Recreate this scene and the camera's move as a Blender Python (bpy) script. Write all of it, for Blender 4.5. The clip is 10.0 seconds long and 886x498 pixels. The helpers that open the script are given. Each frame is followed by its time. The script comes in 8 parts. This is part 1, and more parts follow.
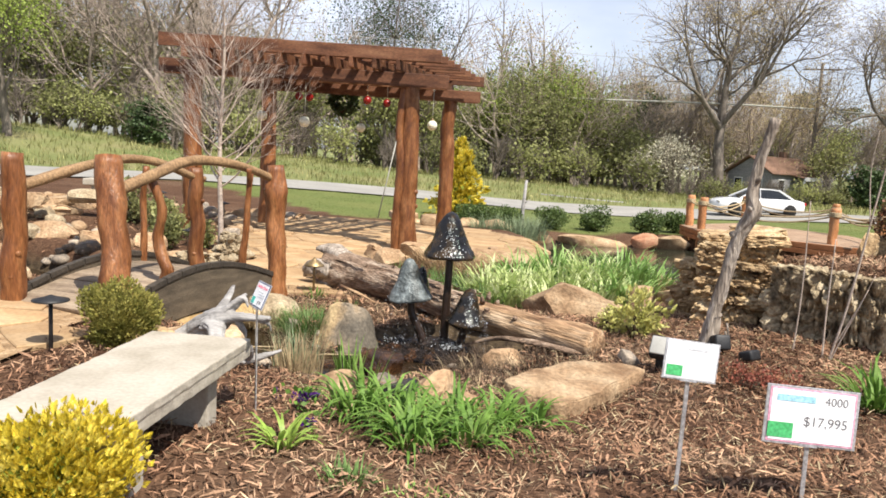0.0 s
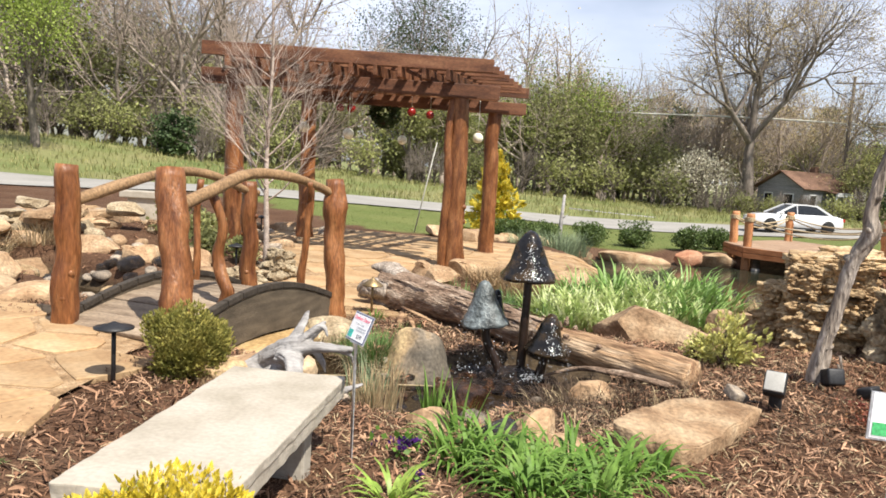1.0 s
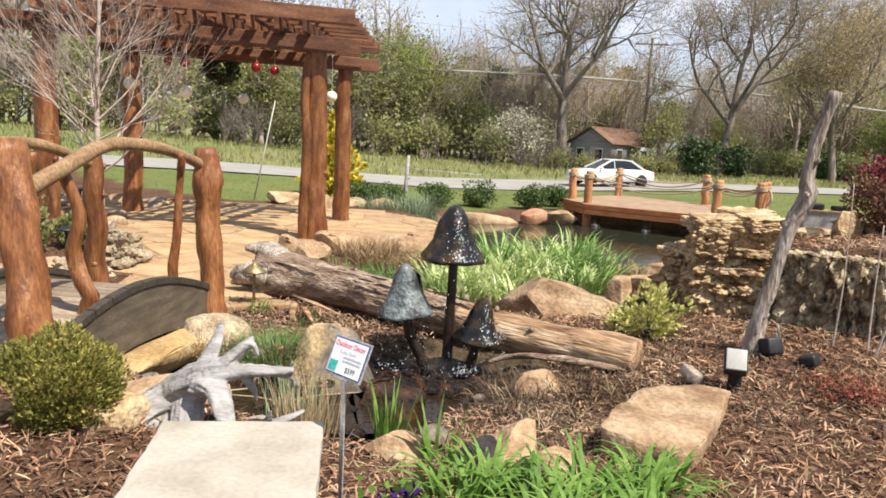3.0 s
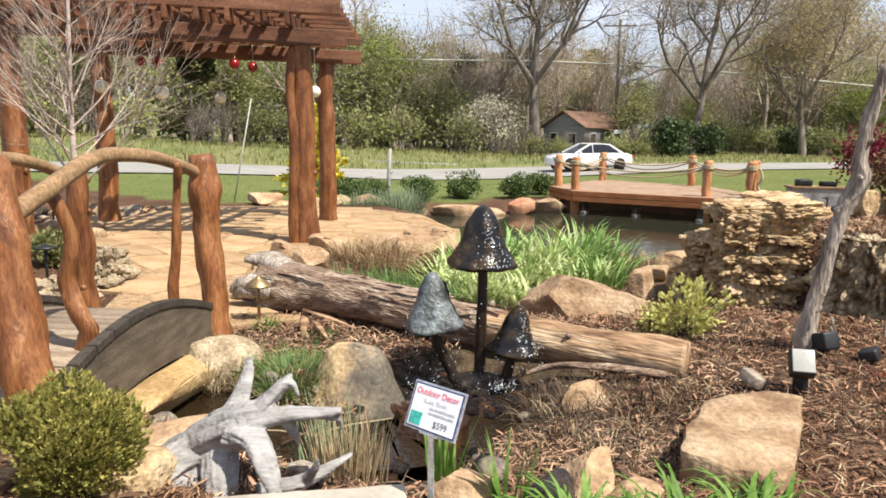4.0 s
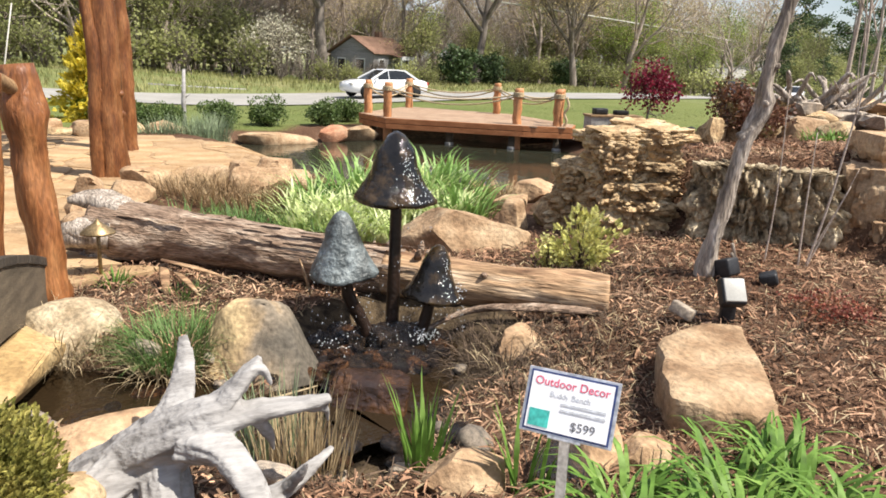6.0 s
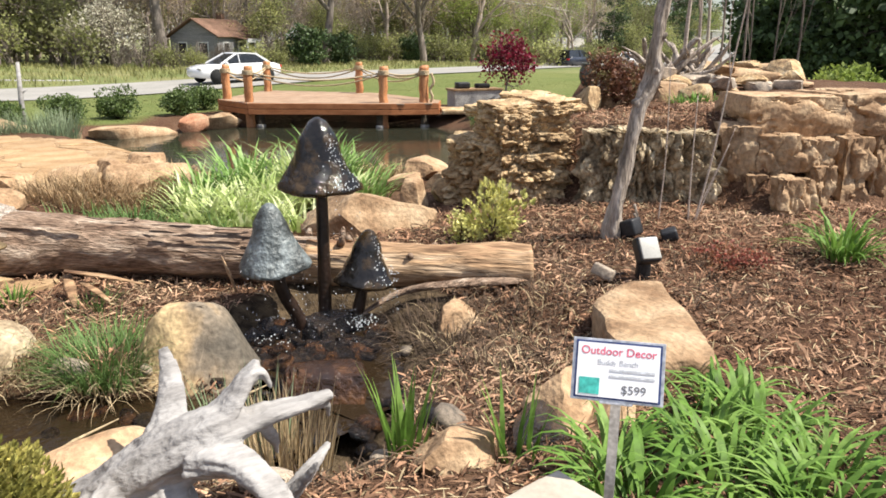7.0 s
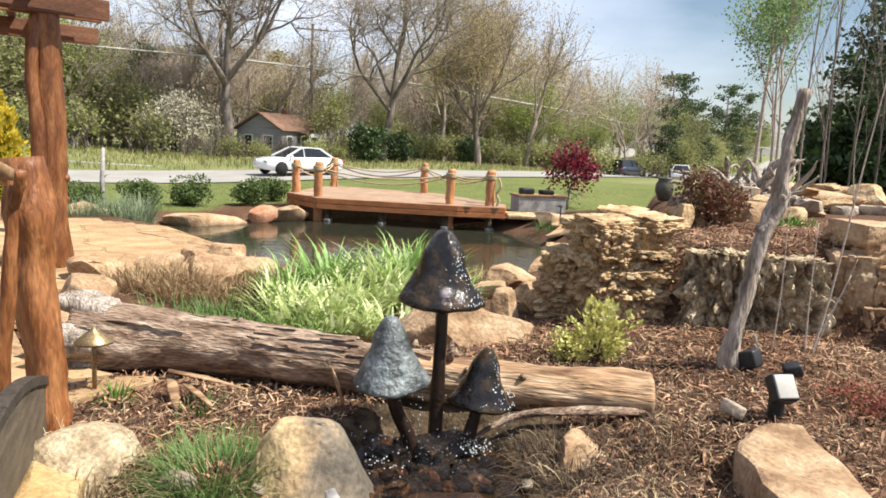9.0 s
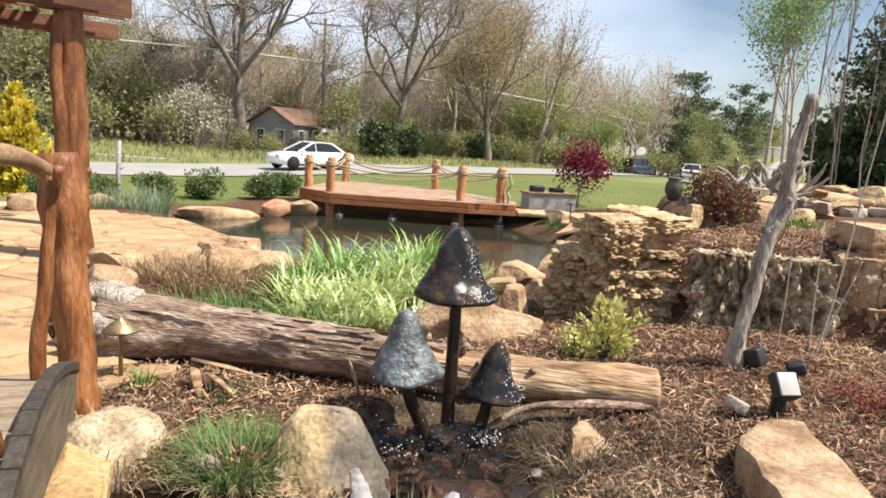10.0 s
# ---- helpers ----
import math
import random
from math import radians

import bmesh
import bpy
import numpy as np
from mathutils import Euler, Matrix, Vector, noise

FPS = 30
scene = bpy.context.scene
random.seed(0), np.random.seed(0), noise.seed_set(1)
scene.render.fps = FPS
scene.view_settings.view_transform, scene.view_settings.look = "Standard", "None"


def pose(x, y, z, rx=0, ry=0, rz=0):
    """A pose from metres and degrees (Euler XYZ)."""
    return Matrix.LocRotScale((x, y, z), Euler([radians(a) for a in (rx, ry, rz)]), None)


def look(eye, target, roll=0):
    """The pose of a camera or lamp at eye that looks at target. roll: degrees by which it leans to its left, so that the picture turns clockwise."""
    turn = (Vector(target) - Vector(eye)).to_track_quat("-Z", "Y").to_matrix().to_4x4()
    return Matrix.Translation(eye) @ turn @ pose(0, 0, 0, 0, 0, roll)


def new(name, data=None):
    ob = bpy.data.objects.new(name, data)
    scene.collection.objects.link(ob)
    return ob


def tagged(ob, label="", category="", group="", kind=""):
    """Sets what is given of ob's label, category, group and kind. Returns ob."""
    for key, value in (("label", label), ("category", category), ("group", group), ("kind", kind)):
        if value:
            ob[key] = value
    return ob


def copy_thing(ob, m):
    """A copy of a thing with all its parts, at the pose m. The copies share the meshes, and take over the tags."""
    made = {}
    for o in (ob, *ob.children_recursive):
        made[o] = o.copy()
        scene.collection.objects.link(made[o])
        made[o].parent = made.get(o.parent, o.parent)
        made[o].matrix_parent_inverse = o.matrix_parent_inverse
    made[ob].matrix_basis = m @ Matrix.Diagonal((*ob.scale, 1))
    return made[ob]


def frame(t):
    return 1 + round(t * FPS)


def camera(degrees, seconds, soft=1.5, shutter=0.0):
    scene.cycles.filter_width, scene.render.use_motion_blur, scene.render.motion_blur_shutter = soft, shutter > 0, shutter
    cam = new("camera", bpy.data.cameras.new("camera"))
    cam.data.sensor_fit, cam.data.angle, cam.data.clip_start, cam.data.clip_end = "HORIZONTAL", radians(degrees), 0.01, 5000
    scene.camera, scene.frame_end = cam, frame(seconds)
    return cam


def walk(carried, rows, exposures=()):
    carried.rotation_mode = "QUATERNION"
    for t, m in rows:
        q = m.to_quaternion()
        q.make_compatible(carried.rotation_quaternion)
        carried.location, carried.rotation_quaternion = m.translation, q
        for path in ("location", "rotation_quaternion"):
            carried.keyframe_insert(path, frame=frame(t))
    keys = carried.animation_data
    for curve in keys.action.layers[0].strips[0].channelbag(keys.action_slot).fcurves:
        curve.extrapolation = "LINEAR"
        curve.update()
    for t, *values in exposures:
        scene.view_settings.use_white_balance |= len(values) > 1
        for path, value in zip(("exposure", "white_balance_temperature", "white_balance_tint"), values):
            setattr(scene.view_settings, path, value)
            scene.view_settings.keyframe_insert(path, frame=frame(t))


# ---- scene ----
cam = camera(60.9, 10.0, soft=1.7)
PATH = [
    (0, (-0.061, 1.698, 2.345), (-0.212, 3.677, 2.098), 3.3),
    (0.5, (-0.401, 2.005, 2.336), (-0.682, 3.977, 2.157), 3.2),
    (1, (-0.729, 2.242, 2.319), (-0.925, 4.221, 2.103), 3.6),
    (1.5, (-1.141, 2.393, 2.337), (-1.121, 4.371, 2.043), 3.8),
    (2, (-1.31, 2.641, 2.347), (-1.304, 4.625, 2.093), 3.3),
    (2.5, (-1.436, 2.958, 2.348), (-1.405, 4.938, 2.066), 1.1),
    (3, (-1.678, 3.273, 2.337), (-1.382, 5.228, 2.04), 3.0),
    (3.2, (-1.789, 3.392, 2.363), (-1.398, 5.329, 2.057), 2.5),
    (4.3, (-2.125, 4.117, 2.367), (-1.748, 6.055, 2.042), -0.2),
    (4.5, (-2.204, 4.25, 2.307), (-1.705, 6.161, 1.995), 0.1),
    (5, (-2.476, 4.492, 2.307), (-1.704, 6.302, 1.95), 2.0),
    (5.2, (-2.543, 4.658, 2.263), (-1.755, 6.452, 1.864), 3.1),
    (6.3, (-2.84, 5.042, 2.247), (-1.85, 6.7, 1.728), 1.2),
    (6.5, (-2.921, 5.123, 2.245), (-1.857, 6.732, 1.717), 0.5),
    (7, (-3.164, 5.214, 2.261), (-1.957, 6.715, 1.723), 0.1),
    (7.5, (-3.201, 5.307, 2.251), (-2.099, 6.908, 1.777), 1.6),
    (8, (-3.196, 5.435, 2.269), (-2.273, 7.165, 1.874), 0.5),
    (8.5, (-3.254, 5.587, 2.281), (-2.293, 7.301, 1.906), 2.8),
    (9, (-3.458, 5.772, 2.329), (-2.308, 7.383, 2.041), 2.9),
    (9.5, (-3.597, 5.781, 2.346), (-2.424, 7.373, 2.047), 3.6),
    (10, (-3.595, 5.649, 2.36), (-2.465, 7.271, 2.06), 3.6),
]
walk(cam, [(t, look(eye, target, roll)) for t, eye, target, roll in PATH], [(0, 0.70), (2.5, 0.70), (5, 0.77), (7, 0.84), (10, 0.88)])

# ---- light ----
SUN_AZ, SUN_EL = (0.68, -0.733), radians(57)
world = bpy.data.worlds.new("sky")
scene.world = world
world.use_nodes = True
wn, wl = world.node_tree.nodes, world.node_tree.links
wn.clear()
w_out, w_bg, w_sky = wn.new("ShaderNodeOutputWorld"), wn.new("ShaderNodeBackground"), wn.new("ShaderNodeTexSky")
w_sky.sky_type, w_sky.sun_disc = "NISHITA", False
w_sky.sun_elevation, w_sky.sun_rotation = SUN_EL, math.atan2(SUN_AZ[0], SUN_AZ[1])
w_sky.dust_density, w_sky.air_density = 0.9, 1.0
w_tc, w_map, w_noise, w_ramp, w_mix = (wn.new("ShaderNode" + k) for k in ("TexCoord", "Mapping", "TexNoise", "ValToRGB", "MixRGB"))
w_map.inputs["Scale"].default_value = (1.0, 1.0, 3.2)
w_noise.inputs["Scale"].default_value, w_noise.inputs["Detail"].default_value = 1.7, 6.0
w_ramp.color_ramp.elements[0].position, w_ramp.color_ramp.elements[1].position = 0.36, 0.70
w_ramp.color_ramp.elements[1].color = (0.85, 0.85, 0.85, 1)
w_mix.inputs[2].default_value = (10.2, 10.9, 13.0, 1)
w_bg.inputs["Strength"].default_value = 0.066
wl.new(w_tc.outputs["Generated"], w_map.inputs[0])
wl.new(w_map.outputs[0], w_noise.inputs["Vector"])
wl.new(w_noise.outputs["Fac"], w_ramp.inputs[0])
wl.new(w_ramp.outputs[0], w_mix.inputs[0])
wl.new(w_sky.outputs[0], w_mix.inputs[1])
wl.new(w_mix.outputs[0], w_bg.inputs[0])
wl.new(w_bg.outputs[0], w_out.inputs[0])
sun = new("sun", bpy.data.lights.new("sun", "SUN"))
sun.data.energy, sun.data.angle, sun.data.color = 5.0, radians(0.6), (1.0, 0.94, 0.84)
sun.matrix_basis = look((SUN_AZ[0] * 40, SUN_AZ[1] * 40, 40 * math.tan(SUN_EL)), (0, 0, 0))
scene.view_settings.exposure = 0.76


# ---- materials ----
def mat(name, cols, scale=5.0, fine=60.0, rough=0.85, bump=0.5, dist=0.01, metal=0.0, stretch=(1, 1, 1), rand=0.0, island=0.0,
        spec=0.3, contrast=0.35, leaf=0.0, coat=0.0):
    """A surface with a broad colour variation, a fine grain and relief; rand varies it from object to object, island from piece to piece."""
    m = bpy.data.materials.new(name)
    m.use_nodes = True
    n, k = m.node_tree.nodes, m.node_tree.links
    b = n["Principled BSDF"]
    tc, mp, n1, n2, ramp = (n.new("ShaderNode" + q) for q in ("TexCoord", "Mapping", "TexNoise", "TexNoise", "ValToRGB"))
    mp.inputs["Scale"].default_value = stretch
    k.new(tc.outputs["Object"], mp.inputs[0])
    for q, s, d in ((n1, scale, 4.0), (n2, fine, 5.0)):
        k.new(mp.outputs[0], q.inputs["Vector"])
        q.inputs["Scale"].default_value, q.inputs["Detail"].default_value = s, d
    e = ramp.color_ramp.elements
    e[0].position, e[1].position = 0.3, 0.7
    e[0].color, e[1].color = (*cols[0], 1), (*cols[-1], 1)
    for i, c in enumerate(cols[1:-1]):
        x = e.new(0.3 + 0.4 * (i + 1) / (len(cols) - 1))
        x.color = (*c, 1)
    k.new(n1.outputs["Fac"], ramp.inputs[0])
    mr = n.new("ShaderNodeMapRange")
    mr.inputs["From Min"].default_value, mr.inputs["From Max"].default_value = 0.3, 0.7
    mr.inputs["To Min"].default_value, mr.inputs["To Max"].default_value = 1 - contrast, 1 + contrast
    k.new(n2.outputs["Fac"], mr.inputs["Value"])
    value = mr.outputs[0]
    for amount, node, socket in ((rand, "ShaderNodeObjectInfo", "Random"), (island, "ShaderNodeNewGeometry", "Random Per Island")):
        if amount:
            src, r2, mu = n.new(node), n.new("ShaderNodeMapRange"), n.new("ShaderNodeMath")
            r2.inputs["To Min"].default_value, r2.inputs["To Max"].default_value = 1 - amount, 1 + amount
            mu.operation = "MULTIPLY"
            k.new(src.outputs[socket], r2.inputs["Value"])
            k.new(value, mu.inputs[0])
            k.new(r2.outputs[0], mu.inputs[1])
            value = mu.outputs[0]
    hsv = n.new("ShaderNodeHueSaturation")
    k.new(ramp.outputs[0], hsv.inputs["Color"])
    k.new(value, hsv.inputs["Value"])
    k.new(hsv.outputs[0], b.inputs["Base Color"])
    b.inputs["Roughness"].default_value, b.inputs["Metallic"].default_value = rough, metal
    b.inputs["Specular IOR Level"].default_value, b.inputs["Coat Weight"].default_value = spec, coat
    if bump:
        bp = n.new("ShaderNodeBump")
        bp.inputs["Strength"].default_value, bp.inputs["Distance"].default_value = bump, dist
        k.new(n2.outputs["Fac"], bp.inputs["Height"])
        k.new(bp.outputs[0], b.inputs["Normal"])
    if leaf:
        tr, mx = n.new("ShaderNodeBsdfTranslucent"), n.new("ShaderNodeMixShader")
        mx.inputs[0].default_value = leaf
        k.new(hsv.outputs[0], tr.inputs[0])
        k.new(b.outputs[0], mx.inputs[1])
        k.new(tr.outputs[0], mx.inputs[2])
        k.new(mx.outputs[0], n["Material Output"].inputs[0])
    return m


def water_mat(name, tint, rough, ripple, size):
    m = bpy.data.materials.new(name)
    m.use_nodes = True
    n, k = m.node_tree.nodes, m.node_tree.links
    b = n["Principled BSDF"]
    b.inputs["Base Color"].default_value = (*tint, 1)
    b.inputs["Roughness"].default_value, b.inputs["IOR"].default_value = rough, 1.33
    b.inputs["Specular IOR Level"].default_value = 0.5
    tc, no, bp = n.new("ShaderNodeTexCoord"), n.new("ShaderNodeTexNoise"), n.new("ShaderNodeBump")
    no.inputs["Scale"].default_value, no.inputs["Detail"].default_value = size, 3.0
    bp.inputs["Strength"].default_value, bp.inputs["Distance"].default_value = ripple, 0.02
    k.new(tc.outputs["Object"], no.inputs["Vector"])
    k.new(no.outputs["Fac"], bp.inputs["Height"])
    k.new(bp.outputs[0], b.inputs["Normal"])
    return m


M = {
    "post": mat("stained_log", [(0.10, 0.033, 0.012), (0.205, 0.078, 0.027), (0.31, 0.14, 0.056)], 5, 30, 0.42, 0.8, 0.012, stretch=(2, 2, 0.4), spec=0.4, rand=0.15, contrast=0.36),
    "rail": mat("peeled_rail", [(0.18, 0.105, 0.05), (0.31, 0.195, 0.10)], 5, 40, 0.6, 0.4, spec=0.35),
    "beam": mat("stained_beam", [(0.075, 0.03, 0.016), (0.145, 0.06, 0.03), (0.21, 0.10, 0.052)], 3, 40, 0.6, 0.4, stretch=(0.4, 2, 2), rand=0.3),
    "plank": mat("bridge_plank", [(0.14, 0.10, 0.07), (0.24, 0.18, 0.125), (0.30, 0.235, 0.17)], 3, 50, 0.8, 0.5, stretch=(0.5, 3, 3), rand=0.18),
    "blackwood": mat("black_stained_board", [(0.06, 0.047, 0.033), (0.135, 0.105, 0.072)], 3, 40, 0.75, 0.5, stretch=(1, 1, 5)),
    "deck": mat("deck_board", [(0.26, 0.165, 0.105), (0.37, 0.26, 0.175)], 3, 50, 0.7, 0.3, rand=0.12),
    "fascia": mat("deck_fascia", [(0.28, 0.10, 0.035), (0.42, 0.17, 0.07)], 3, 40, 0.6, 0.4, stretch=(1, 1, 3)),
    "deckpost": mat("deck_post", [(0.36, 0.15, 0.06), (0.5, 0.24, 0.11)], 4, 40, 0.55, 0.4, stretch=(2, 2, 0.4), rand=0.1),
    "rope": mat("rope", [(0.35, 0.26, 0.15), (0.5, 0.4, 0.26)], 20, 120, 0.95, 0.6),
    "flag": mat("flagstone", [(0.27, 0.16, 0.08), (0.365, 0.24, 0.127), (0.42, 0.30, 0.177)], 1.8, 22, 0.9, 0.5, 0.01, rand=0.16, contrast=0.17),
    "sand": mat("sandstone", [(0.22, 0.13, 0.07), (0.36, 0.24, 0.14), (0.46, 0.34, 0.215)], 3.5, 26, 0.92, 0.9, 0.02, rand=0.16, contrast=0.28),
    "lime": mat("weathered_limestone", [(0.16, 0.10, 0.055), (0.35, 0.235, 0.125), (0.46, 0.33, 0.185), (0.5, 0.40, 0.265)], 4, 26, 0.95, 1.0, 0.03, rand=0.12, contrast=0.35),
    "weep": mat("weeping_limestone", [(0.05, 0.038, 0.025), (0.22, 0.165, 0.10), (0.40, 0.32, 0.205), (0.5, 0.42, 0.30)], 6, 26, 0.9, 1.0, 0.03, contrast=0.45),
    "yellowstone": mat("yellow_sandstone", [(0.29, 0.18, 0.075), (0.39, 0.26, 0.115), (0.45, 0.33, 0.17)], 3, 26, 0.92, 0.8, 0.02, contrast=0.25),
    "pale": mat("pale_limestone", [(0.19, 0.14, 0.085), (0.31, 0.245, 0.16), (0.41, 0.345, 0.24)], 6, 34, 0.95, 0.9, 0.015, rand=0.12, contrast=0.42),
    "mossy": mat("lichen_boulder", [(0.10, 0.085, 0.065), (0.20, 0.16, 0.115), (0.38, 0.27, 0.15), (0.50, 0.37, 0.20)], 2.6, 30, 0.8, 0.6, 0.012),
    "wetrock": mat("wet_rock", [(0.006, 0.005, 0.004), (0.02, 0.014, 0.01), (0.06, 0.038, 0.022)], 8, 60, 0.05, 1.0, 0.02, spec=0.9, rand=0.3),
    "river": mat("river_stone", [(0.12, 0.105, 0.09), (0.27, 0.22, 0.17), (0.38, 0.31, 0.235)], 6, 40, 0.8, 0.6, rand=0.4),
    "bark": mat("dead_log_bark", [(0.10, 0.06, 0.04), (0.245, 0.17, 0.12), (0.42, 0.335, 0.26)], 7, 40, 0.9, 1.0, 0.03, stretch=(0.35, 1.6, 1.6), contrast=0.55),
    "barewood": mat("log_bare_wood", [(0.13, 0.065, 0.035), (0.36, 0.23, 0.13), (0.47, 0.36, 0.25)], 5, 26, 0.85, 1.0, 0.025, stretch=(0.18, 1.6, 1.6), contrast=0.45),
    "drift": mat("driftwood", [(0.20, 0.188, 0.178), (0.30, 0.285, 0.272), (0.37, 0.355, 0.342)], 4, 20, 0.85, 0.8, 0.010, stretch=(0.7, 3.0, 3.0), contrast=0.16),
    "snag": mat("grey_snag", [(0.15, 0.12, 0.095), (0.33, 0.275, 0.225), (0.45, 0.39, 0.335)], 6, 26, 0.85, 1.0, 0.03, stretch=(2, 2, 0.35), contrast=0.45),
    "bench": mat("cast_bench", [(0.29, 0.255, 0.20), (0.375, 0.335, 0.275), (0.425, 0.385, 0.325)], 3.0, 40, 0.9, 0.4, 0.006, contrast=0.10),
    "bronze": mat("wet_bronze", [(0.004, 0.003, 0.0025), (0.010, 0.008, 0.006), (0.06, 0.036, 0.014)], 7, 36, 0.08, 1.0, 0.008, spec=0.5),
    "verdigris": mat("verdigris_bronze", [(0.02, 0.022, 0.021), (0.10, 0.115, 0.115), (0.24, 0.275, 0.28)], 6, 30, 0.46, 1.0, 0.018, metal=0.1, spec=0.5),
    "stem": mat("black_stem", [(0.012, 0.008, 0.006), (0.035, 0.02, 0.014)], 8, 40, 0.3, 0.5, spec=0.5),
    "black": mat("black_metal", [(0.012, 0.012, 0.013), (0.022, 0.022, 0.024)], 8, 60, 0.5, 0.2, spec=0.4),
    "brass": mat("aged_brass", [(0.20, 0.14, 0.07), (0.32, 0.23, 0.12)], 8, 60, 0.45, 0.2, metal=0.7),
    "alu": mat("aluminium", [(0.48, 0.48, 0.49), (0.6, 0.6, 0.62)], 8, 60, 0.4, 0.1, metal=0.6),
    "rust": mat("rusty_stake", [(0.07, 0.045, 0.035), (0.13, 0.085, 0.06)], 12, 60, 0.7, 0.3),
    "white": mat("white_card", [(0.78, 0.78, 0.79), (0.82, 0.82, 0.83)], 4, 60, 0.5, 0.0, contrast=0.02),
    "navy": mat("navy_print", [(0.03, 0.05, 0.14), (0.04, 0.06, 0.17)], 4, 60, 0.5, 0.0),
    "pink": mat("red_print", [(0.62, 0.06, 0.13), (0.66, 0.08, 0.16)], 4, 60, 0.5, 0.0),
    "pinkline": mat("pink_border", [(0.66, 0.32, 0.42), (0.7, 0.36, 0.46)], 4, 60, 0.5, 0.0),
    "teal": mat("teal_print", [(0.05, 0.38, 0.33), (0.07, 0.44, 0.38)], 4, 60, 0.5, 0.0),
    "green": mat("green_print", [(0.06, 0.36, 0.12), (0.08, 0.42, 0.16)], 4, 60, 0.5, 0.0),
    "blueprint": mat("pale_blue_print", [(0.30, 0.55, 0.68), (0.34, 0.6, 0.72)], 4, 60, 0.5, 0.0),
    "grey": mat("grey_print", [(0.13, 0.13, 0.14), (0.16, 0.16, 0.17)], 4, 60, 0.5, 0.0),
    "palegrey": mat("pale_grey_print", [(0.5, 0.52, 0.55), (0.55, 0.57, 0.6)], 4, 60, 0.5, 0.0),
    "lens": mat("frosted_lens", [(0.36, 0.35, 0.32), (0.43, 0.42, 0.39)], 6, 60, 0.25, 0.1, contrast=0.06),
    "globe": mat("cream_globe", [(0.72, 0.70, 0.55), (0.78, 0.76, 0.62)], 6, 60, 0.4, 0.1),
    "red": mat("red_glass", [(0.19, 0.008, 0.008), (0.27, 0.016, 0.012)], 6, 60, 0.25, 0.1, spec=0.5),
    "cord": mat("pale_cord", [(0.5, 0.5, 0.42), (0.6, 0.6, 0.5)], 6, 60, 0.8, 0.0),
    "wire": mat("weathered_cable", [(0.42, 0.41, 0.36), (0.5, 0.49, 0.44)], 6, 60, 0.7, 0.0),
    "mulchchip": mat("mulch_chip", [(0.095, 0.046, 0.026), (0.225, 0.124, 0.074), (0.385, 0.25, 0.16)], 1.2, 40, 0.95, 0.3, island=0.8),
    "redstone": mat("red_sandstone", [(0.24, 0.10, 0.055), (0.38, 0.19, 0.11), (0.44, 0.27, 0.17)], 3.5, 26, 0.92, 0.8, 0.02, contrast=0.25),
    "splash_glints": mat("white_splash_and_glint", [(0.75, 0.78, 0.8), (0.85, 0.87, 0.88)], 6, 60, 0.1, 0.0, contrast=0.02, spec=0.8),
    "straw": mat("dry_straw", [(0.34, 0.25, 0.14), (0.50, 0.40, 0.25)], 2, 40, 0.9, 0.0, island=0.35, leaf=0.2),
    "sedge": mat("dead_sedge", [(0.26, 0.165, 0.085), (0.44, 0.325, 0.19)], 3, 40, 0.9, 0.0, island=0.4, leaf=0.2),
    "deadtwig": mat("dead_twig", [(0.032, 0.021, 0.014), (0.125, 0.085, 0.056)], 4, 40, 0.9, 0.0, island=0.6),
    "amber": mat("amber_wet_rock", [(0.015, 0.007, 0.003), (0.045, 0.02, 0.008), (0.11, 0.05, 0.018)], 6, 30, 0.10, 0.9, 0.02, spec=0.7),
    "lawn": mat("lawn_blade", [(0.12, 0.14, 0.04), (0.19, 0.20, 0.075)], 0.4, 20, 0.6, 0.0, island=0.3, leaf=0.25),
    "lily": mat("daylily_leaf", [(0.07, 0.15, 0.02), (0.125, 0.225, 0.04), (0.21, 0.315, 0.08)], 3, 20, 0.55, 0.0, island=0.4, leaf=0.3, spec=0.25),
    "lime_leaf": mat("lime_strap_leaf", [(0.22, 0.34, 0.05), (0.36, 0.48, 0.11)], 3, 20, 0.45, 0.0, island=0.25, leaf=0.3, spec=0.4),
    "iris": mat("iris_leaf", [(0.15, 0.27, 0.06), (0.28, 0.42, 0.13)], 3, 20, 0.5, 0.0, island=0.3, leaf=0.3, spec=0.4),
    "varieg": mat("variegated_iris_leaf", [(0.27, 0.38, 0.10), (0.46, 0.53, 0.22), (0.64, 0.66, 0.40)], 4, 20, 0.5, 0.0, island=0.35, leaf=0.3, spec=0.35),
    "grasstuft": mat("tuft_grass", [(0.08, 0.16, 0.035), (0.15, 0.24, 0.075)], 3, 20, 0.6, 0.0, island=0.35, leaf=0.3),
    "reed": mat("bluegreen_reed", [(0.15, 0.21, 0.11), (0.27, 0.32, 0.19)], 3, 20, 0.6, 0.0, island=0.3, leaf=0.2),
    "fieldgrass": mat("field_grass_blade", [(0.18, 0.20, 0.06), (0.34, 0.31, 0.14)], 0.3, 20, 0.7, 0.0, island=0.35, leaf=0.3),
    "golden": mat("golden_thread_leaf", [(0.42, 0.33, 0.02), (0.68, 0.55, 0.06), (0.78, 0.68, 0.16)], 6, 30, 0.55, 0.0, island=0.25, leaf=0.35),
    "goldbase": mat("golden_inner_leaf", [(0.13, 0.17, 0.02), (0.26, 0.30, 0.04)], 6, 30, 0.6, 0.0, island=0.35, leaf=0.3),
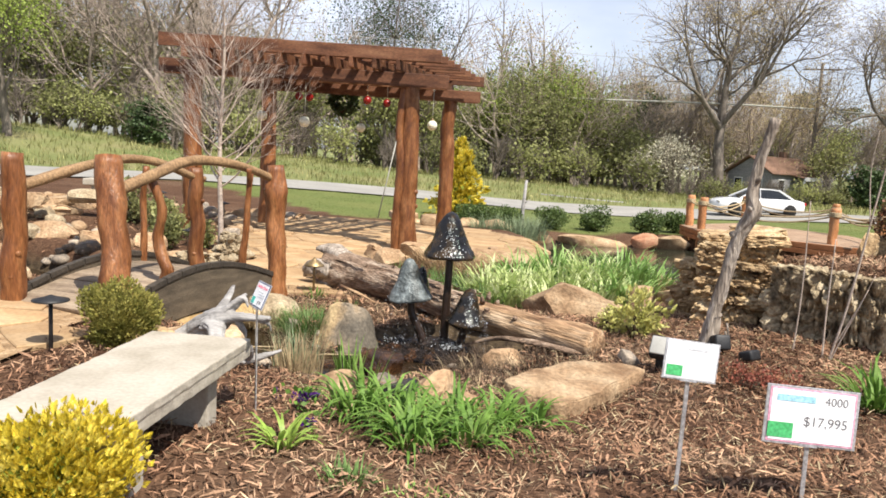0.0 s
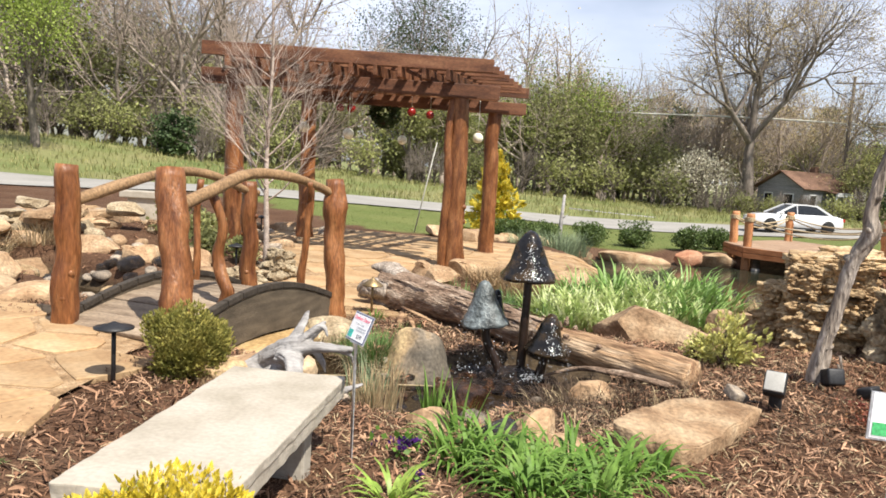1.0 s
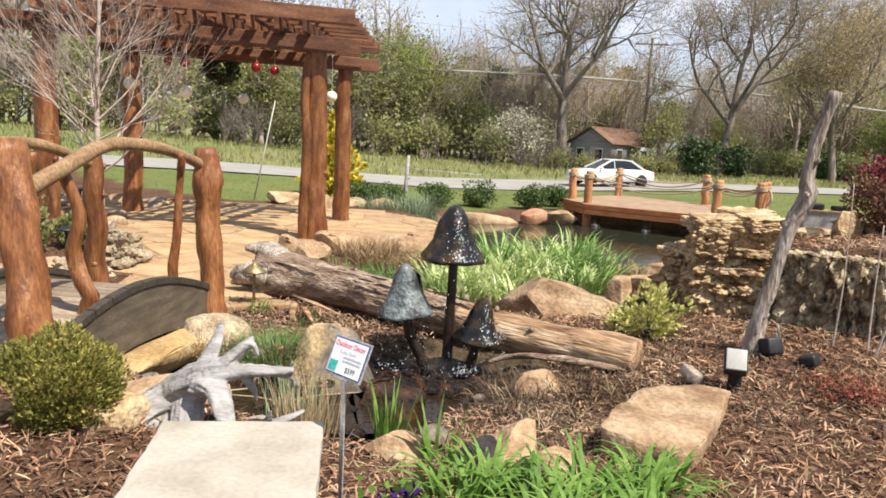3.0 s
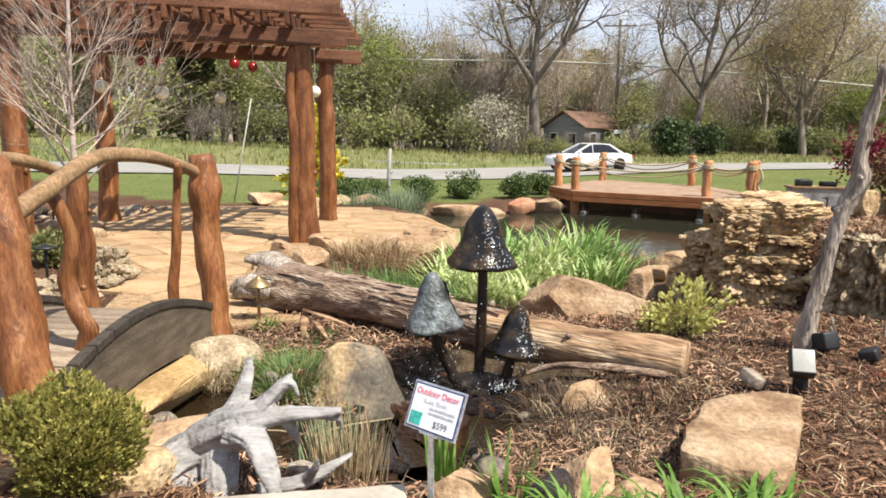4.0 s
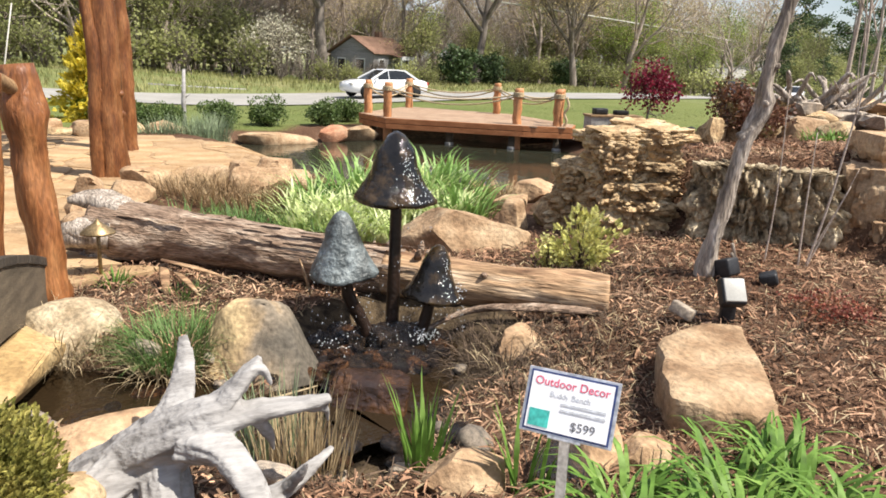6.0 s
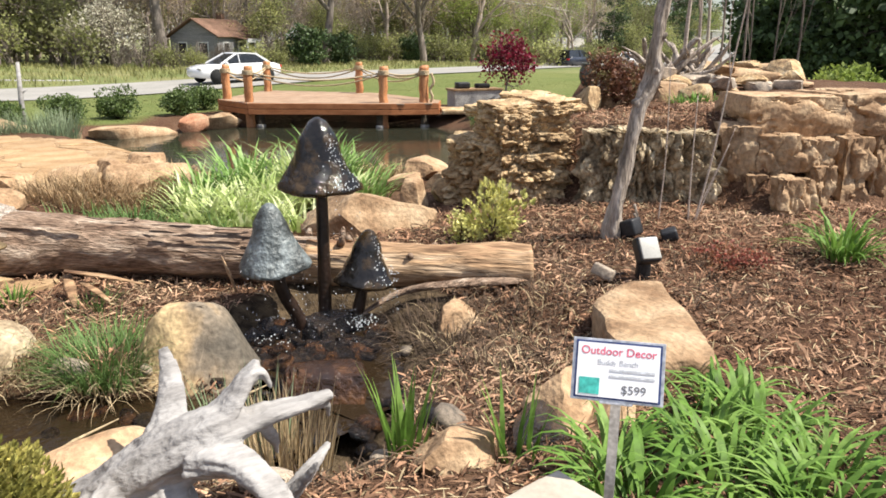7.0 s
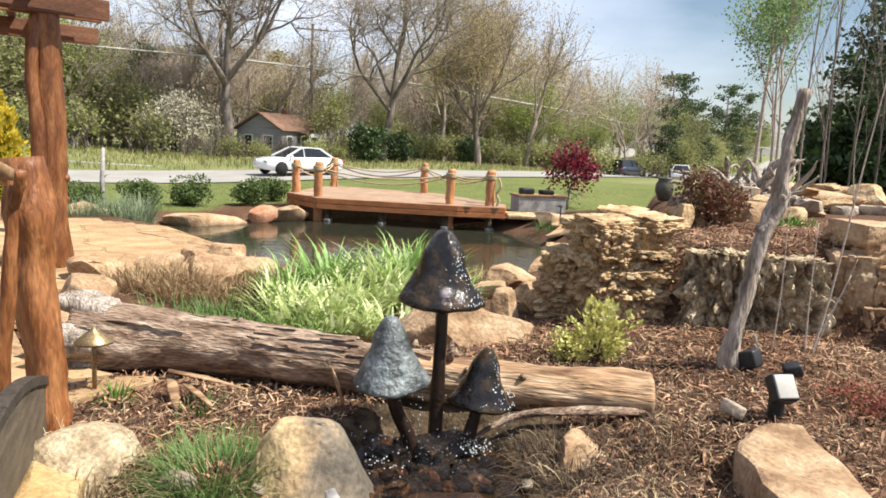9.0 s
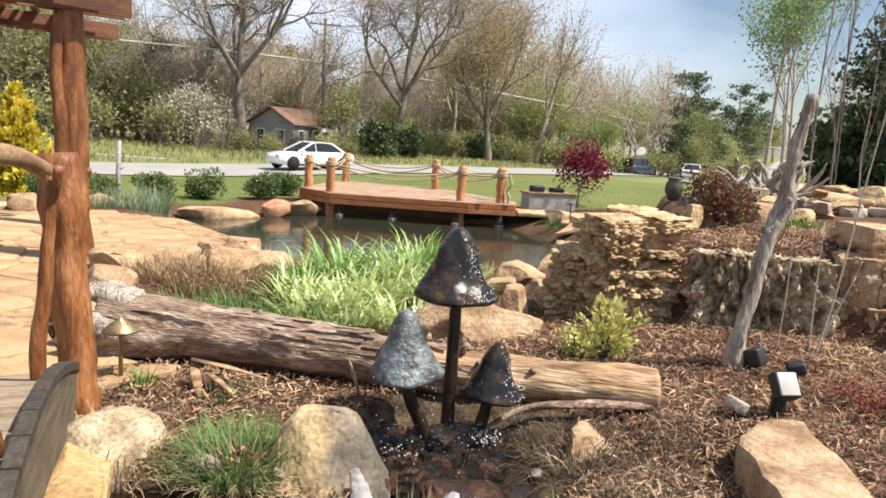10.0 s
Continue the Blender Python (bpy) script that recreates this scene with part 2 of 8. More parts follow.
    "arbor": mat("arborvitae_leaf", [(0.14, 0.145, 0.03), (0.26, 0.245, 0.06), (0.42, 0.36, 0.10)], 9, 30, 0.6, 0.0, island=0.4, leaf=0.25),
    "box": mat("boxwood_leaf", [(0.06, 0.10, 0.025), (0.14, 0.19, 0.06)], 4, 30, 0.5, 0.0, island=0.4, leaf=0.3),
    "yellowshrub": mat("yellow_green_leaf", [(0.33, 0.34, 0.09), (0.54, 0.52, 0.17), (0.66, 0.63, 0.28)], 6, 30, 0.55, 0.0, island=0.3, leaf=0.3),
    "barberry": mat("barberry_leaf", [(0.08, 0.035, 0.025), (0.16, 0.07, 0.04), (0.14, 0.13, 0.05)], 4, 30, 0.6, 0.0, island=0.45, leaf=0.25),
    "redcover": mat("red_groundcover_leaf", [(0.13, 0.035, 0.025), (0.25, 0.075, 0.05), (0.22, 0.14, 0.06)], 4, 30, 0.6, 0.0, island=0.45, leaf=0.25),
    "maple": mat("red_maple_leaf", [(0.10, 0.008, 0.02), (0.24, 0.02, 0.045)], 2, 30, 0.5, 0.0, island=0.4, leaf=0.35),
    "violet": mat("violet_petal", [(0.035, 0.005, 0.09), (0.08, 0.012, 0.17)], 6, 30, 0.6, 0.0, island=0.3, leaf=0.2),
    "spring": mat("spring_leaf", [(0.20, 0.27, 0.05), (0.36, 0.42, 0.11)], 0.5, 10, 0.6, 0.0, island=0.35, rand=0.2, leaf=0.4),
    "birchleaf": mat("birch_leaf", [(0.12, 0.22, 0.06), (0.24, 0.36, 0.13)], 0.5, 10, 0.6, 0.0, island=0.35, leaf=0.4),
    "bud": mat("bud_haze", [(0.40, 0.31, 0.14), (0.56, 0.46, 0.24)], 0.3, 10, 0.7, 0.0, island=0.35, rand=0.2, leaf=0.35),
    "woodleaf": mat("wood_leaf", [(0.225, 0.245, 0.085), (0.37, 0.37, 0.16)], 0.4, 10, 0.6, 0.0, island=0.4, rand=0.3, leaf=0.5),
    "darkleaf": mat("dark_evergreen_leaf", [(0.035, 0.06, 0.022), (0.085, 0.125, 0.045)], 0.5, 10, 0.6, 0.0, island=0.4, rand=0.2, leaf=0.15),
    "blossom": mat("cream_blossom", [(0.46, 0.43, 0.31), (0.62, 0.585, 0.46)], 0.5, 10, 0.7, 0.0, island=0.25, leaf=0.3),
    "trunk": mat("grey_bark", [(0.10, 0.08, 0.065), (0.18, 0.15, 0.125), (0.26, 0.22, 0.185)], 2, 14, 0.95, 0.6, 0.04, stretch=(2, 2, 0.4), rand=0.2),
    "twig": mat("bare_twig", [(0.28, 0.22, 0.18), (0.41, 0.345, 0.29)], 1, 10, 0.95, 0.0, rand=0.2),
    "palebark": mat("pale_young_bark", [(0.34, 0.27, 0.225), (0.48, 0.40, 0.335)], 5, 30, 0.85, 0.3, stretch=(1, 1, 3)),
    "kerb": mat("black_kerb_board", [(0.03, 0.025, 0.02), (0.065, 0.052, 0.04)], 4, 40, 0.7, 0.5),
    "concrete": mat("road_concrete", [(0.24, 0.23, 0.21), (0.31, 0.295, 0.27)], 0.5, 8, 0.9, 0.2, contrast=0.1),
    "block": mat("grey_block", [(0.30, 0.29, 0.26), (0.42, 0.40, 0.37)], 3, 30, 0.9, 0.4),
    "siding": mat("grey_siding", [(0.20, 0.198, 0.20), (0.30, 0.292, 0.285)], 2, 20, 0.85, 0.3, stretch=(0.3, 0.3, 4)),
    "whitepaint": mat("white_paint", [(0.6, 0.6, 0.58), (0.72, 0.72, 0.7)], 2, 20, 0.7, 0.1, contrast=0.1),
    "roof": mat("rusty_roof", [(0.13, 0.075, 0.05), (0.24, 0.14, 0.095)], 1, 12, 0.85, 0.4, stretch=(1, 1, 1)),
    "darkglass": mat("dark_glass", [(0.01, 0.012, 0.014), (0.02, 0.022, 0.025)], 4, 40, 0.06, 0.0, spec=0.6),
    "carwhite": mat("white_car_paint", [(0.74, 0.74, 0.75), (0.78, 0.78, 0.79)], 1, 20, 0.25, 0.0, contrast=0.02, coat=0.6, spec=0.5),
    "cardark": mat("dark_car_paint", [(0.018, 0.022, 0.035), (0.026, 0.03, 0.045)], 1, 20, 0.25, 0.0, contrast=0.05, coat=0.6, spec=0.5),
    "tyre": mat("tyre_rubber", [(0.012, 0.012, 0.012), (0.02, 0.02, 0.02)], 8, 50, 0.85, 0.2),
    "rim": mat("alloy_rim", [(0.4, 0.4, 0.42), (0.5, 0.5, 0.52)], 8, 50, 0.3, 0.0, metal=0.8),
    "redlamp": mat("red_lamp", [(0.4, 0.01, 0.01), (0.45, 0.02, 0.02)], 8, 50, 0.2, 0.0),
    "pottery": mat("dark_pottery", [(0.05, 0.05, 0.04), (0.11, 0.11, 0.085)], 5, 30, 0.35, 0.3),
    "pond": water_mat("pond_water", (0.026, 0.027, 0.018), 0.05, 0.34, 4.0),
    "stream": water_mat("stream_water", (0.022, 0.014, 0.007), 0.04, 0.6, 11.0),
}
# boulder colour: tan lichen side, wet and shade painted dark towards the fountain
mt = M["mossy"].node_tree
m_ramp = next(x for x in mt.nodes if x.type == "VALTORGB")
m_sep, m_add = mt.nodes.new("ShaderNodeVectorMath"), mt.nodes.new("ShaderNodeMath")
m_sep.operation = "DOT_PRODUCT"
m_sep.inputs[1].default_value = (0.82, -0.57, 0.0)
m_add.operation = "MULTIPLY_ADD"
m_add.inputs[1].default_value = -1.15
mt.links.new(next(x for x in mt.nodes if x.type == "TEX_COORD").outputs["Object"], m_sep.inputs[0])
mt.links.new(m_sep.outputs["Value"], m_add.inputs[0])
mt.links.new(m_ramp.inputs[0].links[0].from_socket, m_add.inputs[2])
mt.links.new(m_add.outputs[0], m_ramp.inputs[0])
drop = bpy.data.materials.new("water_drop")
drop.use_nodes = True
db = drop.node_tree.nodes["Principled BSDF"]
db.inputs["Base Color"].default_value = (0.95, 0.97, 1.0, 1)
db.inputs["Roughness"].default_value, db.inputs["IOR"].default_value, db.inputs["Transmission Weight"].default_value = 0.02, 1.33, 0.75
M["drop"] = drop


# ---- building helpers ----
class Buf:
    """Vertices and faces gathered for one mesh."""

    def __init__(self):
        self.v, self.f = [], []

    def add(self, verts, faces):
        o = len(self.v)
        self.v.extend(tuple(p) for p in verts)
        self.f.extend(tuple(i + o for i in q) for q in faces)
        return self

    def mesh(self, name, smooth=True):
        me = bpy.data.meshes.new(name)
        me.from_pydata(self.v, [], self.f)
        me.polygons.foreach_set("use_smooth", [smooth] * len(me.polygons))
        me.update()
        return me


def thing(name, label, category, loc=(0, 0, 0), group="", kind=""):
    ob = new(name)
    ob.empty_display_size = 0.1
    ob.location = loc
    return tagged(ob, label, category, group, kind)


def world_pose(ob):
    m = ob.matrix_basis.copy()
    return world_pose(ob.parent) @ ob.matrix_parent_inverse @ m if ob.parent else m


def part(name, src, material, parent=None, label="", smooth=True, at_world=True, sharp=0):
    """One mesh object under a thing; at_world: src holds world places."""
    if isinstance(src, Buf):
        me = src.mesh(name, smooth)
    elif isinstance(src, bmesh.types.BMesh):
        me = bpy.data.meshes.new(name)
        src.to_mesh(me)
        src.free()
        me.polygons.foreach_set("use_smooth", [smooth] * len(me.polygons))
        if sharp:
            me.set_sharp_from_angle(angle=radians(sharp))
    else:
        me = src
    if not me.materials:
        me.materials.append(M[material])
    ob = new(name, me)
    if parent:
        ob.parent = parent
        if at_world:
            ob.matrix_parent_inverse = world_pose(parent).inverted()
    if label:
        ob["label"] = label
    return ob


def single(name, src, material, label, category, group="", kind="", smooth=True, sharp=0):
    return tagged(part(name, src, material, None, "", smooth, sharp=sharp), label, category, group, kind)


def tube(buf, pts, radii, sides=8, wob=0.0, seed=0, caps=True, squash=1.0, ridge=0.0):
    """A tapered tube through points; wob makes it knotty."""
    pts = [Vector(p) for p in pts]
    n = len(pts)
    d0 = (pts[1] - pts[0]).normalized()
    side = d0.cross(Vector((0, 0, 1)) if abs(d0.z) < 0.9 else Vector((1, 0, 0))).normalized()
    verts, faces = [], []
    for i, p in enumerate(pts):
        d = (pts[min(i + 1, n - 1)] - pts[max(i - 1, 0)]).normalized()
        side = (side - d * side.dot(d)).normalized()
        other = d.cross(side)
        for k in range(sides):
            a = 2 * math.pi * k / sides
            r = radii[i]
            off = side * math.cos(a) + other * math.sin(a) * squash
            if wob:
                r *= 1 + wob * noise.noise(p * 3.1 + off * 1.3 + Vector((seed * 7.1, 0, 0))) + 0.5 * wob * noise.noise(p * 9 + off * 2.5 + Vector((0, seed * 3.3, 0)))
            if ridge:
                u = Vector((math.cos(a) * 2.1, math.sin(a) * 2.1, i * 0.05 + seed * 3.7))
                r *= 1 + ridge * (noise.noise(u) - 0.9 * max(0.0, 0.22 - abs(noise.noise(u * 1.3 + Vector((7, 0, 0))))) / 0.22)
            verts.append(p + off * r)
    for i in range(n - 1):
        for k in range(sides):
            a, b = i * sides + k, i * sides + (k + 1) % sides
            faces.append((a, b, b + sides, a + sides))
    if caps:
        faces.append(tuple(range(sides - 1, -1, -1)))
        faces.append(tuple((n - 1) * sides + k for k in range(sides)))
    return buf.add(verts, faces)


def curve_pts(pts, per=6):
    """A smooth line through points."""
    p = [Vector(q) for q in pts]
    p = [p[0] * 2 - p[1]] + p + [p[-1] * 2 - p[-2]]
    out = []
    for i in range(1, len(p) - 2):
        for k in range(per):
            t = k / per
            a, b, c, d = p[i - 1], p[i], p[i + 1], p[i + 2]
            out.append(0.5 * ((2 * b) + (c - a) * t + (2 * a - 5 * b + 4 * c - d) * t * t + (3 * b - a - 3 * c + d) * t ** 3))
    out.append(p[-2].copy())
    return out


def spread(values, n):
    return list(np.interp(np.linspace(0, 1, n), np.linspace(0, 1, len(values)), values))


def box(size, bevel=0.01, m=None, seg=2):
    """A bevelled box, centred."""
    bm = bmesh.new()
    bmesh.ops.create_cube(bm, size=1)
    bmesh.ops.scale(bm, vec=size, verts=bm.verts)
    if bevel:
        bmesh.ops.bevel(bm, geom=bm.edges[:], offset=bevel, segments=seg, affect="EDGES", profile=0.6)
    if m is not None:
        bmesh.ops.transform(bm, matrix=m, verts=bm.verts)
    return bm


def beam(a, b, w, h, bevel=0.012, roll=0.0):
    """A board from a to b, w wide and h high."""
    a, b = Vector(a), Vector(b)
    d = b - a
    q = d.to_track_quat("X", "Z").to_matrix().to_4x4()
    return box((d.length, w, h), bevel, Matrix.Translation((a + b) / 2) @ q @ pose(0, 0, 0, roll))


def lathe(buf, profile, sides=24, centre=(0, 0, 0), fn=None):
    verts, faces = [], []
    for i, (r, z) in enumerate(profile):
        for k in range(sides):
            a = 2 * math.pi * k / sides
            p = Vector((r * math.cos(a), r * math.sin(a), z))
            verts.append(Vector(centre) + (fn(p) if fn else p))
    for i in range(len(profile) - 1):
        for k in range(sides):
            a, b = i * sides + k, i * sides + (k + 1) % sides
            faces.append((a, b, b + sides, a + sides))
    faces.append(tuple((len(profile) - 1) * sides + k for k in range(sides)))
    faces.append(tuple(range(sides - 1, -1, -1)))
    return buf.add(verts, faces)


def rock(size, seed, blocky=0.7, cuts=12, rough=0.07, sub=4, strata=0.0):
    """A faceted, weathered stone round its centre."""
    bm = bmesh.new()
    bmesh.ops.create_icosphere(bm, subdivisions=sub, radius=1)
    rng = random.Random(seed)
    planes = []
    for _ in range(cuts):
        n = Vector((rng.gauss(0, 1), rng.gauss(0, 1), rng.gauss(0, 0.8))).normalized()
        planes.append((n, rng.uniform(0.62, 0.92)))
    o = Vector((seed * 3.7, seed * 1.3, seed * 5.1))
    for v in bm.verts:
        p = v.co.copy()
        p = Vector([math.copysign(abs(c) ** blocky, c) for c in p])
        for n, d in planes:
            e = p.dot(n) - d
            if e > 0:
                p -= n * e
        p += p.normalized() * (rough * noise.noise(p * 1.6 + o) + rough * 0.45 * noise.noise(p * 4.5 + o) + rough * 0.2 * noise.noise(p * 11 + o))
        if strata:
            s = noise.noise(Vector((0, 0, p.z * 5.5)) + o) * strata
            p.x *= 1 + s
            p.y *= 1 + s
        v.co = Vector((p.x * size[0] / 2, p.y * size[1] / 2, p.z * size[2] / 2))
    return bm


def crag(size, seed, cells=(6, 6, 12), amp=0.07, n=44, blocky=0.3, taper=0.0, detail=0.5, pits=0.0):
    """A craggy rock mass, broken into ledges and pits."""
    bm = bmesh.new()
    bmesh.ops.create_cube(bm, size=2)
    bmesh.ops.subdivide_edges(bm, edges=bm.edges[:], cuts=n, use_grid_fill=True)
    o = Vector((seed * 3.7, seed * 9.3, seed * 5.1))
    for v in bm.verts:
        p = v.co.copy()
        u = p.normalized()
        q = p.lerp(u * 1.25, blocky)
        w = Vector((q.x * size[0] / 2, q.y * size[1] / 2, q.z * size[2] / 2))
        if taper:
            k = 1 - taper * (q.z * 0.5 + 0.5)
            w.x, w.y = w.x * k, w.y * k
        e = 0
        for s, a in ((1.0, 1.0), (2.3, detail)):
            g = Vector((w.x * cells[0], w.y * cells[1], w.z * cells[2])) * s + o + noise.noise_vector(w * 5 + o) * 0.35
            d, c = noise.voronoi(g)
            e += a * ((1 - pits) * min((d[1] - d[0]) * 2.6, 1.0) * 0.75 + pits * (1.25 - 1.7 * d[0]) + (0.7 - 0.35 * pits) * noise.cell(c[0] * 3.1) - 0.8)
        e += 0.7 * noise.noise(w * 2.2 + o)
        v.co = w + Vector((u.x, u.y, u.z * 0.35)) * amp * e
    return bm


def prism_rock(poly, tops, z0, seed, rough=0.02, n=5):
    """A slab over a plan outline, its top at a height for each corner, with weathered faces."""
    bm = bmesh.new()
    lo_ = [bm.verts.new((x, y, z0)) for x, y in poly]
    hi_ = [bm.verts.new((x, y, z)) for (x, y), z in zip(poly, tops)]
    k = len(poly)
    bm.faces.new(hi_)
    bm.faces.new(lo_[::-1])
    for i in range(k):
        bm.faces.new((lo_[i], lo_[(i + 1) % k], hi_[(i + 1) % k], hi_[i]))
    bmesh.ops.bevel(bm, geom=bm.edges[:], offset=0.035, segments=2, affect="EDGES", profile=0.5)
    bmesh.ops.triangulate(bm, faces=bm.faces[:])
    bmesh.ops.subdivide_edges(bm, edges=bm.edges[:], cuts=n, use_grid_fill=True)
    o = Vector((seed * 3.1, seed * 7.7, 0))
    for v in bm.verts:
        p = v.co
        v.co = p + noise.noise_vector(p * 3.0 + o) * rough * 1.6 + noise.noise_vector(p * 9 + o) * rough * 0.6 + noise.noise_vector(p * 24 + o) * rough * 0.2
    return bm


def hull_rock(corners, seed, rough=0.02, cuts=4):
    """A broad-faced boulder: the hull of a few corners, with softened, weathered faces."""
    bm = bmesh.new()
    for c in corners:
        bm.verts.new(c)
    bmesh.ops.convex_hull(bm, input=bm.verts[:])
    loose = [v for v in bm.verts if not v.link_faces]
    bmesh.ops.delete(bm, geom=loose, context="VERTS")
    bmesh.ops.bevel(bm, geom=bm.edges[:], offset=0.035, segments=2, affect="EDGES", profile=0.5)
    bmesh.ops.triangulate(bm, faces=bm.faces[:])
    bmesh.ops.subdivide_edges(bm, edges=bm.edges[:], cuts=cuts, use_grid_fill=True)
    bmesh.ops.smooth_vert(bm, verts=bm.verts[:], factor=0.5, use_axis_x=True, use_axis_y=True, use_axis_z=True)
    o = Vector((seed * 3.1, seed * 7.7, 0))
    for v in bm.verts:
        p = v.co.copy()
        v.co = p + noise.noise_vector(p * 2.6 + o) * rough * 1.8 + noise.noise_vector(p * 9 + o) * rough * 0.6 + noise.noise_vector(p * 26 + o) * rough * 0.2
    return bm


def sprays(buf, points, centre, rng, size, width, n=9, up=0.4):
    """Flat fans of narrow scale leaves pointing out of a crown."""
    for p in points:
        p = Vector(p)
        d = ((p - Vector(centre)).normalized() + Vector((rng.gauss(0, .35), rng.gauss(0, .35), rng.gauss(0, .3) + up))).normalized()
        s = d.orthogonal().normalized()
        s.rotate(Matrix.Rotation(rng.uniform(0, 6.28), 3, d))
        L = size * rng.uniform(0.6, 1.25)
        for k in range(n):
            t = k / n
            side = 1 if k % 2 else -1
            a = 0.75 * (1 - t)
            e = (d * math.cos(a) + s * side * math.sin(a)).normalized()
            c = p + d * L * t * 0.75
            z = L * (0.62 - 0.3 * t)
            w = d.cross(s) * width * 0.35 + (s - e * s.dot(e)).normalized() * width * 0.5
            buf.add((c, c + e * z * 0.45 + w, c + e * z, c + e * z * 0.45 - w), ((0, 1, 2, 3),))
    return buf


def blades(buf, rng, n, base, spread_r, length, width, arch, segs=4, upright=0.35, flat=1.0):
    """Strap leaves or grass arching out from a clump."""
    for _ in range(n):
        a, rr = rng.uniform(0, 6.283), spread_r * math.sqrt(rng.random())
        x, y = base[0] + rr * math.cos(a), base[1] + rr * math.sin(a) * flat
        out = a + rng.gauss(0, 0.6)
        L = length * rng.uniform(0.6, 1.1)
        lean = upright * rng.uniform(0.1, 1.3)
        w = width * rng.uniform(0.7, 1.2)
        p = Vector((x, y, base[2] - 0.02))
        ang = lean
        sx = Vector((-math.sin(out), math.cos(out), 0))
        verts = []
        for s in range(segs + 1):
            t = s / segs
            ww = w * (0.75 + 0.6 * t if t < 0.4 else (1 - t) / 0.6 * 1.0) * 0.5
            verts += [p - sx * ww, p + sx * ww] if s < segs else [p]
            p = p + Vector((math.cos(out) * math.sin(ang), math.sin(out) * math.sin(ang), math.cos(ang))) * (L / segs)
            ang += arch * rng.uniform(0.5, 1.4) / segs * (0.5 + 1.2 * t)
        faces = [(2 * s, 2 * s + 1, 2 * s + 3, 2 * s + 2) for s in range(segs - 1)] + [(2 * segs - 2, 2 * segs - 1, 2 * segs)]
        buf.add(verts, faces)
    return buf


def leaves(buf, points, rng, size, per=1, jitter=0.0, long=1.6, up=0.0):
    """Small pointed leaves at points, turned at random."""
    for p in points:
        for _ in range(per):
            c = Vector(p) + Vector((rng.gauss(0, 1), rng.gauss(0, 1), rng.gauss(0, 1))) * jitter
            d = Vector((rng.gauss(0, 1), rng.gauss(0, 1), rng.gauss(0, 1) + up)).normalized()
            s = d.orthogonal()
            s.rotate(Matrix.Rotation(rng.uniform(0, 6.28), 3, d))
            z = size * rng.uniform(0.6, 1.25)
            buf.add((c, c + d * z * long * 0.5 + s * z * 0.45, c + d * z * long, c + d * z * long * 0.5 - s * z * 0.45), ((0, 1, 2, 3),))
    return buf


def crown_points(rng, n, r, centre, shell=0.55, lumps=7):
    """Points in an uneven, lumpy crown."""
    hub = [(Vector((rng.gauss(0, 1), rng.gauss(0, 1), rng.gauss(0, 1))).normalized(), rng.uniform(0.45, 0.75)) for _ in range(lumps)]
    out = []
    for _ in range(n):
        h, q = hub[rng.randrange(lumps)]
        d = Vector((rng.gauss(0, 1), rng.gauss(0, 1), rng.gauss(0, 1))).normalized() * (shell + (1 - shell) * rng.random())
        p = h * (1 - q) * 1.25 + d * q
        out.append(Vector(centre) + Vector((p.x * r[0], p.y * r[1], p.z * r[2])))
    return out


# ---- the lie of the land ----
NEAR = [(0, 1.7, .76), (1.6, 5.2, .74), (-3.5, 5.0, .72), (-1.8, 5.8, .6), (-3.5, 7.2, .66), (-.5, 6.3, .52), (1.4, 8.4, .5), (2.1, 9.3, .58),
        (3.0, 9.6, .57), (1.45, 10.2, .4), (.9, 9.4, .43), (-2.4, 11.3, .45), (-1.5, 10.2, .35), (-2.8, 10.2, .4), (-2, 16.5, .40),
        (-4.5, 13, .46), (-1.5, 19.8, .36), (-5.5, 19, .5), (-6.5, 13, .66), (-8.5, 15, .9), (-5, 8.3, .7), (4.2, 7.8, .6), (.5, 13, .2), (0.12, 8.15, .28), (-.1, 8.7, .27), (.25, 7.65, .38)]
FAR = [(3.5, 26.5, .05), (0, 28, .1), (-8, 28, .5), (12, 22.5, .25), (14, 25, .1), (5, 39, -.1), (-13, 31, .85), (-30, 25, 1.3), (-10, 60, .8),
       (20, 60, .2), (60, 60, -.6), (25, 20, .6), (-20, 5, 1.2), (20, -10, .8), (120, 90, -.9), (-120, 80, 3.0), (0, 200, .8), (-34, 50, 2.7), (-15, 58, 1.7), (-60, 55, 3.2), (-48, 42, 2.4)]
POND = [(.6, 24.9), (2.25, 25.1), (5.3, 25.3), (8, 26), (10.1, 22.5), (9.5, 19.7), (7.9, 17.5), (6.4, 15.8), (4.6, 15.2), (3.2, 14.6), (2, 15.6),
        (1.5, 17.4), (1.4, 19), (1.25, 22)]
MOUND = [(2.7, 11.5), (3.15, 10.65), (3.9, 9.55), (4.1, 8.95), (5.5, 8.65), (12, 7), (17, 11), (14.5, 18), (9.8, 17.2), (6.6, 14.2), (4, 12.5)]
STREAM = [(-.7, 9.65), (-1.3, 8.75), (-1.6, 8.35), (-2.3, 9.05), (-2.9, 9.5), (-4.6, 10.4), (-6.4, 11.8), (-8.0, 12.6)]
POND_Z, STREAM_Z = -0.146, 0.24


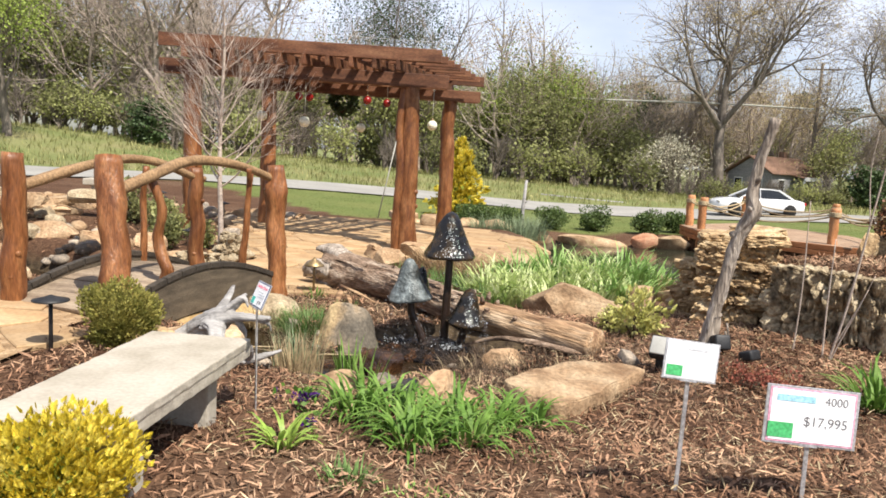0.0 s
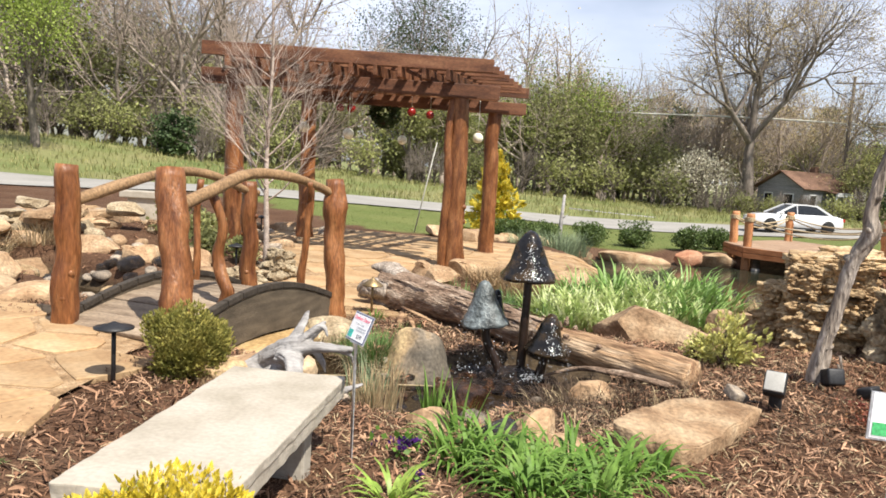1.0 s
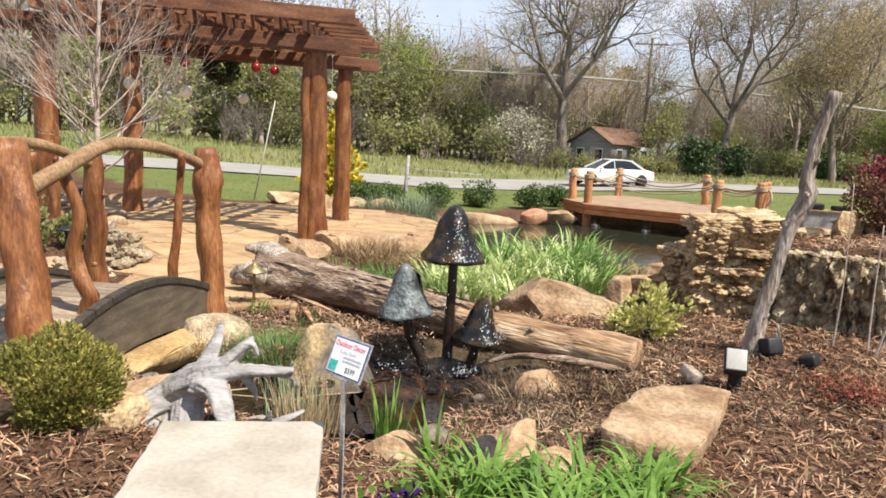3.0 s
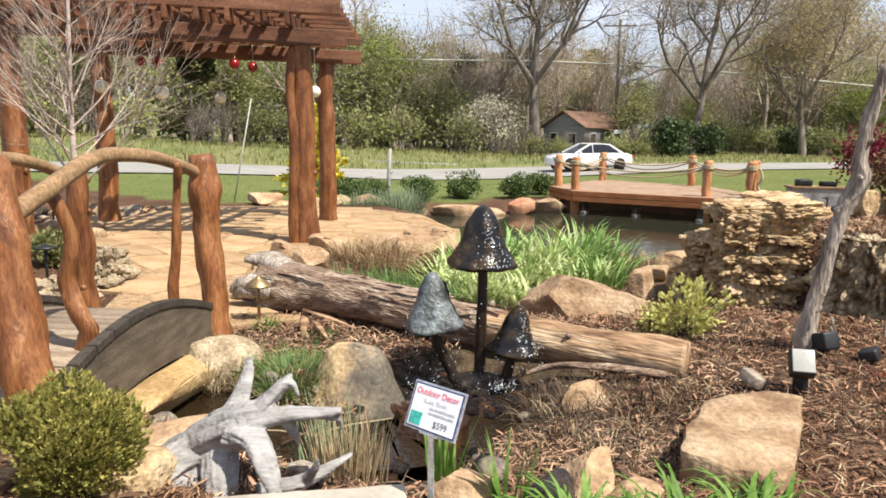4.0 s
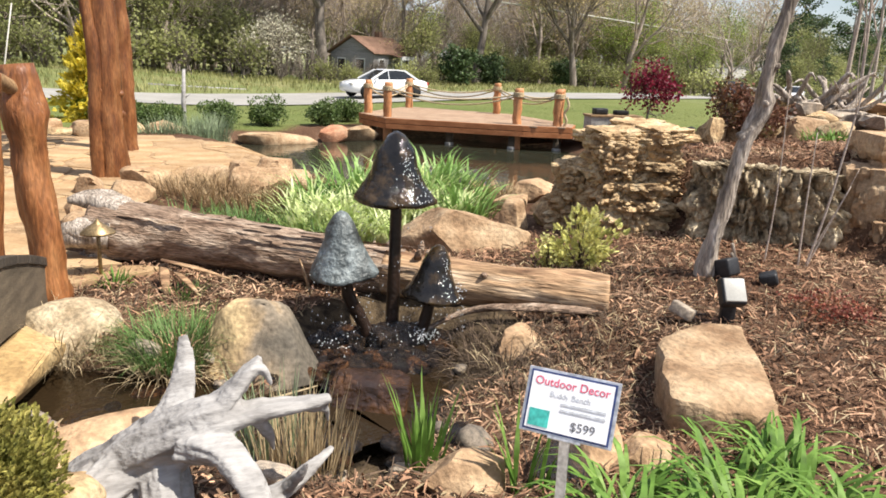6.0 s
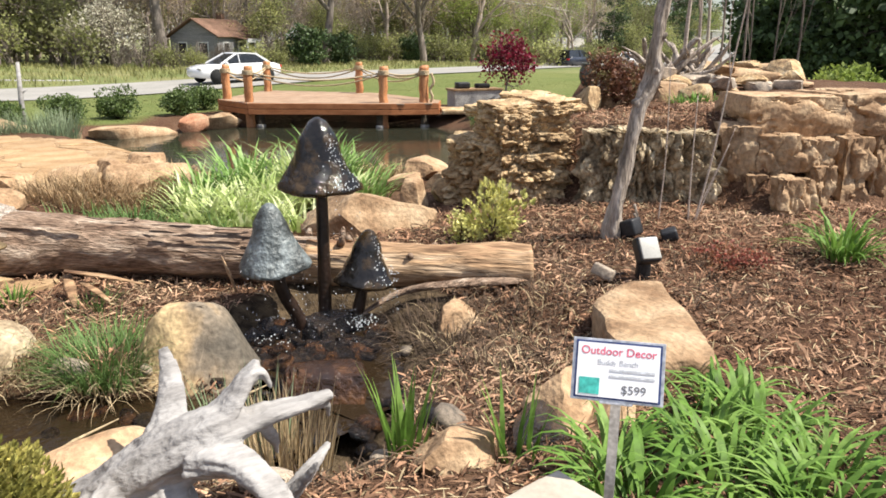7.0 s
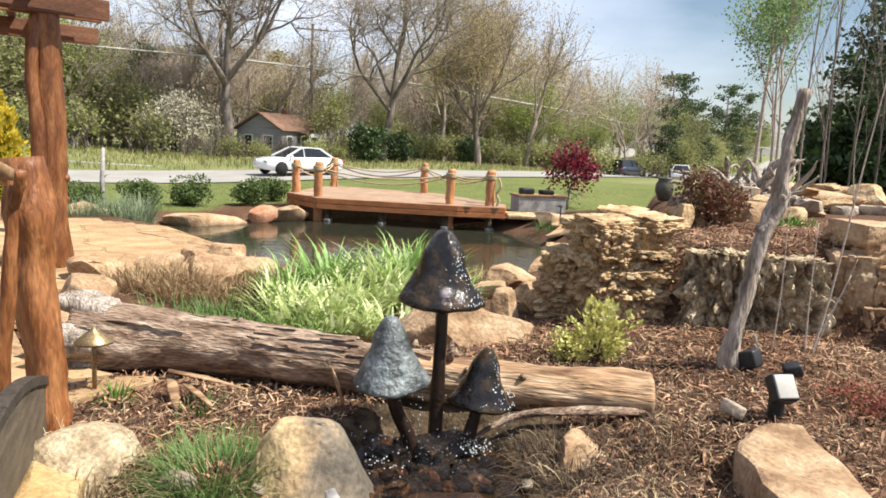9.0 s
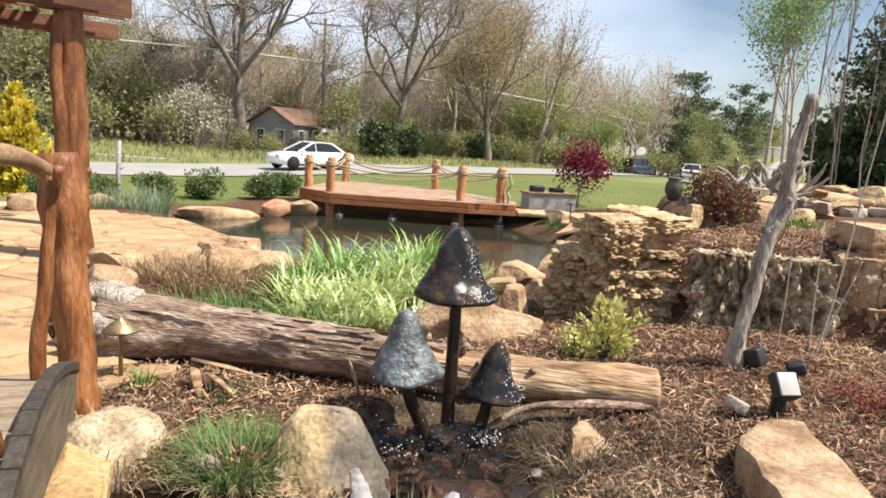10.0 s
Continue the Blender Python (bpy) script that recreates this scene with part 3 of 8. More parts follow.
def inside(x, y, poly):
    """Distance to the outline, positive within."""
    n = len(poly)
    best, odd = np.full(np.shape(x), 1e9), np.zeros(np.shape(x), bool)
    for i in range(n):
        (ax, ay), (bx, by) = poly[i], poly[(i + 1) % n]
        t = np.clip(((x - ax) * (bx - ax) + (y - ay) * (by - ay)) / ((bx - ax) ** 2 + (by - ay) ** 2), 0, 1)
        best = np.minimum(best, np.hypot(x - ax - t * (bx - ax), y - ay - t * (by - ay)))
        odd ^= ((ay > y) != (by > y)) & (x < (bx - ax) * (y - ay) / (by - ay + 1e-12) + ax)
    return np.where(odd, best, -best)


def along(x, y, line):
    best = np.full(np.shape(x), 1e9)
    for (ax, ay), (bx, by) in zip(line, line[1:]):
        t = np.clip(((x - ax) * (bx - ax) + (y - ay) * (by - ay)) / ((bx - ax) ** 2 + (by - ay) ** 2), 0, 1)
        best = np.minimum(best, np.hypot(x - ax - t * (bx - ax), y - ay - t * (by - ay)))
    return best


def smooth(a, b, t):
    t = np.clip((t - a) / (b - a), 0, 1)
    return t * t * (3 - 2 * t)


def land(x, y):
    x, y = np.asarray(x, float), np.asarray(y, float)
    num, den = np.zeros(x.shape), np.zeros(x.shape)
    for pts, s in ((NEAR, 0.35), (FAR, 9.0)):
        for px, py, pz in pts:
            w = 1 / ((x - px) ** 2 + (y - py) ** 2 + s) ** 1.7
            num, den = num + w * pz, den + w
    z = num / den
    m = inside(x, y, MOUND)
    top = 1.22 + 0.3 * np.exp(-((x - 6) ** 2 + (y - 9.6) ** 2) / 7) + 0.12 * smooth(6, 11, x)
    z = z + (top - z) * smooth(-0.1, 0.55, m)
    p = inside(x, y, POND)
    z = np.where(p > 0, -0.16 - 0.6 * smooth(0, 1.2, p), z + (-0.10 - z) * (1 - smooth(0, 0.9, -p)))
    s = along(x, y, STREAM)
    z = z + (0.10 - z) * (1 - smooth(0.22, 0.75, s)) * smooth(-0.2, 0.4, -m)
    return z


def gz(x, y):
    return float(land(x, y))


def lawn_line(x):
    return np.interp(x, [-60, -12, -9, -5, -1, 1, 8, 10.6, 12.5, 40], [28, 30, 28, 23.4, 23.7, 25.9, 28.6, 27, 24.4, 22])


ROAD = [(-90, 10), (-45, 20), (-30, 25), (-19, 30), (-12, 34), (-4, 38.5), (5, 41.2), (14, 42), (20, 42.6), (28, 42.9), (36, 44.6), (46, 47.6), (58, 51.5), (75, 58.5), (110, 76), (320, 200)]


def build_ground():
    def lines(lo, hi, fine, step, far):
        a = list(np.arange(lo, hi + 1e-6, fine))
        s, x = step, hi
        while x < far:
            x += s
            s *= 1.13
            a.append(x)
        s, x = step, lo
        while x > -far:
            x -= s
            s *= 1.13
            a.insert(0, x)
        return np.array(a)
    xs, ys = lines(-8, 6.5, 0.09, 0.14, 2500), lines(3.5, 17, 0.09, 0.14, 2500)
    X, Y = np.meshgrid(xs, ys)
    Z = land(X, Y)
    flat = [noise.noise(Vector((a * 2.3, b * 2.3, 0))) * 0.025 + noise.noise(Vector((a * 7, b * 7, 3))) * 0.012 for a, b in zip(X.ravel(), Y.ravel())]
    far = np.hypot(X, Y) < 40
    Z = Z + np.array(flat).reshape(X.shape) * far
    nx, ny = len(xs), len(ys)
    idx = np.arange(nx * ny).reshape(ny, nx)
    quads = np.stack([idx[:-1, :-1], idx[:-1, 1:], idx[1:, 1:], idx[1:, :-1]], -1).reshape(-1, 4)
    me = bpy.data.meshes.new("ground")
    me.from_pydata(np.stack([X, Y, Z], -1).reshape(-1, 3).tolist(), [], quads.tolist())
    me.polygons.foreach_set("use_smooth", [True] * len(me.polygons))
    lawn = smooth(-0.35, 0.35, Y - lawn_line(X))
    lawn = np.maximum(lawn, smooth(16, 18, X))
    lawn = lawn * (1 - smooth(-0.5, 0.2, inside(X, Y, POND)))
    roady = np.interp(X, [p[0] for p in ROAD], [p[1] for p in ROAD])
    field = np.maximum(smooth(0, 3, Y - roady), smooth(27, 33, X) * smooth(-4, 2, X * 0.35 + Y - 24))
    wet = np.maximum(smooth(-0.25, 0.1, inside(X, Y, POND)), (1 - smooth(0.3, 0.7, along(X, Y, STREAM))) * (inside(X, Y, MOUND) < 0))
    # wet ground round the fountain, with the log's shade put into the colour
    wet = np.maximum(wet, 1 - smooth(0.7, 1.15, np.hypot(X + 0.62, Y - 9.5)))
    for name, val in (("lawn", lawn), ("field", field), ("wet", wet)):
        me.attributes.new(name, "FLOAT", "POINT").data.foreach_set("value", val.ravel().astype(np.float32))
    m = bpy.data.materials.new("garden_ground")
    m.use_nodes = True
    n, k = m.node_tree.nodes, m.node_tree.links
    b = n["Principled BSDF"]
    tc = n.new("ShaderNodeTexCoord")

    def ramp(scale, cols, detail=6.0, distort=0.0):
        no, ra = n.new("ShaderNodeTexNoise"), n.new("ShaderNodeValToRGB")
        no.inputs["Scale"].default_value, no.inputs["Detail"].default_value, no.inputs["Distortion"].default_value = scale, detail, distort
        k.new(tc.outputs["Object"], no.inputs["Vector"])
        e = ra.color_ramp.elements
        e[0].position, e[1].position = 0.32, 0.68
        e[0].color, e[1].color = (*cols[0], 1), (*cols[-1], 1)
        for i, c in enumerate(cols[1:-1]):
            e.new(0.32 + 0.36 * (i + 1) / (len(cols) - 1)).color = (*c, 1)
        k.new(no.outputs["Fac"], ra.inputs[0])
        return ra.outputs[0], no.outputs["Fac"]

    def mix(fac, a, c, kind="MIX"):
        x = n.new("ShaderNodeMixRGB")
        x.blend_type = kind
        k.new(fac, x.inputs[0]) if not isinstance(fac, float) else setattr(x.inputs[0], "default_value", fac)
        k.new(a, x.inputs[1])
        k.new(c, x.inputs[2])
        return x.outputs[0]
    mulch_a, h1 = ramp(26, [(0.02, 0.011, 0.007), (0.07, 0.036, 0.021), (0.20, 0.115, 0.068)], 8, 1.2)
    mulch_b, _ = ramp(1.1, [(0.065, 0.032, 0.019), (0.12, 0.064, 0.038), (0.16, 0.10, 0.064)])
    mulch = mix(0.45, mulch_a, mulch_b)
    grass_a, h2 = ramp(14, [(0.075, 0.10, 0.025), (0.13, 0.155, 0.045), (0.19, 0.20, 0.08)], 8)
    grass_b, _ = ramp(0.35, [(0.085, 0.12, 0.03), (0.165, 0.175, 0.06)])
    grass = mix(0.5, grass_a, grass_b)
    field_a, _ = ramp(0.22, [(0.09, 0.14, 0.035), (0.17, 0.19, 0.07), (0.27, 0.235, 0.12)], 8)
    field_b, _ = ramp(5, [(0.10, 0.12, 0.04), (0.22, 0.21, 0.10)], 8)
    fieldc = mix(0.4, field_a, field_b)
    bed, _ = ramp(9, [(0.02, 0.014, 0.009), (0.07, 0.05, 0.03), (0.12, 0.085, 0.05)], 6)
    out = mulch
    for name, colour in (("lawn", grass), ("field", fieldc), ("wet", bed)):
        at, ad, cl = n.new("ShaderNodeAttribute"), n.new("ShaderNodeMath"), n.new("ShaderNodeMapRange")
        at.attribute_name = name
        ad.operation = "ADD"
        k.new(at.outputs["Fac"], ad.inputs[0])
        k.new(h1, ad.inputs[1])
        cl.inputs["From Min"].default_value, cl.inputs["From Max"].default_value = 0.8, 1.2
        k.new(ad.outputs[0], cl.inputs["Value"])
        out = mix(cl.outputs[0], out, colour)
    k.new(out, b.inputs["Base Color"])
    b.inputs["Roughness"].default_value, b.inputs["Specular IOR Level"].default_value = 0.95, 0.15
    bp = n.new("ShaderNodeBump")
    bp.inputs["Strength"].default_value, bp.inputs["Distance"].default_value = 0.9, 0.03
    k.new(h1, bp.inputs["Height"])
    k.new(bp.outputs[0], b.inputs["Normal"])
    me.materials.append(m)
    tagged(new("ground", me), "brown mulch beds, green lawn and rough field", "ground", kind="structure")


build_ground()


def strip(line, width, lift, step=1.0):
    pts = curve_pts([(a, b, 0) for a, b in line], 14)
    buf = Buf()
    verts, faces = [], []
    cols = 5
    for i, p in enumerate(pts):
        d = (pts[min(i + 1, len(pts) - 1)] - pts[max(i - 1, 0)]).normalized()
        s = Vector((-d.y, d.x, 0))
        for c in range(cols):
            q = p + s * width * (c / (cols - 1) - 0.5)
            verts.append((q.x, q.y, gz(q.x, q.y) + lift))
    for i in range(len(pts) - 1):
        for c in range(cols - 1):
            a = i * cols + c
            faces.append((a, a + cols, a + cols + 1, a + 1))
    return buf.add(verts, faces)


single("road", strip(ROAD, 6.6, 0.05), "concrete", "pale worn concrete road across the lawn", "road", kind="structure")
single("side_road", strip([(47, 48), (52, 53), (60, 60), (72, 70)], 9.0, 0.07), "concrete", "pale side road meeting the main road", "road", kind="structure")


def flat_water(name, poly, z, material, label, category):
    bm = bmesh.new()
    bm.faces.new([bm.verts.new((a, b, z)) for a, b in poly])
    return single(name, bm, material, label, category, kind="structure", smooth=False)


cx, cy = sum(p[0] for p in POND) / len(POND), sum(p[1] for p in POND) / len(POND)
flat_water("pond_water", [(cx + (a - cx) * 1.04, cy + (b - cy) * 1.04) for a, b in POND], POND_Z, "pond", "dark still pond water reflecting the deck", "water")
sp = curve_pts([(a, b, STREAM_Z) for a, b in [(-.55, 9.75), (-1.2, 9.0), (-2.0, 9.05), (-2.9, 9.5), (-4.6, 10.4), (-6.4, 11.8), (-8.0, 12.6)]], 6)
sw = Buf()
left, right = [], []
for i, p in enumerate(sp):
    d = (sp[min(i + 1, len(sp) - 1)] - sp[max(i - 1, 0)]).normalized()
    s = Vector((-d.y, d.x, 0)) * 0.62
    left.append(p + s)
    right.append(p - s * (2.0 if 4 < i < 14 else 1.0))
sw.add(left + right, [(i, len(sp) + i, len(sp) + i + 1, i + 1) for i in range(len(sp) - 1)])
single("stream_water", sw, "stream", "shallow brown stream water under the bridge", "water", kind="structure")


# ---- bridge ----
def knotty_post(name, base, top, r0, r1, parent, seed, material="post", knobs=(), squash=1.0, stubs=5, wob=0.15):
    buf = Buf()
    b, t = Vector(base), Vector(top)
    n = 22
    pts = [b.lerp(t, i / (n - 1)) + Vector((noise.noise(Vector((seed, i * 0.22, 0))), noise.noise(Vector((0, seed, i * 0.22))), 0)) * r0 * 0.28 for i in range(n)]
    rad = [r0 + (r1 - r0) * i / (n - 1) for i in range(n)]
    for at, add in knobs:
        for i in range(n):
            rad[i] *= 1 + add * math.exp(-((i / (n - 1) - at) / 0.06) ** 2)
    rad[-1] *= 0.93
    tube(buf, pts, rad, 28, wob, seed, squash=squash, ridge=0.05)
    for i in range(stubs):
        rng = random.Random(seed * 31 + i)
        h, a = rng.uniform(0.15, 0.9), rng.uniform(0, 6.28)
        p = b.lerp(t, h) + Vector((math.cos(a), math.sin(a), 0)) * r0 * 0.68
        o = Vector((math.cos(a), math.sin(a), 0.5)) * r0 * 0.42
        tube(buf, [p, p + o * 0.6, p + o * 0.85], [r0 * 0.36, r0 * 0.26, r0 * 0.12], 8, 0.2, seed + i)
    return part(name, buf, material, parent)


BA, BB, BC, BD = (-4.72, 8.52), (-3.52, 8.22), (-2.84, 10.83), (-4.0, 11.08)
bridge = thing("footbridge", "small arched timber footbridge with peeled log rails", "bridge", (-3.75, 9.6, 0.55))
knotty_post("post", (*BA, 0.45), (BA[0] + .02, BA[1], 2.14), 0.115, 0.10, bridge, 3)
knotty_post("post", (BB[0] + .08, BB[1] - .05, 0.5), (-3.74, 8.44, 2.16), 0.132, 0.12, bridge, 5, knobs=((0.72, 0.12), (0.05, 0.12)), stubs=0)
knotty_post("post", (-2.79, 10.79, 0.35), (-2.90, 10.87, 2.10), 0.105, 0.115, bridge, 8, knobs=((0.80, 0.26), (0.45, 0.12), (0.1, 0.25)), stubs=9, wob=0.3)
knotty_post("post", (-3.97, 11.1, 0.45), (-3.99, 11.08, 2.0), 0.10, 0.09, bridge, 11)


def rail(name, pts, radii, seed):
    c = curve_pts(pts, 7)
    part(name, tube(Buf(), c, spread(radii, len(c)), 14, 0.15, seed), "rail", bridge)


rail("handrail", [(-3.64, 8.46, 1.84), (-3.55, 8.95, 1.98), (-3.42, 9.6, 2.13), (-3.18, 10.2, 2.10), (-2.98, 10.7, 1.98), (-2.88, 10.9, 1.88)], [0.06, 0.058, 0.055, 0.05, 0.05, 0.05], 2)
rail("handrail", [(-4.7, 8.55, 1.80), (-4.52, 9.15, 1.97), (-4.36, 9.8, 2.09), (-4.2, 10.4, 2.07), (-4.02, 11.0, 1.9), (-3.93, 11.2, 1.86)], [0.055, 0.055, 0.05, 0.05, 0.045, 0.04], 4)
for pts, radii, seed in (
        ([(-3.60, 9.02, 1.95), (-3.50, 9.06, 1.65), (-3.55, 9.08, 1.35), (-3.47, 9.05, 1.12), (-3.42, 9.04, 1.0), (-3.48, 9.06, 0.86)], [0.048, 0.05, 0.052, 0.056, 0.058, 0.05], 6),
        ([(-3.01, 10.28, 2.0), (-3.04, 10.3, 1.6), (-3.06, 10.32, 1.3), (-3.09, 10.33, 1.05), (-3.10, 10.34, 0.82)], [0.032, 0.034, 0.038, 0.04, 0.044], 7),
        ([(-4.22, 10.2, 2.02), (-4.28, 10.25, 1.6), (-4.25, 10.22, 1.2), (-4.28, 10.25, 0.82)], [0.035, 0.04, 0.04, 0.05], 9)):
    c = curve_pts(pts, 6)
    part("baluster", tube(Buf(), c, spread(radii, len(c)), 12, 0.35, seed), "post", bridge, "twisted peeled branch")
part("branch_fork", tube(Buf(), curve_pts([(-3.03, 10.3, 1.83), (-3.0, 10.22, 1.95), (-2.99, 10.18, 2.06)], 4), [0.03] * 9, 8, 0.2, 3), "post", bridge)


def bridge_z(t):
    return 0.70 + 0.22 * math.sin(math.pi * min(max(t, 0.0), 1.0)) - 0.02 * t


BR0, BRD = Vector((-4.14, 8.34, 0)), Vector((0.70, 2.62, 0))
BRS = Vector((BRD.y, -BRD.x, 0)).normalized()
NPL = 9
for i in range(NPL):
    t0, t1 = i / NPL, (i + 1) / NPL
    a, b = BR0 + BRD * t0, BR0 + BRD * t1
    a.z, b.z = bridge_z(t0), bridge_z(t1)
    mid, d = (a + b) / 2, b - a
    rng = random.Random(i)
    q = Matrix((BRS, d.normalized(), BRS.cross(d.normalized()))).transposed().to_4x4()
    part("plank", box((1.22 + rng.uniform(-.02, .02), d.length - 0.012, 0.045), 0.006), "plank", bridge, at_world=False).matrix_basis = bridge.matrix_basis.inverted() @ Matrix.Translation(mid + Vector((0, 0, rng.uniform(-.004, .004)))) @ q
for side in (0.63, -0.63):
    buf = Buf()
    n = 26
    v, f = [], []
    for i in range(n):
        t = -0.02 + 1.04 * i / (n - 1)
        p = BR0 + BRD * t + BRS * side
        zt = bridge_z(t) + 0.10 - 0.06 * (2 * t - 1) ** 2
        for off in (-0.022, 0.022):
            w = BRS * off
            v += [(p.x + w.x, p.y + w.y, zt), (p.x + w.x, p.y + w.y, zt - 0.34 - 0.12 * math.sin(math.pi * min(max(t, 0), 1)))]
    for i in range(n - 1):
        o = i * 4
        f += [(o, o + 4, o + 5, o + 1), (o + 2, o + 3, o + 7, o + 6), (o, o + 2, o + 6, o + 4), (o + 1, o + 5, o + 7, o + 3)]
    f += [(0, 1, 3, 2), (n * 4 - 4, n * 4 - 2, n * 4 - 1, n * 4 - 3)]
    buf.add(v, f)
    part("side_board", buf, "blackwood", bridge, "dark stained curved side board", smooth=False)
    for i in range(12):
        t = (i + 0.5) / 12
        p, q = BR0 + BRD * (t - 0.04) + BRS * side, BR0 + BRD * (t + 0.04) + BRS * side
        p.z = bridge_z(t - 0.04) + 0.115 - 0.06 * (2 * t - 1.08) ** 2
        q.z = bridge_z(t + 0.04) + 0.115 - 0.06 * (2 * t - 0.92) ** 2
        part("kerb_block", beam(p, q, 0.075, 0.06, 0.008), "kerb", bridge, smooth=False)
for a in (-0.35, 0.35):
    buf = Buf()
    c = [BR0 + BRD * (i / 12) + BRS * a + Vector((0, 0, bridge_z(i / 12) - 0.12)) for i in range(13)]
    part("joist", tube(buf, c, [0.07] * 13, 8), "blackwood", bridge)

# ---- pergola ----
pergola = thing("pergola", "red-brown log pergola with layered roof beams on the patio", "pergola", (-3.7, 17.8, 0.4))
PP = {"F": ((-1.955, 16.55), 0.40), "B": ((-1.46, 19.82), 0.36), "L": ((-6.10, 15.95), 0.5), "M": ((-5.58, 19.0), 0.5)}
for i, (k, ((x, y), z)) in enumerate(PP.items()):
    knotty_post("post", (x, y, z - 0.15), (x - 0.03, y + 0.02, 3.82), 0.20 if k == "F" else 0.18, 0.165, pergola, 20 + i, knobs=((0.03, 0.12),))
# second stem grown along the front post
c = curve_pts([(-2.13, 16.5, 0.3), (-2.15, 16.48, 1.2), (-2.10, 16.46, 2.0), (-2.17, 16.47, 2.8), (-2.12, 16.5, 3.5), (-2.06, 16.52, 3.8)], 6)
part("twin_stem", tube(Buf(), c, spread([0.12, 0.10, 0.095, 0.08, 0.075, 0.05], len(c)), 12, 0.25, 4), "post", pergola)


def on_line(p, q, t):
    return (p[0] + (q[0] - p[0]) * t, p[1] + (q[1] - p[1]) * t)


ux = Vector((4.14, 0.6, 0)).normalized()
for (a, b) in ((PP["L"][0], PP["F"][0]), (PP["M"][0], PP["B"][0])):
    for off in (-0.14, 0.14):
        d = Vector((b[0] - a[0], b[1] - a[1], 0)).normalized()
        s = Vector((-d.y, d.x, 0)) * off
        p, q = Vector((*a, 3.74)) - d * 0.62 + s, Vector((*b, 3.74)) + d * 0.68 + s
        part("main_beam", beam(p, q, 0.06, 0.26), "beam", pergola, smooth=False)
for i in range(10):
    t = (i + 0.25) / 9.6
    p = Vector((*on_line(PP["L"][0], PP["F"][0], t), 3.97))
    q = Vector((*on_line(PP["M"][0], PP["B"][0], t), 3.97))
    d = (q - p).normalized()
    part("rafter", beam(p - d * 0.6, q + d * 0.75, 0.07, 0.20), "beam", pergola, smooth=False)
for i in range(9):
    t = -0.17 + i * 0.168
    p = Vector((*on_line(PP["L"][0], PP["M"][0], t), 4.17))
    q = Vector((*on_line(PP["F"][0], PP["B"][0], t), 4.17))
    d = (q - p).normalized()
    h = 0.24 if i in (0, 8) else 0.14
    part("purlin", beam(p - d * 0.36, q + d * 0.66, 0.07, h), "beam", pergola, smooth=False)
for i in range(16):
    t = (i + 0.3) / 15.6
    p = Vector((*on_line(PP["L"][0], PP["F"][0], t), 4.265))
    q = Vector((*on_line(PP["M"][0], PP["B"][0], t), 4.265))
    d = (q - p).normalized()
    part("slat", beam(p - d * 0.45, q + d * 0.6, 0.055, 0.05, 0.006), "beam", pergola, smooth=False)


def hanging(name, label, cat, p, top, r, material, group):
    t = thing(name, label, cat, p, group)
    part("cord", tube(Buf(), [(p[0], p[1], p[2]), (p[0] + 0.004, p[1], (p[2] + top) / 2), (p[0], p[1], top)], [0.006] * 3, 5), "cord", t)
    prof = [(r * math.sin(a) if 0 < a < math.pi else 0.001, p[2] - r * math.cos(a)) for a in np.linspace(0.05, math.pi - 0.05, 12)]
    part("globe", lathe(Buf(), prof, 18, (p[0], p[1], 0)), material, t)
    part("cap", lathe(Buf(), [(r * 0.35, p[2] + r * 0.92), (r * 0.35, p[2] + r * 1.2), (r * 0.1, p[2] + r * 1.35)], 10, (p[0], p[1], 0)), "brass", t)


for x, y, z in ((-4.21, 17.0, 2.86), (-1.74, 18.5, 2.98), (-3.55, 19.6, 2.88), (-5.2, 17.3, 2.95)):
    hanging("hanging_globe", "cream round lamp globe hanging from the pergola", "lamp", (x, y, z), 3.9, 0.11, "globe", "hanging globes")
for x, y, z in ((-3.16, 18.2, 3.43), (-2.9, 19.3, 3.46), (-4.5, 18.4, 3.45), (-4.9, 19.0, 3.5)):
    hanging("hanging_ornament", "red glass ornament hanging from the pergola", "ornament", (x, y, z), 3.9, 0.095, "red", "hanging ornaments")
wreath = thing("wreath", "dark green leafy wreath hanging under the pergola roof", "wreath", (-4.0, 19.6, 3.5))
ring = [(-4.0 + 0.24 * math.cos(a), 19.6, 3.48 + 0.24 * math.sin(a)) for a in np.linspace(0, 6.2832, 25)]
part("ring", tube(Buf(), ring, [0.05] * 25, 8, 0.2, 1, False), "deadtwig", wreath)
part("foliage", leaves(Buf(), ring, random.Random(4), 0.07, 26, 0.06), "darkleaf", wreath)
part("hook", tube(Buf(), [(-4.0, 19.6, 3.7), (-4.0, 19.6, 3.9)], [0.006] * 2, 5), "black", wreath)

# ---- viewing deck over the pond ----
deck = thing("viewing_deck", "orange-brown timber deck with rope rail over the pond", "deck", (8.4, 25.5, 0.1))
DK = [(5.75, 26.8), (5.85, 25.0), (8.85, 22.45), (10.0, 21.8), (10.7, 22.6), (10.9, 26.3), (8.6, 29.6)]
DECK_Z = 0.52
cd = Vector((sum(p[0] for p in DK) / 7, sum(p[1] for p in DK) / 7, 0))
bd = Vector((3.0, -2.55, 0)).normalized()
bs = Vector((-bd.y, bd.x, 0))
loc = [((Vector((*p, 0)) - cd).dot(bd), (Vector((*p, 0)) - cd).dot(bs)) for p in DK]
lo, hi = min(p[1] for p in loc), max(p[1] for p in loc)
w = 0.145
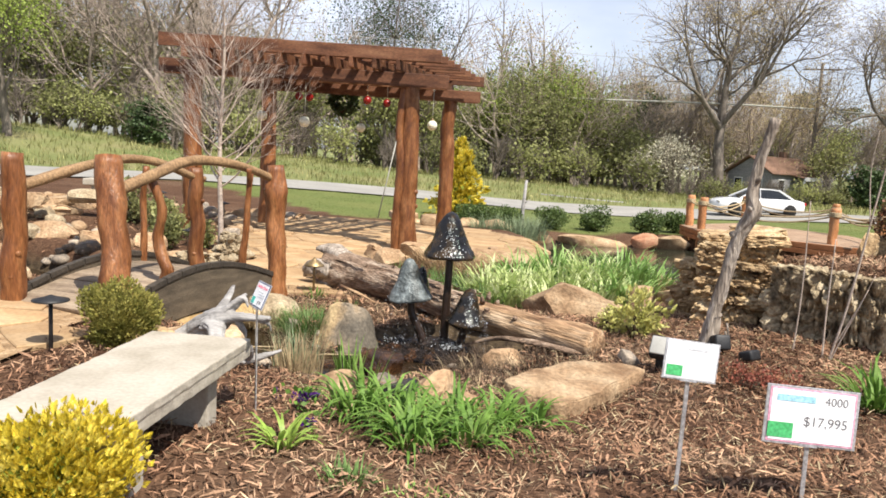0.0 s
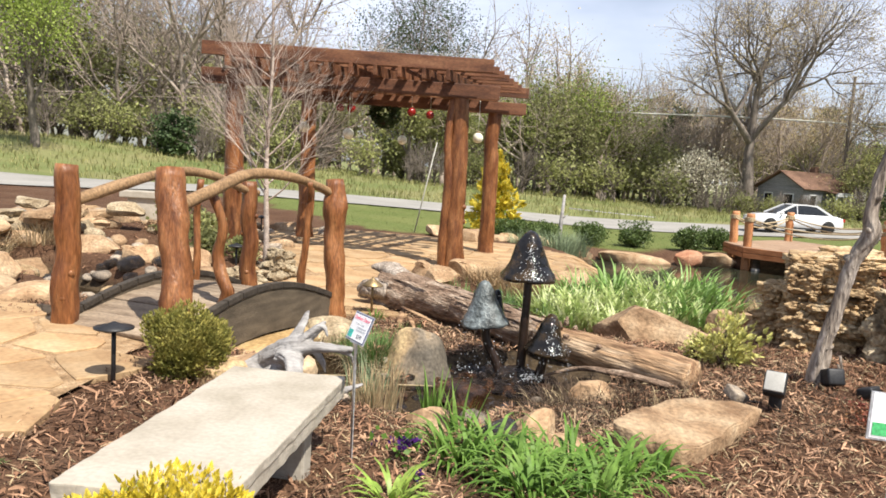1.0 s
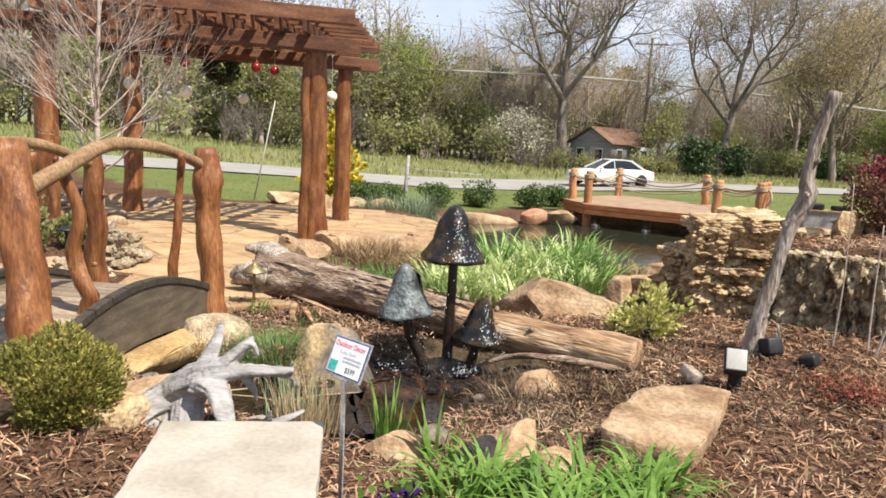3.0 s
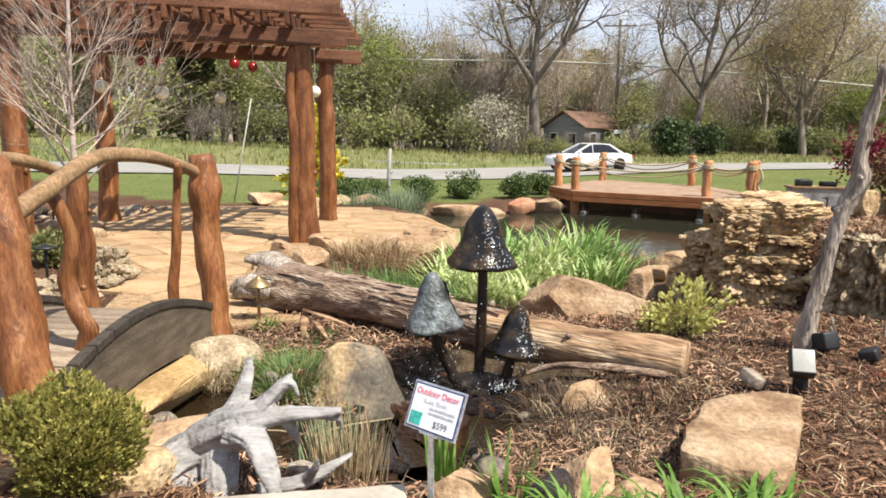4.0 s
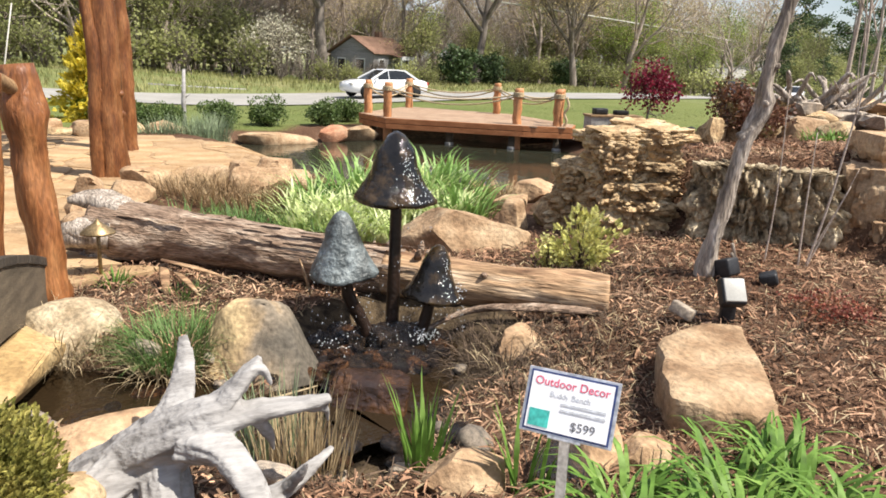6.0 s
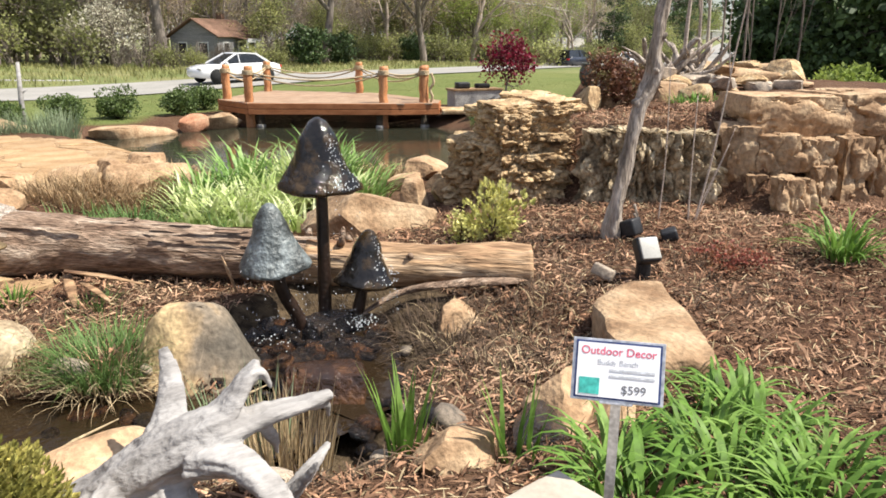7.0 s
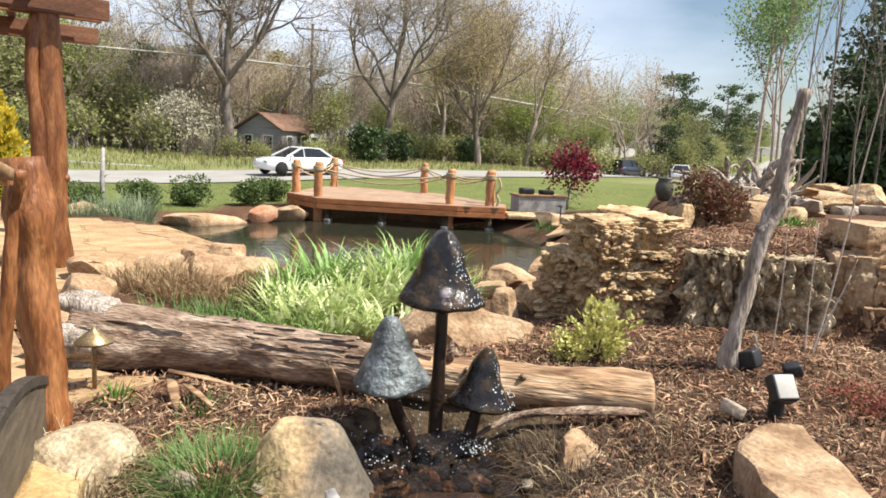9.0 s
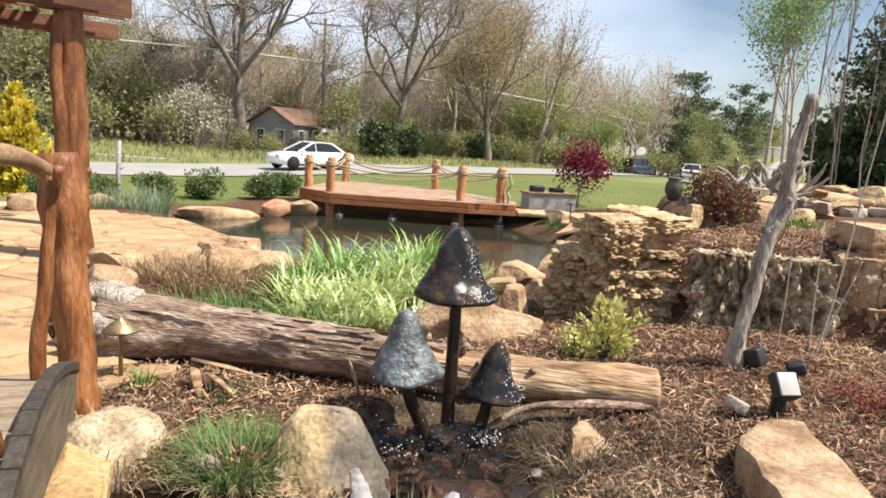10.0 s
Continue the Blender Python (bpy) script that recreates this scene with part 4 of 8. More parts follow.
for i in range(int((hi - lo) / w)):
    yy = lo + (i + 0.5) * w
    cut = []
    for j in range(7):
        (ax, ay), (bx, by) = loc[j], loc[(j + 1) % 7]
        if (ay > yy) != (by > yy):
            cut.append(ax + (bx - ax) * (yy - ay) / (by - ay))
    if len(cut) >= 2:
        p, q = cd + bd * min(cut) + bs * yy, cd + bd * max(cut) + bs * yy
        if (q - p).length > 0.2:
            part("board", beam((p.x, p.y, DECK_Z), (q.x, q.y, DECK_Z), w - 0.012, 0.04, 0.005), "deck", deck, smooth=False)
for j in range(7):
    a, b = DK[j], DK[(j + 1) % 7]
    for zz, h, mt in ((DECK_Z - 0.06, 0.15, "fascia"), (DECK_Z - 0.22, 0.14, "fascia")):
        part("fascia", beam((*a, zz), (*b, zz), 0.05, h, 0.01), mt, deck, smooth=False)
for x, y in ((6.3, 25.2), (8.8, 22.9), (7.5, 24.2), (9.9, 22.3), (6.2, 26.7), (8.6, 28.6)):
    part("footing_post", tube(Buf(), [(x, y, -0.8), (x, y, DECK_Z - 0.1)], [0.11, 0.11], 12), "blackwood", deck)
    part("footing", lathe(Buf(), [(0.13, -0.30), (0.13, -0.10), (0.11, -0.08)], 12, (x, y, 0)), "block", deck)
DP = {"A": (6.0, 26.75), "B": (6.02, 25.29), "C": (8.46, 29.1), "E": (10.46, 26.54), "D": (8.91, 22.87), "F": (9.83, 22.24), "G": (10.35, 22.9)}
for i, (k, (x, y)) in enumerate(DP.items()):
    knotty_post("post", (x, y, -0.2 if k in "BDA" else 0.3), (x, y, 1.52), 0.125, 0.12, deck, 40 + i, "deckpost")
    hoop = Buf()
    for r in range(4):
        zz = 1.30 + 0.032 * r
        tube(hoop, [(x + 0.135 * math.cos(a), y + 0.135 * math.sin(a), zz) for a in np.linspace(0, 6.2832, 17)], [0.02] * 17, 6, caps=False)
    part("rope_wrap", hoop, "rope", deck)
for a, b in (("A", "C"), ("C", "E"), ("E", "G"), ("B", "D"), ("D", "F"), ("A", "B")):
    for z0, sag in ((1.36, 0.22), (1.32, 0.33)):
        if a == "A" and b == "B" and sag > 0.3:
            continue
        p, q = Vector((*DP[a], z0)), Vector((*DP[b], z0))
        s = sag * min(1.0, (q - p).length / 3)
        part("rope", tube(Buf(), [p.lerp(q, t) - Vector((0, 0, 4 * s * t * (1 - t))) for t in np.linspace(0, 1, 15)], [0.022] * 15, 7), "rope", deck)
part("knot", tube(Buf(), curve_pts([(9.95, 22.05, 1.34), (9.98, 21.98, 1.1), (9.9, 22.05, 0.9), (9.97, 22.02, 0.7), (9.93, 22.06, 0.56)], 6), [0.035] * 25, 8, 0.3, 2), "rope", deck)
single("deck_landing", box((1.6, 1.1, 0.12), 0.03, pose(10.95, 21.6, 0.30, 0, 0, -35)), "lime", "flat pale stone landing beside the deck", "step")


# ---- stones ----
def put_rock(name, label, x, y, size, seed, material, turn=0.0, sink=0.3, tilt=(0, 0), group="", z=None, cat="rock", **k):
    bm = rock(size, seed, **k)
    base = (gz(x, y) if z is None else z) + size[2] * (0.5 - sink)
    ob = single(name, bm, material, label, cat, group, sharp=38)
    ob.matrix_basis = pose(x, y, base, tilt[0], tilt[1], turn)
    return ob


single("slab_rock", prism_rock([(0.50, 8.22), (0.06, 7.63), (0.24, 7.43), (0.48, 7.28), (0.78, 7.62), (1.28, 8.26), (1.0, 8.38)], [0.61, 0.57, 0.54, 0.51, 0.56, 0.60, 0.62], 0.02, 4, 0.03), "sand", "flat tan sandstone slab half sunk in mulch", "rock", sharp=40)
BX, BY = Vector((0.82, -0.57, 0)), Vector((0.57, 0.82, 0))
BOULDER = ((-.17, .02, .46), (.0, .06, .49), (.06, .02, .45), (-.34, .06, .37), (-.22, .24, .42), (-.47, -.08, -.10), (-.30, -.24, -.12), (-.06, -.30, -.14), (.20, -.26, -.12), (.27, -.04, .20), (.42, -.04, -.10), (.38, .22, -.10), (-.30, .36, -.10), (.10, .42, .02), (.06, .28, .42))
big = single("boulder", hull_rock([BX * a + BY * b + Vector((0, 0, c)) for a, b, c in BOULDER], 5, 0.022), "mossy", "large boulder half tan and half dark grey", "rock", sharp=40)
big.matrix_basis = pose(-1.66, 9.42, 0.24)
put_rock("boulder", "rounded tan boulder behind the dead log", 0.98, 11.55, (1.4, 0.8, 0.66), 14, "sand", turn=-14, sink=0.4, blocky=0.6, cuts=9, rough=0.12)
put_rock("boulder", "pale lichen-covered boulder under the bridge end", -2.72, 10.30, (0.74, 0.6, 0.54), 17, "pale", turn=30, sink=0.34, blocky=0.9, cuts=7, rough=0.1, z=0.24)
put_rock("slab_rock", "yellow sandstone slab under the bridge", -3.06, 9.70, (1.6, 0.46, 0.30), 19, "yellowstone", turn=75, sink=0.3, blocky=0.3, cuts=5, z=0.32)
put_rock("boulder", "tan stone in the stream bank", -2.72, 8.12, (0.85, 0.42, 0.30), 21, "sand", turn=10, sink=0.4, blocky=0.7)
put_rock("boulder", "pale grey stone beside the driftwood stump", -2.84, 7.55, (0.42, 0.34, 0.34), 22, "lime", turn=40, sink=0.3, blocky=0.8)
put_rock("boulder", "tan stone at the stream's edge", -1.25, 7.5, (0.46, 0.32, 0.26), 23, "sand", turn=-15, sink=0.4)
put_rock("boulder", "wet brown stone below the fountain", -1.16, 8.80, (0.52, 0.40, 0.46), 24, "amber", turn=-30, sink=0.35, z=0.10, blocky=0.35, cuts=4)
put_rock("boulder", "rust-coloured stone beside the lilies", -0.52, 7.55, (0.5, 0.36, 0.42), 25, "sand", turn=60, sink=0.35)
put_rock("boulder", "dark wet stone beside the lilies", -0.78, 7.45, (0.42, 0.3, 0.25), 27, "wetrock", turn=20, sink=0.35)
put_rock("boulder", "tan stone among the lilies", -0.35, 7.35, (0.42, 0.3, 0.3), 26, "sand", turn=10, sink=0.4)
put_rock("boulder", "low brown stone beside the fountain", 0.05, 9.05, (0.5, 0.36, 0.26), 28, "sand", turn=10, sink=0.45)
put_rock("boulder", "pale limestone boulder in the pond margin", -0.07, 15.2, (1.2, 0.8, 0.7), 31, "sand", turn=20, sink=0.35, blocky=0.75)
put_rock("boulder", "tan stone at the pond's near edge", 3.35, 13.7, (1.3, 0.7, 0.42), 32, "sand", turn=30, sink=0.4)
put_rock("boulder", "broken tan stone beside the pond", 1.95, 12.1, (0.45, 0.36, 0.55), 33, "sand", turn=15, sink=0.35)
put_rock("boulder", "grey stone beside the pond wall", 2.45, 12.1, (0.5, 0.42, 0.4), 34, "lime", turn=5, sink=0.35)
for x, y, z, size, turn, seed in ((-4.25, 13.2, 0.62, (0.7, 0.42, 0.66), 60, 35), (-4.5, 12.5, 0.52, (0.8, 0.45, 0.40), 40, 36)):
    ob = single("boulder", crag(size, seed, cells=(3.2, 3.2, 6), amp=0.11, n=26, blocky=0.35, taper=0.3, detail=0.5, pits=0.3), "pale", "white ragged limestone rock beside the patio", "rock", sharp=35)
    ob.matrix_basis = pose(x, y, z, 0, 8, turn)
# stones edging the patio and the pond
EDGE = [(-1.55, 15.7, .8, .5, .42), (-0.85, 15.9, .7, .55, .36), (-2.35, 15.2, .6, .45, .4), (-2.0, 14.3, .65, .5, .45), (-2.35, 13.3, .6, .45, .4), (-2.55, 12.7, .5, .4, .36),
        (-.2, 16.5, .6, .4, .3), (.45, 16.9, .55, .4, .3), (2.75, 25.0, 2.1, .8, .48), (4.3, 25.25, .85, .6, .60), (5.25, 25.42, 1.15, .7, .56), (1.05, 24.9, 1.2, .7, .48),
        (-.2, 24.7, 1.0, .8, .4), (-1.8, 22.6, 1.3, .8, .5), (-2.9, 23.2, 1.0, .7, .45), (10.9, 20.7, 1.3, .7, .4), (10.3, 19.0, .9, .6, .36), (8.9, 17.9, 1.0, .6, .4),
        (-5.3, 20.6, .8, .6, .3), (-6.5, 20.2, .9, .5, .36), (4.9, 14.7, .9, .5, .4), (5.9, 15.3, .8, .5, .36), (2.6, 13.2, .5, .4, .3), (2.9, 12.8, .4, .35, .3)]
for i, (x, y, a, b, c) in enumerate(EDGE):
    put_rock("edging_stone", "weathered tan edging stone", x, y, (a, b, c), 60 + i, "redstone" if i == 9 else "sand", turn=8 if 8 <= i <= 11 else (i * 47) % 180, sink=0.3, group="edging stones", sub=3, blocky=0.38, cuts=9)
rng = random.Random(6)
for i in range(9):
    t = i / 25
    x, y = -2.6 + 8.6 * t + rng.uniform(-.2, .2), float(np.interp(t, [0, .3, .5, 1], [22.7, 24.5, 25.2, 26.2])) + rng.uniform(-.12, .25)
    put_rock("edging_stone", "weathered tan edging stone", x, y, (rng.uniform(.5, 1.1), rng.uniform(.4, .6), rng.uniform(.24, .4)), 500 + i, rng.choice(("sand", "sand", "lime")), turn=rng.uniform(-30, 40), sink=0.35, group="edging stones", sub=3, blocky=0.55)
# loose stones of the stream banks and the left bank
rng = random.Random(12)
protos = [rock((1, 0.8, 0.6), 200 + i, sub=2, blocky=0.8, cuts=6) for i in range(6)]
pmesh = []
for i, b in enumerate(protos):
    me = bpy.data.meshes.new("river_stone")
    b.to_mesh(me)
    b.free()
    me.polygons.foreach_set("use_smooth", [True] * len(me.polygons))
    pmesh.append(me)


def pebble(x, y, s, material, label, group, z=None, name="river_stone"):
    me = rng.choice(pmesh[:6]).copy()
    me.materials.append(M[material])
    ob = tagged(new(name, me), label, "stone", group)
    ob.matrix_basis = pose(x, y, (gz(x, y) if z is None else z) + s * 0.12, rng.uniform(-15, 15), rng.uniform(-15, 15), rng.uniform(0, 360)) @ Matrix.Diagonal((s, s, s, 1))


for i in range(75):
    k = rng.random() * (len(STREAM) - 1)
    j = min(int(k), len(STREAM) - 2)
    x, y = on_line(STREAM[j], STREAM[j + 1], k - j)
    a, d = rng.uniform(0, 6.28), rng.uniform(0.3, 0.85)
    wet = d < 0.45 or x > -1.4
    pebble(x + d * math.cos(a), y + d * math.sin(a), rng.uniform(0.10, 0.26), "wetrock" if wet and rng.random() < 0.6 else "river", "rounded stone of the stream bank", "stream stones")
for i in range(46):
    k = rng.uniform(0.6, 3.4)
    j = min(int(k), len(STREAM) - 2)
    x, y = on_line(STREAM[j], STREAM[j + 1], k - j)
    pebble(x + rng.uniform(-.4, .4), y + rng.uniform(-.4, .4), rng.uniform(0.08, 0.2), rng.choice(("wetrock", "amber")), "wet stone lying in the stream", "stream stones", z=0.2)
far_stones = {k: Buf() for k in ("river", "sand", "pale")}
for i in range(190):
    x, y, d = rng.uniform(-14.0, -5.0), rng.uniform(10.8, 21.5), rng.uniform(0.14, 0.5)
    k = rng.choice(("river", "sand", "sand", "sand", "pale"))
    if i < 60 and y < 14.5:
        pebble(x, y, d, k, "tumbled stone on the mulch bank", "bank stones")
        continue
    me = rng.choice(pmesh[:6])
    m = pose(x, y, gz(x, y) + d * 0.12, rng.uniform(-15, 15), rng.uniform(-15, 15), rng.uniform(0, 360)) @ Matrix.Diagonal((d, d, d, 1))
    far_stones[k].add([m @ v.co for v in me.vertices], [tuple(p.vertices) for p in me.polygons])
for k, b in far_stones.items():
    single("bank_rubble", b, k, "scattered rubble stones over the mulch bank", "stones", kind="stuff")
for i in range(34):
    x, y = rng.gauss(-6.6, 0.45), rng.gauss(12.1, 0.5)
    pebble(x, y, rng.uniform(0.2, 0.42), rng.choice(("river", "lime", "wetrock")), "rounded grey stone in the stream bed", "stream stones")
# stacked slabs at the head of the stream
for i in range(26):
    x, y = rng.uniform(-10.2, -7.6), rng.uniform(12.6, 15.0)
    put_rock("stacked_stone", "flat tan stone stacked at the stream's head", x, y, (rng.uniform(.5, 1.0), rng.uniform(.4, .7), rng.uniform(.18, .36)), 400 + i, ("sand", "pale", "sand")[i % 3], turn=rng.uniform(0, 180), z=gz(x, y) + rng.choice((0, 0, .18, .32)), sink=0.35, group="stacked stones", sub=3, blocky=0.55)
for i, (x, y, a, b, c) in enumerate(((-7.2, 10.75, 1.1, .8, .5), (-5.95, 9.75, 1.0, .7, .26), (-6.6, 9.9, .8, .6, .28), (-7.9, 11.2, 1.0, .7, .4), (-5.3, 10.2, .6, .5, .25), (-6.3, 13.0, .7, .5, .36), (-5.7, 13.3, .6, .5, .34), (-7.3, 13.4, .8, .5, .36),
                                     (-5.0, 12.5, .6, .45, .32), (-4.6, 11.6, .5, .4, .3), (-8.6, 16.2, .8, .5, .3), (-9.4, 15.6, .7, .5, .36), (-7.3, 15.4, .6, .5, .3))):
    put_rock("bank_slab", "broad tan sandstone slab on the stream bank", x, y, (a, b, c), 440 + i, "sand", turn=i * 53 % 180, sink=0.32, group="bank slabs", sub=4, blocky=0.5, cuts=8)
for i in range(12):
    b = rock((1, 0.85, 0.7), 700 + i, sub=3, blocky=0.6, cuts=10, rough=0.2)
    me = bpy.data.meshes.new("wet_stone")
    b.to_mesh(me)
    b.free()
    me.materials.append(M["wetrock" if i % 6 else "amber"])
    pmesh.append(me)
for i in range(120):
    a, d = rng.uniform(0, 6.28), 0.66 * math.sqrt(rng.uniform(0.02, 1))
    x, y, k = -0.86 + d * math.cos(a), 9.55 + 0.72 * d * math.sin(a), rng.uniform(0.08, 0.24)
    ob = tagged(new("wet_stone", rng.choice(pmesh[6:])), "black jagged wet stone under the fountain", "stone", "fountain stones")
    ob.matrix_basis = pose(x, y, rng.uniform(0.20, 0.26) + 0.16 * max(0, 0.4 - d), rng.uniform(-30, 30), rng.uniform(-30, 30), rng.uniform(0, 360)) @ Matrix.Diagonal((k, k, k * 0.8, 1))


# ---- the stone walls ----
def crag_thing(name, label, mid, size, turn, seed, material, **k):
    bm = crag(size, seed, **k)
    ob = single(name, bm, material, label, "stone wall", sharp=32)
    ob.matrix_basis = pose(*mid, 0, 0, turn)
    return ob


FACE = -48.5
def pier(label, mid, size, turn, seed, n, ledges):
    """A craggy pier: a broken core with ledges standing proud of its faces."""
    t = thing("stone_pier", label, "stone wall", (mid[0], mid[1], mid[2] - size[2] / 2))
    m = pose(*mid, 0, 0, turn)
    bm = crag(size, seed, cells=(4.6, 4.6, 8.5), amp=0.085, n=n, blocky=0.16, detail=0.7, pits=0.5)
    bmesh.ops.transform(bm, matrix=m, verts=bm.verts)
    part("core", bm, "lime", t, sharp=32)
    g = random.Random(seed)
    for i in range(ledges):
        a, b, c = g.uniform(0.2, 0.42), g.uniform(0.16, 0.24), g.uniform(0.05, 0.10)
        side = g.random() < 0.7
        x, y = (g.uniform(-.32, .32) * size[0], -size[1] * 0.43) if side else (-size[0] * 0.43, g.uniform(-.35, .35) * size[1])
        bm = crag((a, b, c), seed * 7 + i, cells=(8, 8, 9), amp=0.035, n=12, blocky=0.3, pits=0.5)
        bmesh.ops.transform(bm, matrix=m @ pose(x, y, size[2] * (-0.40 + 0.84 * i / ledges), g.uniform(-4, 4), g.uniform(-4, 4), (0 if side else 90) + g.uniform(-12, 12)), verts=bm.verts)
        part("ledge", bm, "lime", t, sharp=32)


pier("craggy weathered limestone pier of broken ledges beside the pond", (2.90, 11.33, 0.95), (0.94, 0.94, 1.12), FACE + 30, 3, 84, 9)
pier("lower dark craggy limestone step at the pond's edge", (2.70, 12.0, 0.70), (0.48, 0.88, 0.95), FACE, 9, 50, 6)
for i, (x, y, z, a, b, c) in enumerate([(2.72, 11.4, 1.5, .55, .6, .2), (3.1, 11.05, 1.56, .5, .55, .16), (2.8, 11.75, 1.46, .5, .5, .16), (3.2, 11.6, 1.56, .6, .5, .2)]):
    ob = single("cap_stone", crag((a, b, c), 300 + i, cells=(3.2, 3.2, 11), amp=0.05, n=26, blocky=0.25, detail=0.6, pits=0.3), "lime", "flat pale limestone slab on the pier", "rock", "pier caps", sharp=32)
    ob.matrix_basis = pose(x, y, z, 3, -3, FACE + 30 + i * 14)
crag_thing("weeping_wall", "pitted limestone retaining wall below the mulch mound", (3.60, 10.12, 0.84), (1.44, 0.52, 0.98), FACE + 3, 5, "weep", cells=(11, 11, 3.6), amp=0.11, n=90, blocky=0.08, detail=0.6, pits=0.75)
crag_thing("retaining_block", "dark sandstone mass behind the facing blocks", (5.62, 9.82, 0.92), (2.2, 0.9, 0.95), -14, 12, "sand", cells=(2.0, 2.0, 1.4), amp=0.05, n=26, blocky=0.12, detail=0.15)
crag_thing("retaining_block", "squared sandstone block at the foot of the mound", (6.75, 8.95, 1.0), (1.3, 0.9, 1.1), -4, 19, "sand", cells=(1.5, 1.5, 1.0), amp=0.06, n=30, blocky=0.14, detail=0.2)
for i, (x, y, z, a, b, c, turn) in enumerate(((4.92, 9.42, 1.47, 1.12, 0.85, 0.46, -32), (5.72, 9.02, 1.49, 0.98, 0.92, 0.46, -22))):
    crag_thing("capping_slab", "thick weathered tan sandstone slab capping the wall", (x, y, z), (a, b, c), turn, 40 + i, "sand", cells=(1.3, 1.3, 2.6), amp=0.055, n=30, blocky=0.16, detail=0.25)
BLOCKS = ((4.38, 9.58, 0.94, 0.50, 0.72, 0.98, -52), (4.52, 9.24, 1.13, 0.50, 0.55, 0.40, -48), (4.70, 9.06, 1.11, 0.30, 0.45, 0.36, -40), (4.78, 8.87, 1.13, 0.33, 0.36, 0.31, -34), (4.24, 9.27, 0.66, 0.26, 0.36, 0.56, -40),
          (4.45, 9.18, 0.71, 0.30, 0.36, 0.52, -44), (4.13, 8.83, 0.68, 0.29, 0.28, 0.56, -30), (4.41, 8.83, 0.67, 0.17, 0.28, 0.50, -24), (4.77, 8.83, 0.72, 0.34, 0.36, 0.62, -28), (5.22, 8.76, 0.86, 0.40, 0.36, 0.90, -24), (5.78, 8.72, 0.86, 0.42, 0.42, 0.98, -20))
for i, (x, y, z, a, b, c, turn) in enumerate(BLOCKS):
    ob = crag_thing("block_stone", "upright weathered tan sandstone block with cracked edges", (x, y, z), (a * 0.88, b, c * 0.95), turn, 70 + i, "sand", cells=(4.5, 4.5, 3.0), amp=0.05, n=18, blocky=0.18, detail=0.6)
    tagged(ob, group="wall blocks")
for i, (x, y, a, b, c) in enumerate([(6.2, 12.6, .9, .6, .5), (6.9, 12.3, 1.0, .7, .5), (7.6, 13.0, .7, .5, .45), (10.6, 14.2, 1.4, .9, .5), (11.8, 13.8, 1.3, .9, .5), (9.5, 13.3, 1.2, .8, .45),
                                     (13.2, 13.6, 1.1, .8, .7), (12.6, 15.2, 1.1, .8, .6), (8.9, 14.8, 1.0, .7, .5), (5.0, 12.2, .35, .3, .4), (5.3, 12.0, .3, .3, .3), (5.6, 12.6, .35, .3, .3), (4.7, 11.9, .3, .25, .45),
                                     (14.2, 14.8, 1.3, .9, .5), (11.0, 15.6, 1.0, .8, .5), (6.6, 11.6, .6, .5, .35)]):
    put_rock("mound_stone", "pale tan boulder on the mulch mound", x, y, (a, b, c), 130 + i, ("lime", "sand", "river")[i % 3], turn=i * 37, sink=0.28, group="mound stones", sub=4, blocky=0.5, cuts=7, rough=0.1)

rng = random.Random(41)
for i in range(26):
    x, y = rng.uniform(8.0, 14.5), rng.uniform(12.2, 15.2)
    put_rock("mound_stone", "flat tan stone stacked on the mulch mound", x, y, (rng.uniform(.4, 1.0), rng.uniform(.35, .7), rng.uniform(.14, .28)), 600 + i, rng.choice(("sand", "river", "lime")), turn=rng.uniform(0, 180), z=gz(x, y) + rng.choice((0, 0, .16, .3)), sink=0.3, group="mound stones", sub=3, blocky=0.5)
# ---- fallen log ----
la, lb = Vector((-2.42, 12.05, 0.66)), Vector((1.0, 9.28, 0.50))
log = thing("fallen_log", "weathered fallen tree log with peeling bark", "log", la)
ld = lb - la
log.matrix_basis = Matrix.Translation(la) @ ld.to_track_quat("X", "Z").to_matrix().to_4x4()
LL = ld.length
pts = [(LL * t, 0.05 * math.sin(t * 5), 0.03 * math.sin(t * 7)) for t in np.linspace(0, 1, 130)]
rad = spread([0.27, 0.235, 0.22, 0.205, 0.195, 0.185, 0.18, 0.175], 130)


def grain(buf, amp):
    """Raises lengthwise ridges and cracks on a log lying along x."""
    out = []
    for x, y, z in buf.v:
        r = math.hypot(y, z) or 1e-6
        e = noise.noise(Vector((x * 2.2, y / r * 5, z / r * 5))) + 0.6 * noise.noise(Vector((x * 5, y / r * 11, z / r * 11))) + 0.5 * abs(noise.noise(Vector((x * 9, y / r * 4, z / r * 4))))
        out.append((x, y * (1 + amp * e), z * (1 + amp * e)))
    buf.v = out
    return buf


for lo_, hi_, mt, nm in ((0, 78, "bark", "barky_length"), (77, 130, "barewood", "bare_length")):
    part(nm, grain(tube(Buf(), pts[lo_:hi_], rad[lo_:hi_], 64, 0.13, 3), 0.045 if mt == "bark" else 0.04), mt, log, at_world=False)
rg = random.Random(8)
for i in range(13):
    a = rg.uniform(0, 6.28)
    p = [(0.25, 0.2 * math.cos(a), 0.2 * math.sin(a)), (0.0, 0.27 * math.cos(a), 0.27 * math.sin(a)), (-0.12, 0.31 * math.cos(a + .2), 0.28 * math.sin(a + .2)), (-0.20, 0.33 * math.cos(a + .4), 0.29 * math.sin(a + .4))]
    c = curve_pts(p, 4)
    part("root", tube(Buf(), c, spread([0.10, 0.09, 0.06, 0.02], len(c)), 9, 0.5, i), "snag", log, at_world=False)
